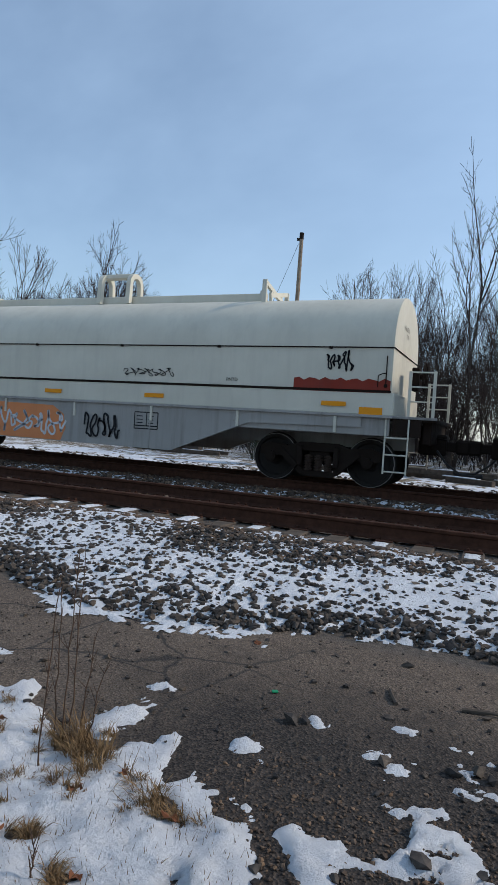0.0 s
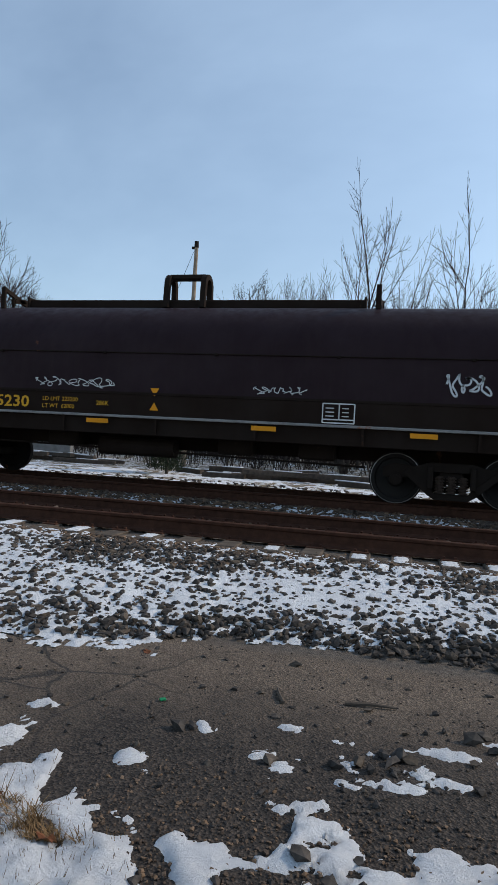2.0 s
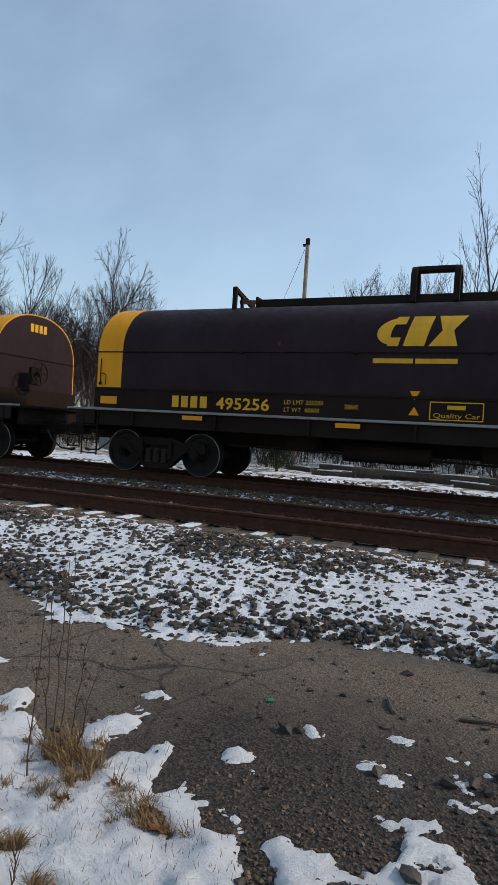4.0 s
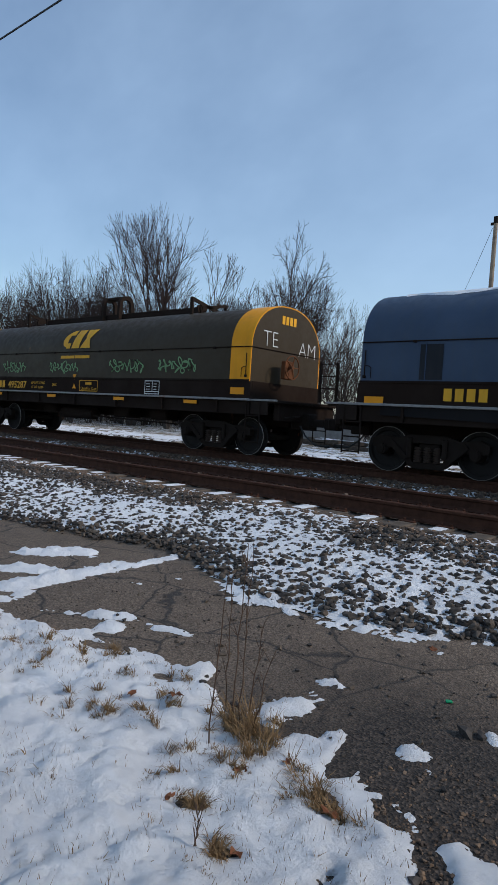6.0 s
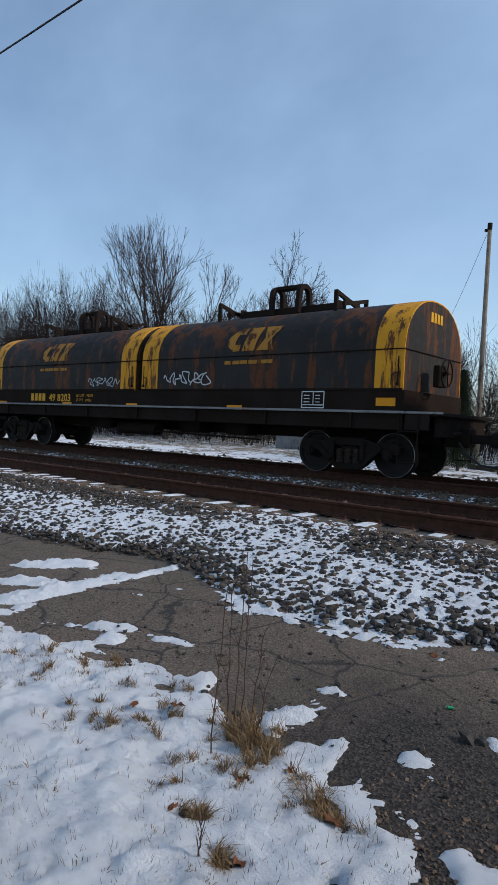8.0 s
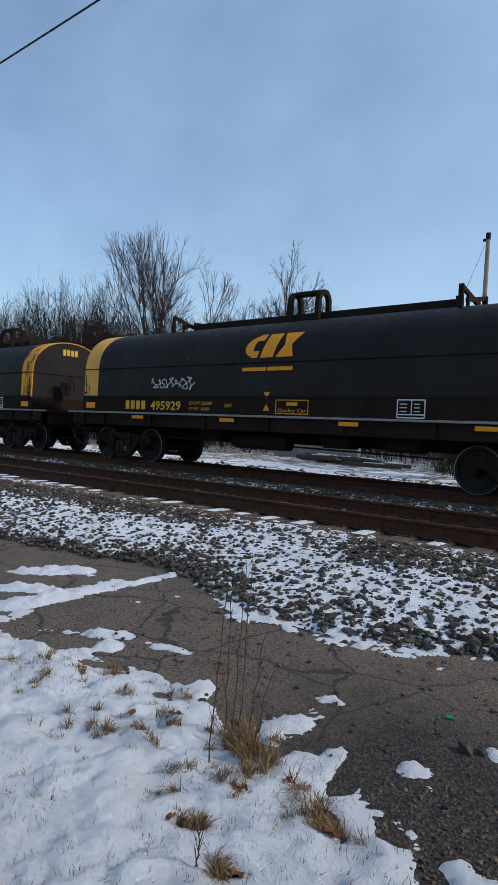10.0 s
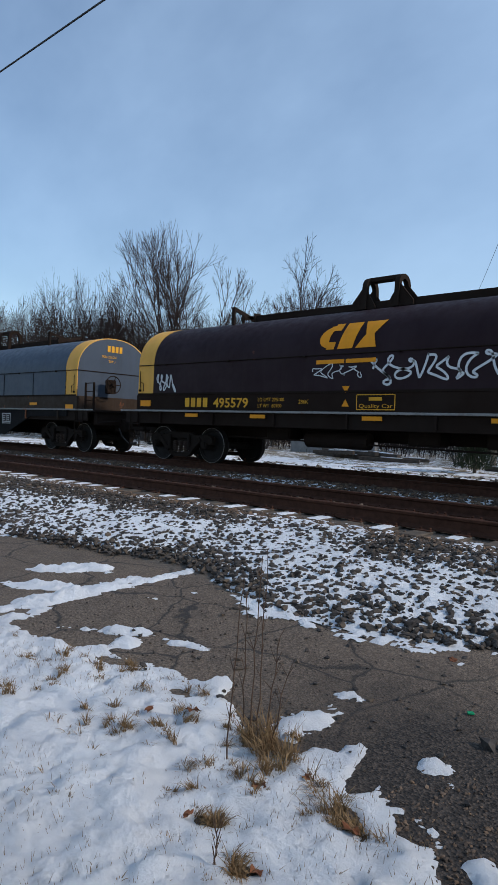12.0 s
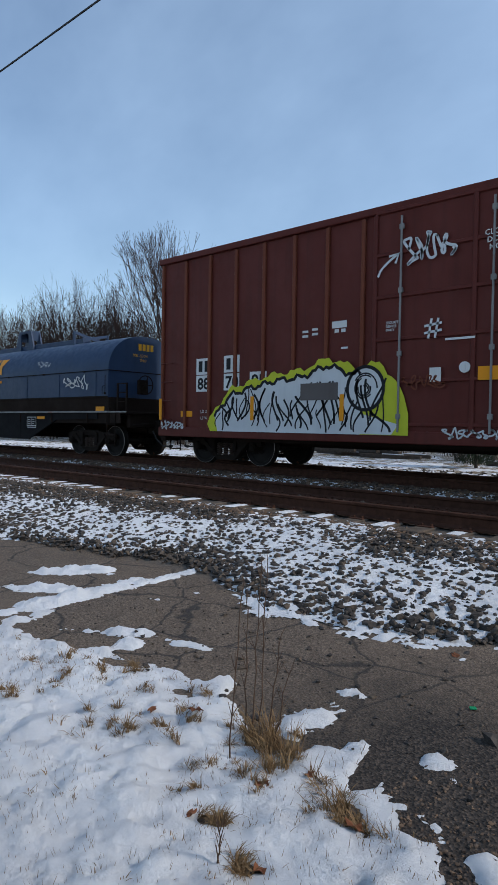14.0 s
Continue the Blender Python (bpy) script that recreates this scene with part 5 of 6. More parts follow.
def boxcar(u0, length):
    half = length / 2
    car = tagged(new("boxcar"), "oxide-red high-cube boxcar with large black and white graffiti", "rail car", "freight train")
    top = 5.28
    bm = bmesh.new()
    prof = [(-1.50, 0.72), (-1.50, top - 0.10), (-1.46, top), (0, top + 0.14), (1.46, top), (1.50, top - 0.10), (1.50, 0.72)]
    extrude_x(bm, prof, -half, half, 1)
    part("body", bm, P_BOX, car)
    for s in (-1, 1):
        bm = bmesh.new()
        box(bm, (0, s * 1.53, top - 0.06), (length + 0.06, 0.10, 0.15), 0.015)
        part("roof_rail", bm, P_BOX, car)
        bm = bmesh.new()
        box(bm, (0, s * 1.53, 0.80), (length, 0.10, 0.24), 0.015)
        part("side_sill", bm, P_BOX, car)
    rib = shared("rib", lambda b: box(b, (0, 0, 2.98), (0.09, 0.07, 4.3), 0.015), P_BOXD)
    for i in range(8):
        for s in (-1, 1):
            part("rib", rib, P_BOXD, car, "rust-edged pressed rib").location = (-half + 0.10 + i * 0.86, s * 1.53, 0)
            part("rib", rib, P_BOXD, car, "rust-edged pressed rib").location = (half - 0.10 - i * 0.86, s * 1.53, 0)
    dw = length - 2 * 6.35
    for s in (-1, 1):
        for k in (0, 1):
            w = dw / 2 - 0.03
            x0 = -half + 6.35 + k * dw / 2
            bm = bmesh.new()
            box(bm, (w / 2, 0, 2.98), (w, 0.06, 4.34), 0.01)
            d = part("door", bm, P_BOX, car, "ribbed sliding plug door")
            d.location = (x0 + 0.02, s * 1.525, 0)
            bar = shared(("door_bar", round(w, 2)), lambda b: box(b, (w / 2, 0, 0), (w - 0.1, 0.05, 0.07), 0.012), P_BOX)
            for j in range(6):
                part("door_bar", bar, P_BOX, d).location = (0, s * 0.045, 1.05 + j * 0.82)
            post = shared("door_post", lambda b: box(b, (0, 0, 2.98), (0.09, 0.05, 4.3), 0.012), P_BOX)
            for x in (0.05, w - 0.05, w * 0.72):
                part("door_post", post, P_BOX, d).location = (x, s * 0.048, 0)
            bm = bmesh.new()
            for x in (0.62, w - 0.45):
                rod(bm, (x, s * 0.095, 0.9), (x, s * 0.095, 5.0), 0.022, 8)
                for z in (1.2, 2.4, 3.6, 4.8):
                    box(bm, (x, s * 0.085, z), (0.09, 0.06, 0.10), 0.01)
            part("lock_rod", bm, M_STRIP, d)
            if k == 0 and s < 0:
                bm = bmesh.new()
                bmesh.ops.create_cone(bm, cap_ends=True, segments=20, radius1=0.10, radius2=0.10, depth=0.03, matrix=Matrix.Translation((1.9, -0.08, 2.08)) @ Matrix.Rotation(radians(90), 4, "X"))
                box(bm, (1.9, -0.10, 2.08), (0.03, 0.02, 0.13))
                part("lock_dial", bm, M_WHITEL, d)
                for i, line in enumerate(("CLOSE", "DOOR", "MOV")):
                    lettering(line, 2.20 + i * 0.04, -0.085, 4.34 - i * 0.13, 0.10, M_WHITEL, d, 0.002)
                lettering("SECURITY", 0.32, -0.085, 2.98, 0.05, M_WHITEL, d, 0.001)
                lettering("DEVICE", 0.32, -0.085, 2.91, 0.05, M_WHITEL, d, 0.001)
                lettering("ONLY", 0.32, -0.085, 2.84, 0.05, M_WHITEL, d, 0.001)
                spray(d, 0.72, -0.09, 4.03, 0.95, 0.60, 5, 5, M_GRAF, 0.05)
                for pts in ([(0.13 + 0.42 * u, 3.91 + 0.38 * u ** 0.6) for u in np.linspace(0, 1, 9)], [(0.36, 4.27), (0.57, 4.30), (0.50, 4.12)],
                            [(1.12, 2.74), (1.46, 2.78)], [(1.12, 2.87), (1.46, 2.91)], [(1.20, 2.64), (1.26, 3.0)], [(1.33, 2.64), (1.39, 3.0)]):
                    bm = bmesh.new()
                    ribbon(bm, pts, 0.045, 0.0)
                    part("graffiti", bm, M_GRAF, d, "grey-white spray-painted stroke").location = (0, -0.09, 0)
                spray(d, 0.70, -0.09, 1.70, 0.80, 0.30, 5, 9, P_BOXD, 0.03)
                for x, z, w2, h2, m in ((1.35, 1.97, 0.22, 0.26, M_WHITEL), (2.32, 1.96, 0.36, 0.24, M_YELLOW), (1.80, 2.60, 0.55, 0.04, M_WHITEL)):
                    bm = bmesh.new()
                    box(bm, (x, -0.085, z), (w2, 0.006, h2))
                    part("label", bm, m, d)
    for x, z, w2, h2 in ((4.70, 3.02, 0.15, 0.05), (4.70, 2.92, 0.15, 0.05), (4.95, 3.05, 0.15, 0.05), (4.95, 2.95, 0.15, 0.05), (5.56, 3.10, 0.36, 0.14), (5.50, 2.97, 0.10, 0.07), (5.66, 2.97, 0.10, 0.07), (5.69, 2.61, 0.16, 0.04)):
        bm = bmesh.new()
        box(bm, (-half + x, -1.508, z), (w2, 0.006, h2))
        part("stencil_mark", bm, M_WHITEL, car)
    bm = bmesh.new()
    box(bm, (0, 0, 0.72), (length + 0.5, 0.5, 0.46))
    box(bm, (0, 0, 0.70), (length - 5, 2.6, 0.2))
    for s in (-1, 1):
        box(bm, (s * (half - 0.05), 0, 0.74), (0.2, 2.9, 0.36), 0.02)
    part("underframe", bm, M_STEEL, car)
    bm = bmesh.new()
    for s in (-1, 1):
        for j in range(9):
            box(bm, (s * (half + 0.03), 0, 1.15 + j * 0.47), (0.08, 2.7, 0.16), 0.03)
    part("end_corrugation", bm, P_BOX, car)
    for s in (-1, 1):
        build_bogie(car, s * (half - 1.95))
        build_end(car, s, half - 0.62, M_STEEL, "low")
    y = -1.545
    panel = shared("number_panel", lambda b: box(b, (0.25, 0, 0.19), (0.50, 0.004, 0.40)), M_WHITEL)
    for x, z in ((0.80, 2.24), (1.75, 2.26), (0.80, 1.82), (1.75, 1.83), (2.58, 1.84)):
        part("number_panel", panel, M_WHITEL, car, "white stencil panel").location = (-half + 0.55 + x, y + 0.036, z)
    for i, (tx, x, z) in enumerate((("88", 0.80, 1.82), ("70", 1.75, 1.83), ("95", 2.58, 1.84))):
        lettering(tx, -half + 0.58 + x + 0.02, y + 0.03, z + 0.05, 0.29, M_GRAFB, car, 0.01, "car_number", 0.42)
    bm = bmesh.new()
    for x, z in ((0.80, 2.24), (1.75, 2.26)):
        box(bm, (x + 0.15, 0, z + 0.19), (0.13, 0.004, 0.27))
        box(bm, (x + 0.36, 0, z + 0.19), (0.13, 0.004, 0.27))
    part("owner_mark", bm, M_GRAFB, car).location = (-half + 0.55, y + 0.031, 0)
    lettering("LD LMT", -half + 1.52, y + 0.03, 1.28, 0.075, M_WHITEL, car, 0.0)
    lettering("LT WT", -half + 1.52, y + 0.03, 1.12, 0.075, M_WHITEL, car, 0.0)
    rng = random.Random(3)

    def painted(a, b, inset):
        top = np.interp(np.linspace(a, b, 60), (1.8, 2.1, 2.6, 3.2, 4.0, 4.7, 5.36, 6.0, 6.6, 7.0, 7.25), (0.95, 1.35, 1.85, 2.00, 2.15, 2.20, 2.42, 2.20, 2.25, 1.8, 1.1)) - inset
        return [(a + (b - a) * i / 59 - half, top[i] + 0.05 * math.sin(i * 0.9) + 0.03 * math.sin(i * 2.3)) for i in range(60)] + [(b - half, 0.84), (a + 0.1 - half, 0.84)]
    ys = -1.605
    bm = bmesh.new()
    extrude_y(bm, painted(1.85, 7.2, 0.0), ys, ys + 0.002)
    part("graffiti", bm, M_GRAFY, car, "lime spray-painted halo")
    bm = bmesh.new()
    extrude_y(bm, painted(2.1, 6.15, 0.15), ys - 0.003, ys - 0.001)
    extrude_y(bm, [(6.26 - half + 0.40 * math.cos(a), 1.76 + 0.42 * math.sin(a)) for a in np.linspace(0, 6.28, 24, endpoint=False)], ys - 0.004, ys - 0.002)
    extrude_y(bm, [(px - half, pz) for px, pz in ((5.6, 0.85), (6.85, 0.85), (7.0, 1.05), (6.0, 1.3))], ys - 0.005, ys - 0.0035)
    part("graffiti", bm, M_GRAF, car, "white spray-painted swirls")
    bm = bmesh.new()
    for i in range(52):
        cx, lo = 2.2 + 0.088 * i, rng.uniform(0.86, 1.25)
        hi = min(float(np.interp(cx, (2.1, 2.6, 3.4, 6.7), (1.20, 1.65, 1.90, 1.95))), lo + rng.uniform(0.35, 1.0))
        sway, ph, lean = rng.uniform(0.05, 0.16), rng.uniform(0, 6.3), rng.uniform(-0.18, 0.18)
        pts = [(cx - half + lean * u + sway * math.sin(ph + 3.2 * u), lo + (hi - lo) * u) for u in np.linspace(0, 1, 12)]
        ribbon(bm, pts, rng.uniform(0.028, 0.055), ys - 0.007)
    for i in range(7):
        r = 0.30 - 0.04 * i
        ribbon(bm, [(6.26 - half + r * math.cos(a + i) * 0.9, 1.76 + r * math.sin(a + i)) for a in np.linspace(0, 2.6, 10)], 0.03, ys - 0.007)
    ribbon(bm, painted(2.1, 6.15, 0.16)[:60], 0.07, ys - 0.0075)
    ribbon(bm, [(6.26 - half + 0.41 * math.cos(a), 1.76 + 0.43 * math.sin(a)) for a in np.linspace(0, 6.28, 26)], 0.07, ys - 0.0075)
    part("graffiti", bm, M_GRAFB, car, "black spray-painted outlines")
    spray(car, -half + 0.12, ys, 0.86, 0.85, 0.22, 6, 33, M_GRAF, 0.03)
    spray(car, -half + 7.9, -1.60, 0.80, 1.5, 0.2, 9, 34, M_GRAF, 0.03)
    me = shared(("side_reflector",), lambda b: box(b, (0, 0, 0), (0.10, 0.004, 0.55)), M_YELLOW)
    for x in (0.12, 3.3, 5.72):
        part("reflector", me, M_YELLOW, car, "upright yellow reflective strip").location = (-half + x, -1.615, 1.38)
    bm = bmesh.new()
    box(bm, (0, 0, 0), (0.42, 0.004, 0.15))
    part("warning_label", bm, M_YELLOW, car).location = (-half + 1.0, -1.505, 1.26)
    bm = bmesh.new()
    box(bm, (0, 0, 0), (0.95, 0.004, 0.36))
    part("paint_patch", bm, paint("grey_primer", (0.10, 0.085, 0.08), 0.0, 0.6, 0.2), car, "grey primer patch").location = (-half + 5.15, ys - 0.012, 1.72)
    bm = bmesh.new()
    for z in (1.12, 1.6, 2.08, 2.56):
        rod(bm, (0.12, -1.60, z), (0.55, -1.60, z), 0.014, 6)
    part("grab_iron", bm, P_BOX, car).location = (-half, 0, 0)
    TRAIN.append((car, u0 + half))


boxcar(204.35, 18.4)


# ---- trees ----
def tube_rows(pts, radii, sides):
    """Rings of a tapered tube."""
    rings = []
    for i, p in enumerate(pts):
        d = (pts[min(i + 1, len(pts) - 1)] - pts[max(i - 1, 0)]).normalized()
        a = d.orthogonal().normalized()
        b = d.cross(a)
        rings.append([p + (a * math.cos(2 * math.pi * k / sides) + b * math.sin(2 * math.pi * k / sides)) * radii[i] for k in range(sides)])
    return rings


def grow(rng, height, spread, levels, kids, lean=0.0, clear=0.3, upright=0.5, stems=1, reach=0.5, thick=0.014):
    """Trunk and branch meshes of a bare tree of about the given height."""
    lists = ([], []), ([], [])

    def add(pts, radii, sides, which):
        vs, fs = lists[which]
        base = len(vs)
        for ring in tube_rows(pts, radii, sides):
            vs.extend(ring)
        for i in range(len(pts) - 1):
            for k in range(sides):
                a, b = base + i * sides + k, base + i * sides + (k + 1) % sides
                fs.append((a, b, b + sides, a + sides))

    def branch(p, d, length, r, level):
        n = 5 if level == 0 else (4 if level == 1 else 3)
        pts, q, dd = [p.copy()], p.copy(), d.copy()
        for i in range(n):
            dd = (dd + Vector((rng.gauss(0, 0.10), rng.gauss(0, 0.10), rng.gauss(0.03, 0.05) + (0.05 * upright if level else 0.02)))).normalized()
            q = q + dd * (length / n)
            pts.append(q.copy())
        tip = max(0.0055, r * (0.22 if level == 0 else 0.40))
        radii = [r + (tip - r) * i / n for i in range(n + 1)]
        add(pts, radii, 7 if level == 0 else (4 if level == 1 else 3), 0 if level == 0 else 1)
        if level >= levels:
            return
        cnt = kids[min(level, len(kids) - 1)]
        for j in range(cnt):
            f = (clear if level == 0 else 0.22) + (1 - (clear if level == 0 else 0.22)) * (j + rng.uniform(0.1, 0.9)) / cnt
            i = min(n - 1, int(f * n))
            g = f * n - i
            bp = pts[i].lerp(pts[i + 1], g)
            ax = (pts[i + 1] - pts[i]).normalized()
            side = ax.orthogonal().normalized()
            side.rotate(Matrix.Rotation(rng.uniform(0, 6.283), 3, ax))
            ang = rng.uniform(0.45, 0.95) * (1.0 if level else spread)
            nd = (ax * math.cos(ang) + side * math.sin(ang) + Vector((0, 0, 0.25 * upright))).normalized()
            br = max(0.0055, radii[i] * (rng.uniform(0.30, 0.45) if stems == 1 and level == 0 else rng.uniform(0.40, 0.58)))
            ln = length * (reach * rng.uniform(0.8, 1.2) if level == 0 else rng.uniform(0.38, 0.62)) * (1.15 - 0.65 * f)
            branch(bp, nd, ln, br, level + 1)
    for s in range(stems):
        a = rng.uniform(0, 6.28)
        t = 0.0 if stems == 1 else rng.uniform(0.08, 0.32)
        d = Vector((math.cos(a) * t + lean, math.sin(a) * t, 1)).normalized()
        branch(Vector((math.cos(a) * 0.12 * (stems > 1), math.sin(a) * 0.12 * (stems > 1), -0.05)), d, height * (1 if stems == 1 else rng.uniform(0.7, 1.0)), height * (thick if stems == 1 else 0.008), 0)
    return lists


def fork(rng, height, levels, stems=1, trunk=0.25, angle=(0.22, 0.55), ratio=(0.66, 0.84), lift=0.10, lean=0.0, flare=0.25, thick=0.013, leader=0.55):
    """Trunk and branch meshes of a bare tree whose limbs fork again and again into a rounded crown."""
    lists = ([], []), ([], [])

    def add(pts, radii, sides, which):
        vs, fs = lists[which]
        base = len(vs)
        for ring in tube_rows(pts, radii, sides):
            vs.extend(ring)
        for i in range(len(pts) - 1):
            for k in range(sides):
                a, b = base + i * sides + k, base + i * sides + (k + 1) % sides
                fs.append((a, b, b + sides, a + sides))

    def limb(p, d, length, r, level):
        n = 4 if level < 2 else (3 if level < 4 else 2)
        pts, q, dd = [p.copy()], p.copy(), d.copy()
        for i in range(n):
            dd = (dd + Vector((rng.gauss(0, 0.09), rng.gauss(0, 0.09), rng.gauss(0, 0.05) + lift))).normalized()
            q = q + dd * (length / n)
            pts.append(q.copy())
        tip = max(0.006, r * 0.78)
        add(pts, [r + (tip - r) * i / n for i in range(n + 1)], 7 if level == 0 else (5 if level < 3 else 3), 0 if level < 2 else 1)
        if level >= levels:
            return
        cnt, turn = (2 if rng.random() < 0.6 else 3), rng.uniform(0, 6.28)
        for j in range(cnt):
            side = dd.orthogonal().normalized()
            side.rotate(Matrix.Rotation(turn + j * 6.283 / cnt + rng.uniform(-0.4, 0.4), 3, dd))
            ang = rng.uniform(*angle) * (leader if j == 0 else 1.0)
            limb(q, (dd * math.cos(ang) + side * math.sin(ang)).normalized(), length * rng.uniform(*ratio) * (1.0 if j == 0 or leader > 0.3 else 0.72), tip * (0.92 if j == 0 else 0.76), level + 1)
        for j in range(2 if level else 0):
            i = rng.randint(0, n - 1)
            ax = (pts[i + 1] - pts[i]).normalized()
            side = ax.orthogonal().normalized()
            side.rotate(Matrix.Rotation(rng.uniform(0, 6.283), 3, ax))
            ang = rng.uniform(0.5, 0.95)
            limb(pts[i].lerp(pts[i + 1], rng.random()), (ax * math.cos(ang) + side * math.sin(ang)).normalized(), length * rng.uniform(0.4, 0.62), max(0.006, r * 0.38), min(level + 2, levels))
    for k in range(stems):
        a = k * 6.283 / stems + rng.uniform(-0.5, 0.5)
        t = flare * rng.uniform(0.5, 1.0) if stems > 1 else 0.0
        d = Vector((math.cos(a) * t + lean, math.sin(a) * t, 1)).normalized()
        off = 0.1 * (stems > 1)
        limb(Vector((math.cos(a) * off, math.sin(a) * off, -0.05)), d, height * trunk * rng.uniform(0.85, 1.1), height * thick / math.sqrt(stems), 0)
    return lists


def bare_tree(name, label, lists):
    tree = tagged(new(name), label, "tree" if name != "bare_shrub" else "shrub", "bare trees beyond the tracks")
    (tv, tf), (cv, cf) = lists
    part("trunk", mesh_from("trunk", tv, tf, M_BARK), M_BARK, tree)
    part("crown", mesh_from("crown", cv, cf, M_TWIG), M_TWIG, tree, "bare leafless branches")
    return tree


SLIM = bare_tree("bare_tree", "tall slim leafless tree with ascending branches",
                 fork(random.Random(5), 16.0, 6, trunk=0.30, lift=0.10, angle=(0.45, 0.80), ratio=(0.74, 0.84), thick=0.0080, leader=0.15))
BROAD = bare_tree("bare_tree", "broad leafless tree forking low into a rounded crown",
                  fork(random.Random(8), 12.0, 6, stems=4, trunk=0.25, lift=0.06, flare=0.16, angle=(0.20, 0.48), ratio=(0.70, 0.80), thick=0.017))
ROUND = bare_tree("bare_tree", "leafless tree with a round crown on a clear trunk",
                  fork(random.Random(21), 10.5, 6, trunk=0.42, lift=0.01, angle=(0.40, 0.85), ratio=(0.62, 0.74), thick=0.014))
CROOK = bare_tree("bare_tree", "leafless tree with long crooked leaning limbs",
                  fork(random.Random(34), 10.0, 6, stems=2, trunk=0.30, lift=0.02, lean=-0.15, flare=0.5, angle=(0.30, 0.70)))
WOODS = bare_tree("bare_tree", "slender leafless tree at the edge of the woods",
                  fork(random.Random(41), 10.0, 5, stems=4, trunk=0.26, lift=0.10, flare=0.35, thick=0.010))
SHRUB = bare_tree("bare_shrub", "tangle of leafless brush stems", fork(random.Random(55), 7.0, 4, stems=9, trunk=0.30, lift=0.08, flare=0.45, thick=0.010))
SHRUB_B = bare_tree("bare_shrub", "thin leafless saplings growing in a clump",
                    grow(random.Random(60), height=7.5, spread=0.8, levels=3, kids=(14, 5, 3), clear=0.2, upright=0.6, stems=8, reach=0.24))
PROTOS = (SLIM, BROAD, ROUND, CROOK, WOODS, SHRUB, SHRUB_B)
BASE = {p: max(v.co.z for c in p.children for v in c.data.vertices) for p in PROTOS}
GIRTH = {p: float(np.percentile([math.hypot(v.co.x, v.co.y) for c in p.children for v in c.data.vertices], 96)) * 2 for p in PROTOS}
USED = set()


def plant(proto, x, y, top, turn, width):
    """A tree at x, y whose crown ends at the height top and is about width metres across."""
    z = float(ground_z(np.array(x), np.array(y))) - 0.03
    s, w = (top - z) / BASE[proto], width / GIRTH[proto]
    m = Matrix.Translation((x, y, z)) @ Matrix.Rotation(radians(turn), 4, "Z") @ Matrix.Diagonal((w, w, s, 1))
    if proto in USED:
        copy_thing(proto, m @ Matrix.Diagonal((1 / proto.scale.x, 1 / proto.scale.y, 1 / proto.scale.z, 1)))
    else:
        proto.matrix_basis = m
        USED.add(proto)


plant(BROAD, -30.5, 28.2, 14.4, 20, 8.4)
plant(ROUND, -22.7, 30.3, 13.0, 70, 7.2)
plant(SLIM, -2.4, 34.0, 17.3, 0, 6.6)
plant(SLIM, 2.2, 34.2, 15.6, 130, 6.9)
plant(SLIM, 0.1, 35.0, 13.6, 220, 5.1)
plant(CROOK, -36.5, 25.0, 12.2, 200, 9.8)
plant(CROOK, -42.5, 26.0, 12.6, 60, 9.8)
plant(BROAD, -34.5, 36.7, 11.0, 200, 7.8)
plant(BROAD, -27.5, 37.5, 12.0, 90, 7.8)
plant(ROUND, -45.0, 28.0, 12.6, 200, 8.7)
plant(WOODS, -19.2, 28.0, 8.0, 250, 6.2)
plant(SHRUB_B, -21.0, 34.1, 8.0, 40, 4.7)
plant(SHRUB_B, -8.9, 36.9, 11.6, 0, 5.6)
plant(WOODS, -7.0, 37.4, 12.0, 90, 7.1)
plant(SLIM, -4.7, 38.6, 12.8, 60, 4.8)
plant(SHRUB_B, -11.0, 38.5, 10.4, 180, 6.2)
plant(SHRUB, -5.2, 39.8, 11.0, 20, 7.1)
plant(SHRUB, -8.8, 22.6, 5.6, 70, 4.0)
plant(SHRUB, -10.2, 24.5, 5.6, 170, 4.7)
plant(SLIM, 5.8, 44.6, 14.0, 300, 6.0)
plant(SHRUB, 4.6, 36.0, 10.2, 110, 6.5)
plant(SHRUB_B, 1.0, 31.5, 9.0, 250, 5.3)
plant(BROAD, 9.5, 42.0, 13.0, 140, 9.1)
woods = random.Random(99)
for i in range(42):
    plant(woods.choice((WOODS, WOODS, WOODS, SHRUB)), -66 + i * 1.0 + woods.uniform(-0.6, 0.6), woods.uniform(30, 46), woods.uniform(8.0, 10.6), woods.uniform(0, 360), woods.uniform(6.5, 9.0))
for i in range(44):
    x = -62 + i * 1.7 + woods.uniform(-0.9, 0.9)
    y = woods.uniform(38, 52) if x > -20 else woods.uniform(26, 40)
    top = woods.uniform(7.6, 10.2) if x < -25 else (woods.uniform(4.6, 6.4) if x < -11 else (woods.uniform(6.5, 8.8) if x < -2 else woods.uniform(8.0, 10.2)))
    plant(woods.choice((SHRUB, SHRUB_B, SHRUB, WOODS)), x, y, top, woods.uniform(0, 360), woods.uniform(5.5, 7.5))
for i in range(14):
    x = -7.5 + i * 1.25 + woods.uniform(-0.4, 0.4)
    plant(woods.choice((SHRUB, SHRUB_B)), x, woods.uniform(25, 33), woods.uniform(5.0, 7.4), woods.uniform(0, 360), woods.uniform(4.0, 5.4))
for i in range(16):
    plant(woods.choice((WOODS, WOODS, SHRUB)), -60 + i * 1.5 + woods.uniform(-0.6, 0.6), woods.uniform(26, 36), woods.uniform(10.6, 12.8), woods.uniform(0, 360), woods.uniform(7.5, 9.5))
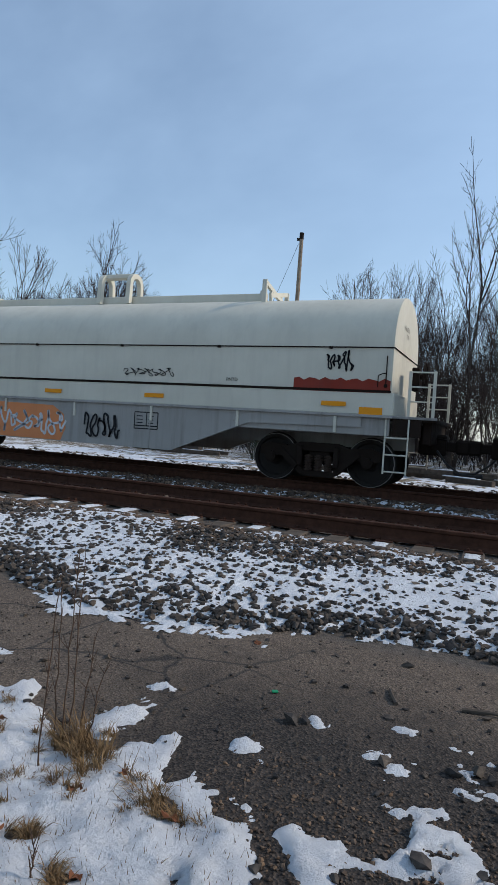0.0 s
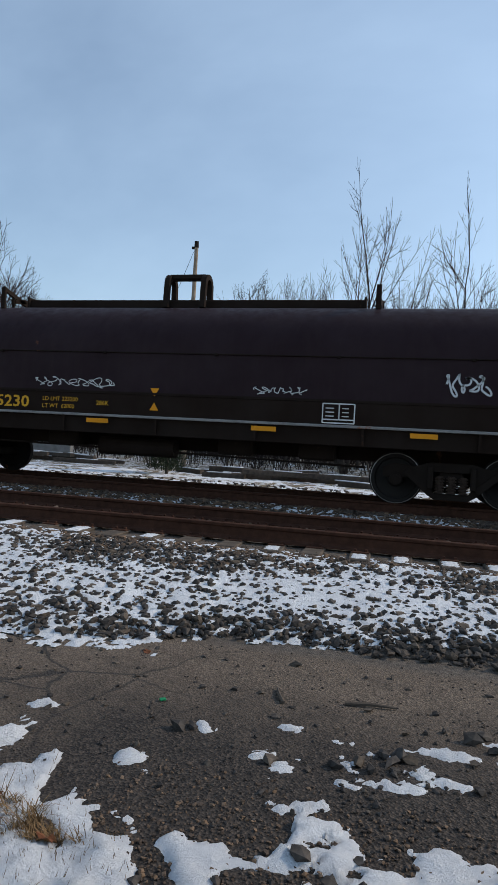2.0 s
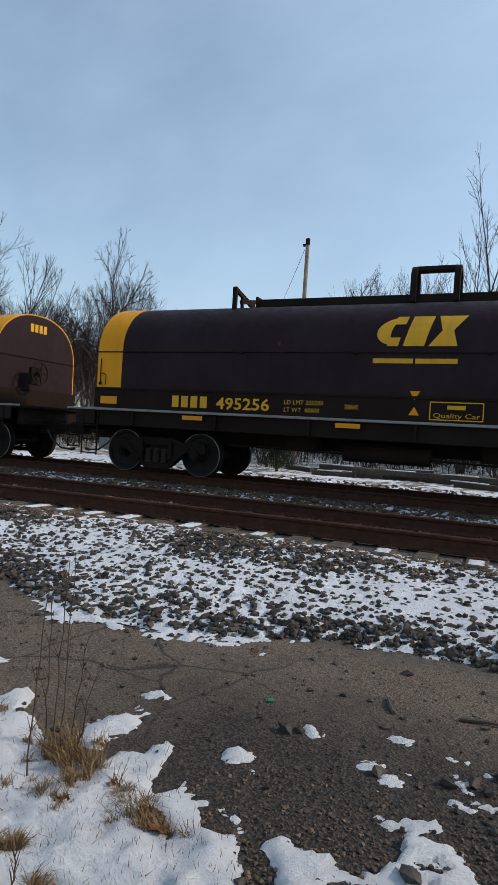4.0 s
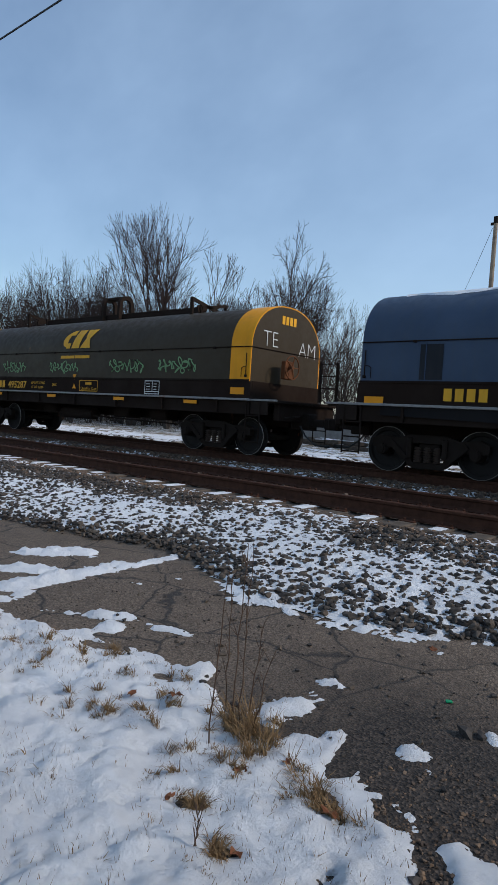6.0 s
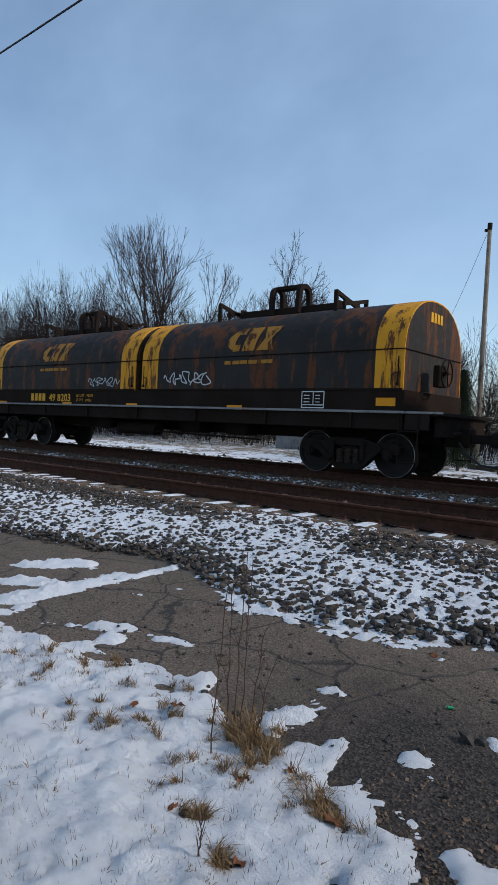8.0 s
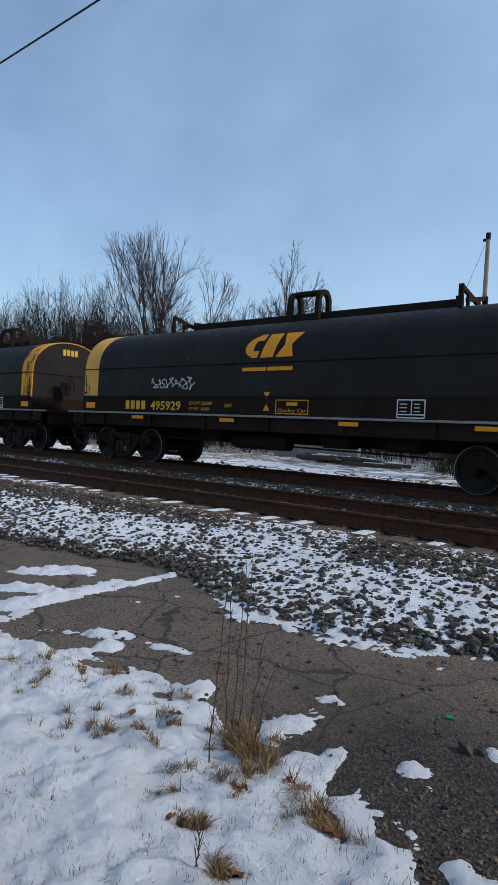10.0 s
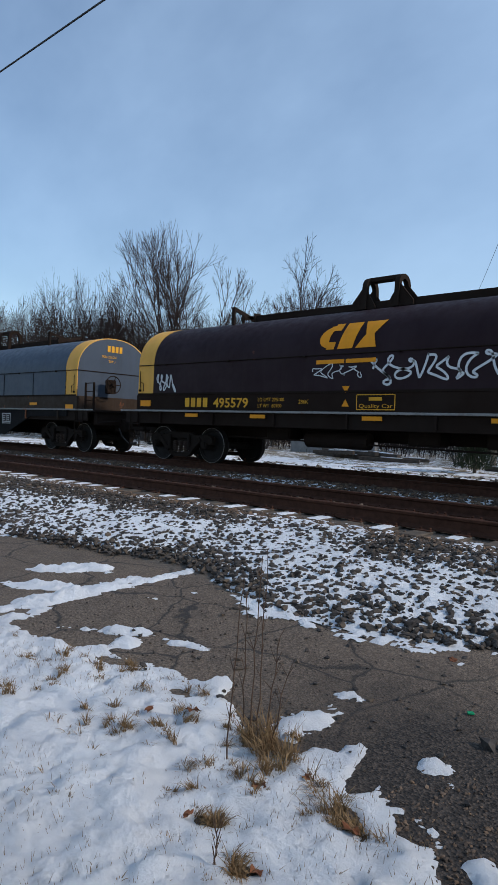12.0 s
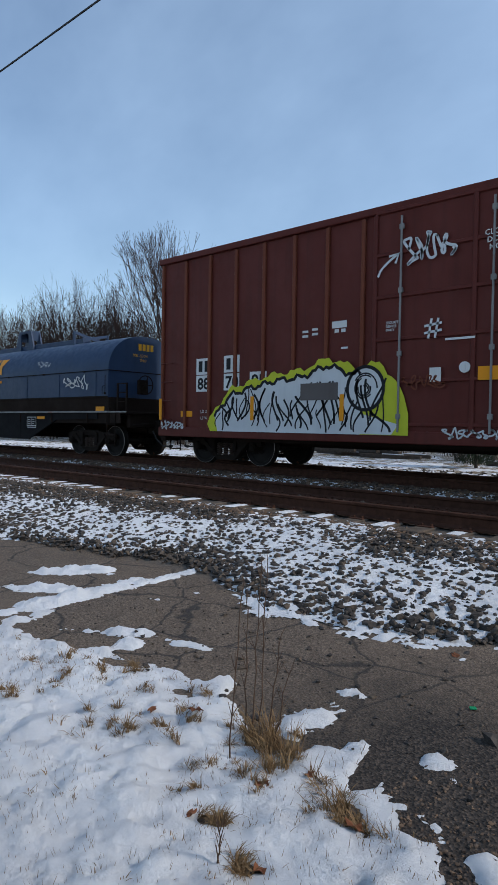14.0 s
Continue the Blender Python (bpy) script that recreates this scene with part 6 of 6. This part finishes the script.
for i in range(9):
    plant(woods.choice((SHRUB, WOODS)), -7 + i * 1.7 + woods.uniform(-0.5, 0.5), woods.uniform(37, 43), woods.uniform(10.0, 11.8), woods.uniform(0, 360), woods.uniform(6.0, 7.5))


def cedar():
    """A small dense evergreen made of many sprays."""
    tree = tagged(new("cedar_bush"), "small dark green cedar beside the utility pole", "shrub")
    tree.location = (-8.0, 20.6, float(ground_z(np.array(-8.0), np.array(20.6))))
    bm = bmesh.new()
    rod(bm, (0, 0, -0.05), (0, 0, 2.6), 0.06, 6, 0.02)
    part("trunk", bm, M_BARK, tree)
    rng = np.random.default_rng(5)
    vs, fs = [], []
    for i in range(8000):
        z = rng.uniform(0.15, 3.3)
        r = (0.85 - 0.22 * z) * math.sqrt(rng.random()) * (1 + 0.25 * math.sin(z * 5 + i % 7))
        a = rng.uniform(0, 6.28)
        p = np.array([r * math.cos(a), r * math.sin(a), z])
        d = np.array([math.cos(a) * 0.6, math.sin(a) * 0.6, rng.uniform(0.2, 1.0)]) * rng.uniform(0.10, 0.22)
        side = np.array([-math.sin(a), math.cos(a), rng.uniform(-0.4, 0.4)]) * 0.018
        b = len(vs)
        vs += [tuple(p - side), tuple(p + side), tuple(p + d)]
        fs.append((b, b + 1, b + 2))
    part("crown", mesh_from("crown", vs, fs, M_CEDAR), M_CEDAR, tree, "dense dark evergreen sprays")


cedar()


# ---- pole, wires, things beyond the tracks ----
def utility_pole():
    pole = tagged(new("utility_pole"), "weathered wooden utility pole leaning slightly", "pole")
    z = float(ground_z(np.array(-8.8), np.array(24.5)))
    pole.location, pole.rotation_euler = (-8.8, 24.5, z), (0, radians(0.4), 0)
    bm = bmesh.new()
    rod(bm, (0, 0, -0.1), (0, 0, 9.3), 0.11, 12, 0.078)
    part("shaft", bm, M_POLE, pole)
    bm = bmesh.new()
    rod(bm, (0, 0, 9.1), (0, 0, 9.36), 0.09, 10)
    box(bm, (-0.12, 0, 9.1), (0.14, 0.08, 0.10), 0.01)
    part("cap", bm, M_TRUCK, pole)


utility_pole()


def cable(name, a, b, sag, r, label):
    a, b = Vector(a), Vector(b)
    pts = [a.lerp(b, k / 40) - Vector((0, 0, sag * 4 * (k / 40) * (1 - k / 40))) for k in range(41)]
    side = (b - a).orthogonal().normalized()
    over = (b - a).normalized().cross(side)
    vs = [p + (side * math.cos(k * math.pi / 3) + over * math.sin(k * math.pi / 3)) * r for p in pts for k in range(6)]
    fs = [(i * 6 + k, i * 6 + (k + 1) % 6, i * 6 + 6 + (k + 1) % 6, i * 6 + 6 + k) for i in range(40) for k in range(6)]
    return tagged(part(name, mesh_from(name, vs, fs, M_WIRE), M_WIRE, None), label, "cable")


cable("guy_wire", (-8.85, 24.5, 9.1), (-16.8, 38.4, 6.8), 0.25, 0.008, "thin wire slanting down from the wooden pole")
cable("overhead_cable", (-60, 5.2, 7.905), (60, 5.2, 7.905), 0.70, 0.015, "black overhead cable strung along the tracks")
for px in (-60.1, 60.1):
    bm = bmesh.new()
    rod(bm, (0, 0, -0.1), (0, 0, 8.3), 0.15, 12, 0.11)
    cp = part("cable_pole", bm, M_POLE, None)
    cp.location = (px, 5.2, float(ground_z(np.array(px), np.array(5.2))))
    tagged(cp, "tall wooden pole carrying the overhead cable", "pole")


def undergrowth():
    """Dead brush and saplings along the edge of the woods."""
    rng = np.random.default_rng(77)
    vs, fs = [], []
    for i in range(14000):
        x, y = rng.uniform(-75, 26), 23 + 25 * math.sqrt(rng.random())
        h = rng.uniform(0.25, 1.0) * (0.25 + max(0.0, y - 25) * 0.20) * (0.8 + 0.4 * math.sin(x * 0.7))
        z = float(np.interp(y, (15.5, 30, 60), (0.12, 0.2, 0.6)))
        dx, dy = rng.normal(0, 0.22) * h, rng.normal(0, 0.15) * h
        w = rng.uniform(0.008, 0.018)
        for k in range(3):
            q = len(vs)
            ex, ey, ez = (dx, dy, h) if k == 0 else (dx * 0.5 + rng.normal(0, 0.3) * h * 0.5, dy * 0.5 + rng.normal(0, 0.2) * h * 0.5, h * rng.uniform(0.6, 1.0))
            s0 = 0.0 if k == 0 else rng.uniform(0.2, 0.5)
            bx, by, bz = x + dx * s0, y + dy * s0, z + h * s0
            vs += [(bx - w, by, bz), (bx + w, by, bz), (bx, by + w, bz), (x + ex, y + ey, z + ez)]
            fs += [(q, q + 1, q + 3), (q + 1, q + 2, q + 3), (q + 2, q, q + 3)]
    ob = new("undergrowth", mesh_from("undergrowth", vs, fs, M_TWIG))
    tagged(ob, "tangled leafless brush at the edge of the woods", "brush", kind="stuff")


undergrowth()


def timber_pile(x, y, n, seed, label):
    """Old ties and boards thrown in a low heap."""
    rng = random.Random(seed)
    for i in range(n):
        bm = bmesh.new()
        box(bm, (0, 0, 0), (rng.uniform(1.2, 2.6), 0.22, 0.17), 0.012)
        t = part("old_tie", bm, M_TIE, None)
        px, py = x + rng.uniform(-2.2, 2.2), y + rng.uniform(-0.9, 0.9)
        t.location = (px, py, float(ground_z(np.array(px), np.array(py))) + 0.08 + 0.17 * (i % 3 == 2))
        t.rotation_euler = (rng.uniform(-0.03, 0.03), rng.uniform(-0.03, 0.03), rng.uniform(-0.5, 0.5))
        tagged(t, label, "railway tie", "old ties beyond the tracks")
        bm = bmesh.new()
        box(bm, (rng.uniform(-0.3, 0.3), 0, 0.10), (rng.uniform(0.7, 1.3), 0.2, 0.03), 0.012)
        part("snow_cap", bm, M_SNOW, t, "snow lying on top")


timber_pile(-5.6, 21.5, 11, 1, "discarded dark wooden railway tie capped with snow")
timber_pile(-14.8, 24.5, 12, 2, "discarded dark wooden railway tie capped with snow")
timber_pile(-1.5, 20.5, 6, 3, "discarded dark wooden railway tie capped with snow")


def low_wall():
    wall = tagged(new("concrete_wall"), "low grey concrete wall beyond the tracks", "wall", kind="structure")
    wall.location = (-18.2, 27.5, float(ground_z(np.array(-18.2), np.array(27.5))))
    bm = bmesh.new()
    box(bm, (0, 0, 0.42), (5.2, 0.3, 0.9), 0.02)
    part("wall", bm, M_CONC, wall)
    bm = bmesh.new()
    box(bm, (0, 0, 0.90), (5.3, 0.42, 0.09), 0.02)
    part("coping", bm, M_CONC, wall)


low_wall()


# ---- plants and litter on the lot ----
def snow_z(x, y):
    return float(max(snow_top(np.array(x), np.array(y)), ground_z(np.array(x), np.array(y))))


def grass_tuft(x, y, r, h, n, seed, label="dry tan grass tuft poking through snow"):
    rng = np.random.default_rng(seed)
    vs, fs = [], []
    hubs = [(rng.normal(0, r * 0.7), rng.normal(0, r * 0.45), rng.uniform(0.5, 1.15), rng.uniform(0, 6.28)) for _ in range(5)]
    for i in range(int(n * 0.9)):
        hx, hy, tall, lay = hubs[i % 5]
        a, q = rng.uniform(0, 6.28), 0.45 * r * math.sqrt(rng.random())
        p = np.array([hx + q * math.cos(a), hy + q * math.sin(a), -0.01])
        b = rng.uniform(0, 6.28)
        out = np.array([math.cos(b), math.sin(b), 0]) * rng.uniform(0.2, 1.5) + np.array([math.cos(lay), math.sin(lay), 0]) * 0.6
        ln, fall = h * tall * rng.uniform(0.25, 0.85), rng.uniform(-0.25, 0.45)
        w = np.array([-math.sin(b), math.cos(b), 0]) * rng.uniform(0.0010, 0.0024)
        m1 = p + np.array([0, 0, ln * 0.5]) + out * ln * 0.14
        m2 = p + np.array([0, 0, ln * 0.85]) + out * ln * 0.42
        m3 = p + np.array([0, 0, ln * (0.85 + fall)]) + out * ln * 0.78
        k = len(vs)
        vs += [tuple(v) for v in (p - w, p + w, m1 + w, m1 - w, m2 + w * 0.8, m2 - w * 0.8, m3)]
        fs += [(k, k + 1, k + 2, k + 3), (k + 3, k + 2, k + 4, k + 5), (k + 5, k + 4, k + 6)]
    ob = new("grass_tuft", mesh_from("grass_tuft", vs, fs, M_GRASS))
    ob.location = (x, y, snow_z(x, y) - 0.015)
    return tagged(ob, label, "grass", "grass tufts in the snow", "stuff")


for i, (x, y, r, h, n) in enumerate(((-1.62, 2.10, 0.090, 0.16, 420), (-1.73, 2.20, 0.060, 0.20, 260), (-1.56, 2.02, 0.05, 0.10, 200), (-1.22, 2.03, 0.085, 0.13, 420),
                                     (-1.09, 1.96, 0.07, 0.10, 300), (-1.24, 1.93, 0.05, 0.08, 160), (-1.54, 1.65, 0.050, 0.11, 520), (-1.29, 1.55, 0.046, 0.11, 480),
                                     (-1.53, 1.86, 0.04, 0.07, 160), (-2.09, 2.06, 0.04, 0.07, 170), (-2.14, 1.92, 0.05, 0.06, 200), (-1.75, 1.63, 0.03, 0.06, 120),
                                     (-1.61, 1.91, 0.035, 0.08, 120), (-1.80, 1.84, 0.03, 0.07, 100), (-1.38, 2.10, 0.04, 0.10, 120), (-2.24, 2.19, 0.05, 0.06, 160))):
    grass_tuft(x, y, r, h, n, 100 + i)
tuft_rng = random.Random(4)
for i in range(190):
    x, y = tuft_rng.uniform(-4.2, -0.9), tuft_rng.uniform(0.95, 2.4)
    if snow_cover(np.array(x), np.array(y)) > 0.03:
        grass_tuft(x, y, tuft_rng.uniform(0.01, 0.04), tuft_rng.uniform(0.03, 0.065), tuft_rng.randint(5, 40), 200 + i, "short dry grass blades standing in snow")
for i in range(64):
    x, y = tuft_rng.uniform(-3.5, -1.5), tuft_rng.uniform(1.6, 2.4)
    if snow_cover(np.array(x), np.array(y)) > 0.015:
        grass_tuft(x, y, tuft_rng.uniform(0.02, 0.045), tuft_rng.uniform(0.05, 0.085), tuft_rng.randint(60, 190), 600 + i)


M_WEED = rough_mat("dry_weed_stalk", (0.045, 0.025, 0.016), (0.11, 0.065, 0.042), 9, 0.9, 0.2)


def snow_blades():
    """Single dry blades standing through the snow sheet."""
    rng = np.random.default_rng(88)
    vs, fs = [], []
    for i in range(4500):
        x, y = rng.uniform(-4.6, -0.75), rng.uniform(0.75, 2.5)
        if fbm(np.array(x * 1.8), np.array(y * 1.8), 3) < 0.42 + 0.14 * max(0, 1.9 - y) or snow_cover(np.array(x), np.array(y)) < 0.01:
            continue
        z, h, a = snow_z(x, y), rng.uniform(0.010, 0.036), rng.uniform(0, 6.28)
        q = len(vs)
        vs += [(x - 0.0017, y, z - 0.01), (x + 0.0017, y, z - 0.01), (x, y + 0.0017, z - 0.01), (x + 0.5 * h * math.cos(a), y + 0.5 * h * math.sin(a), z + h)]
        fs += [(q, q + 1, q + 3), (q + 1, q + 2, q + 3), (q + 2, q, q + 3)]
    ob = new("snow_grass", mesh_from("snow_grass", vs, fs, M_GRASS))
    tagged(ob, "sparse dry grass blades standing through snow", "grass", kind="stuff")


snow_blades()


def weed(x, y, h, lean, seed):
    """A tall dead stalk with a few side twigs."""
    rng = random.Random(seed)
    ob = tagged(new("dead_weed"), "tall dry brown weed stalk growing by the snow edge", "weed", "dead weed stalks")
    ob.location = (x, y, snow_z(x, y) - 0.01)
    pts = [Vector((lean * k / 8 * h + rng.uniform(-0.006, 0.006), rng.uniform(-0.006, 0.006), h * k / 8)) for k in range(9)]
    vs = [v for ring in tube_rows(pts, [0.0038 - 0.00025 * k for k in range(9)], 5) for v in ring]
    part("stalk", mesh_from("stalk", vs, [(i * 5 + k, i * 5 + (k + 1) % 5, i * 5 + 5 + (k + 1) % 5, i * 5 + 5 + k) for i in range(8) for k in range(5)], M_WEED), M_WEED, ob)
    for k in range(9):
        p = pts[rng.randint(2, 8)]
        bm = bmesh.new()
        rod(bm, (0, 0, 0), Vector((rng.uniform(-0.035, 0.035), rng.uniform(-0.035, 0.035), rng.uniform(0.03, 0.08))), 0.002, 4, 0.001)
        part("twig", bm, M_WEED, ob).location = p


for i, (x, y, h, l) in enumerate(((-1.77, 1.98, 0.78, 0.08), (-1.83, 2.20, 0.86, 0.05), (-1.80, 2.22, 0.82, 0.03), (-1.78, 2.26, 0.50, 0.12), (-1.70, 2.20, 0.36, 0.2), (-1.86, 2.18, 0.62, 0.02), (-1.33, 1.46, 0.11, 0.05))):
    weed(x, y, h, l, i)


def leaf(x, y, size, seed):
    rng = random.Random(seed)
    bm = bmesh.new()
    n = 12
    c = bm.verts.new((0, 0, 0.008))
    rim = []
    for k in range(n):
        a = 2 * math.pi * k / n
        r = size * (0.55 + 0.45 * abs(math.sin(a * 2.5))) * rng.uniform(0.8, 1.1)
        rim.append(bm.verts.new((r * math.cos(a), r * 0.7 * math.sin(a), rng.uniform(0, 0.5) * size)))
    for k in range(n):
        bm.faces.new((c, rim[k], rim[(k + 1) % n]))
    ext = bmesh.ops.extrude_face_region(bm, geom=bm.faces[:])
    bmesh.ops.translate(bm, vec=(0, 0, 0.0012), verts=[v for v in ext["geom"] if isinstance(v, bmesh.types.BMVert)])
    ob = part("dead_leaf", bm, M_LEAF, None)
    ob.location, ob.rotation_euler = (x, y, snow_z(x, y)), (rng.uniform(-0.3, 0.3), rng.uniform(-0.3, 0.3), rng.uniform(0, 6))
    tagged(ob, "curled red-brown dead oak leaf", "leaf", "dead leaves")


for i, (x, y, s) in enumerate(((-1.57, 3.86, 0.035), (-2.10, 2.10, 0.045), (-1.50, 1.88, 0.042), (-1.24, 1.56, 0.040), (-1.12, 1.93, 0.045), (-1.42, 2.08, 0.03), (-2.32, 2.02, 0.03), (-1.60, 1.60, 0.03))):
    leaf(x, y, s, i)


def loose_stone(x, y, s, seed, label="loose angular grey stone on asphalt", m=None):
    rng = np.random.default_rng(seed)
    me = mesh_from("loose_stone", (stone_shape(rng) * s).tolist(), ICO_F.tolist(), m or M_STONE)
    ob = new("loose_stone", me)
    ob.location = (x, y, snow_z(x, y) + s * 0.35)
    return tagged(ob, label, "stone", "loose stones on the lot")


for i, (x, y, s) in enumerate(((-0.27, 2.14, 0.045), (-0.16, 2.02, 0.03), (-0.07, 2.18, 0.025), (-0.05, 2.04, 0.022), (-0.51, 1.94, 0.025), (-0.75, 1.85, 0.028), (-0.73, 1.80, 0.024),
                               (-0.99, 2.92, 0.048), (-0.94, 2.95, 0.03), (-0.60, 4.0, 0.035), (-0.22, 2.81, 0.035), (-0.12, 2.87, 0.035), (-0.07, 2.83, 0.03), (0.41, 3.29, 0.04), (0.47, 3.35, 0.038),
                               (0.60, 3.11, 0.036), (0.39, 2.81, 0.03), (-0.03, 2.56, 0.024), (-0.50, 2.75, 0.03), (0.02, 2.92, 0.04), (0.06, 3.0, 0.04), (-0.02, 2.98, 0.03), (0.10, 2.97, 0.03),
                               (0.04, 2.86, 0.028), (0.50, 3.20, 0.03), (0.66, 3.28, 0.04), (0.56, 3.24, 0.028), (0.71, 4.45, 0.05))):
    loose_stone(x, y, s, 300 + i)
lot_rng = random.Random(12)
for i in range(170):
    x, y = lot_rng.uniform(-3.4, 1.4), lot_rng.uniform(2.3, 4.2)
    loose_stone(x, y, lot_rng.uniform(0.007, 0.024), 400 + i, "small loose pebble on asphalt")


def stick(x, y, length, turn):
    bm = bmesh.new()
    rod(bm, (-length / 2, 0, 0), (0, 0.008, 0.004), 0.011, 6)
    rod(bm, (0, 0.008, 0.004), (length / 2, 0, 0), 0.010, 6, 0.006)
    ob = part("stick", bm, M_TIE, None)
    ob.location, ob.rotation_euler = (x, y, 0.012), (0, 0, radians(turn))
    tagged(ob, "short dark stick lying on asphalt", "stick")


stick(-0.60, 3.48, 0.20, 110)
stick(-0.10, 3.52, 0.28, 8)


def glass_shard(x, y):
    m, nt, b = shader("green_glass")
    b.inputs["Base Color"].default_value = (0.01, 0.22, 0.09, 1)
    b.inputs["Roughness"].default_value = 0.15
    bm = bmesh.new()
    box(bm, (0, 0, 0.008), (0.035, 0.022, 0.012), 0.003)
    ob = part("glass_shard", bm, m, None)
    ob.location, ob.rotation_euler = (x, y, 0.002), (0, 0, 0.6)
    tagged(ob, "small shard of green bottle glass", "glass shard")


glass_shard(-1.19, 3.19)

# ---- nearest ballast stones, each on its own ----
ballast_edge = tagged(new("ballast_edge"), "loose grey stones along the ballast toe", "stones", kind="structure")
edge_rng = np.random.default_rng(31)
EDGE_MESHES = [mesh_from("stone", stone_shape(edge_rng).tolist(), ICO_F.tolist(), M_STONE) for _ in range(10)]
for i in range(290):
    x = edge_rng.uniform(-4.6, 1.6)
    y = float(toe_line(x)) - 0.05 + abs(edge_rng.normal(0, 0.18))
    s = edge_rng.uniform(0.018, 0.044)
    o = part("stone", EDGE_MESHES[i % 10], M_STONE, ballast_edge)
    o.location = (x, y, float(ground_z(np.array(x), np.array(y))) + s * 0.45)
    o.rotation_euler, o.scale = (0, 0, edge_rng.uniform(0, 6.28)), (s, s, s)


# ---- the train runs ----
def travelled(t):
    return 15.07 * t + 0.0312 * t * t


def motions():
    for car, centre in TRAIN:
        walk(car, [(k * 0.5, pose(centre - travelled(k * 0.5), FAR_Y, RAIL_Z)) for k in range(29)])
    for w in WHEELSETS:
        x, y, z = w.location
        walk(w, [(k / 30, pose(x, y, z, 0, -math.degrees(travelled(k / 30) / 0.457) % 360, 0)) for k in range(421)])


motions()
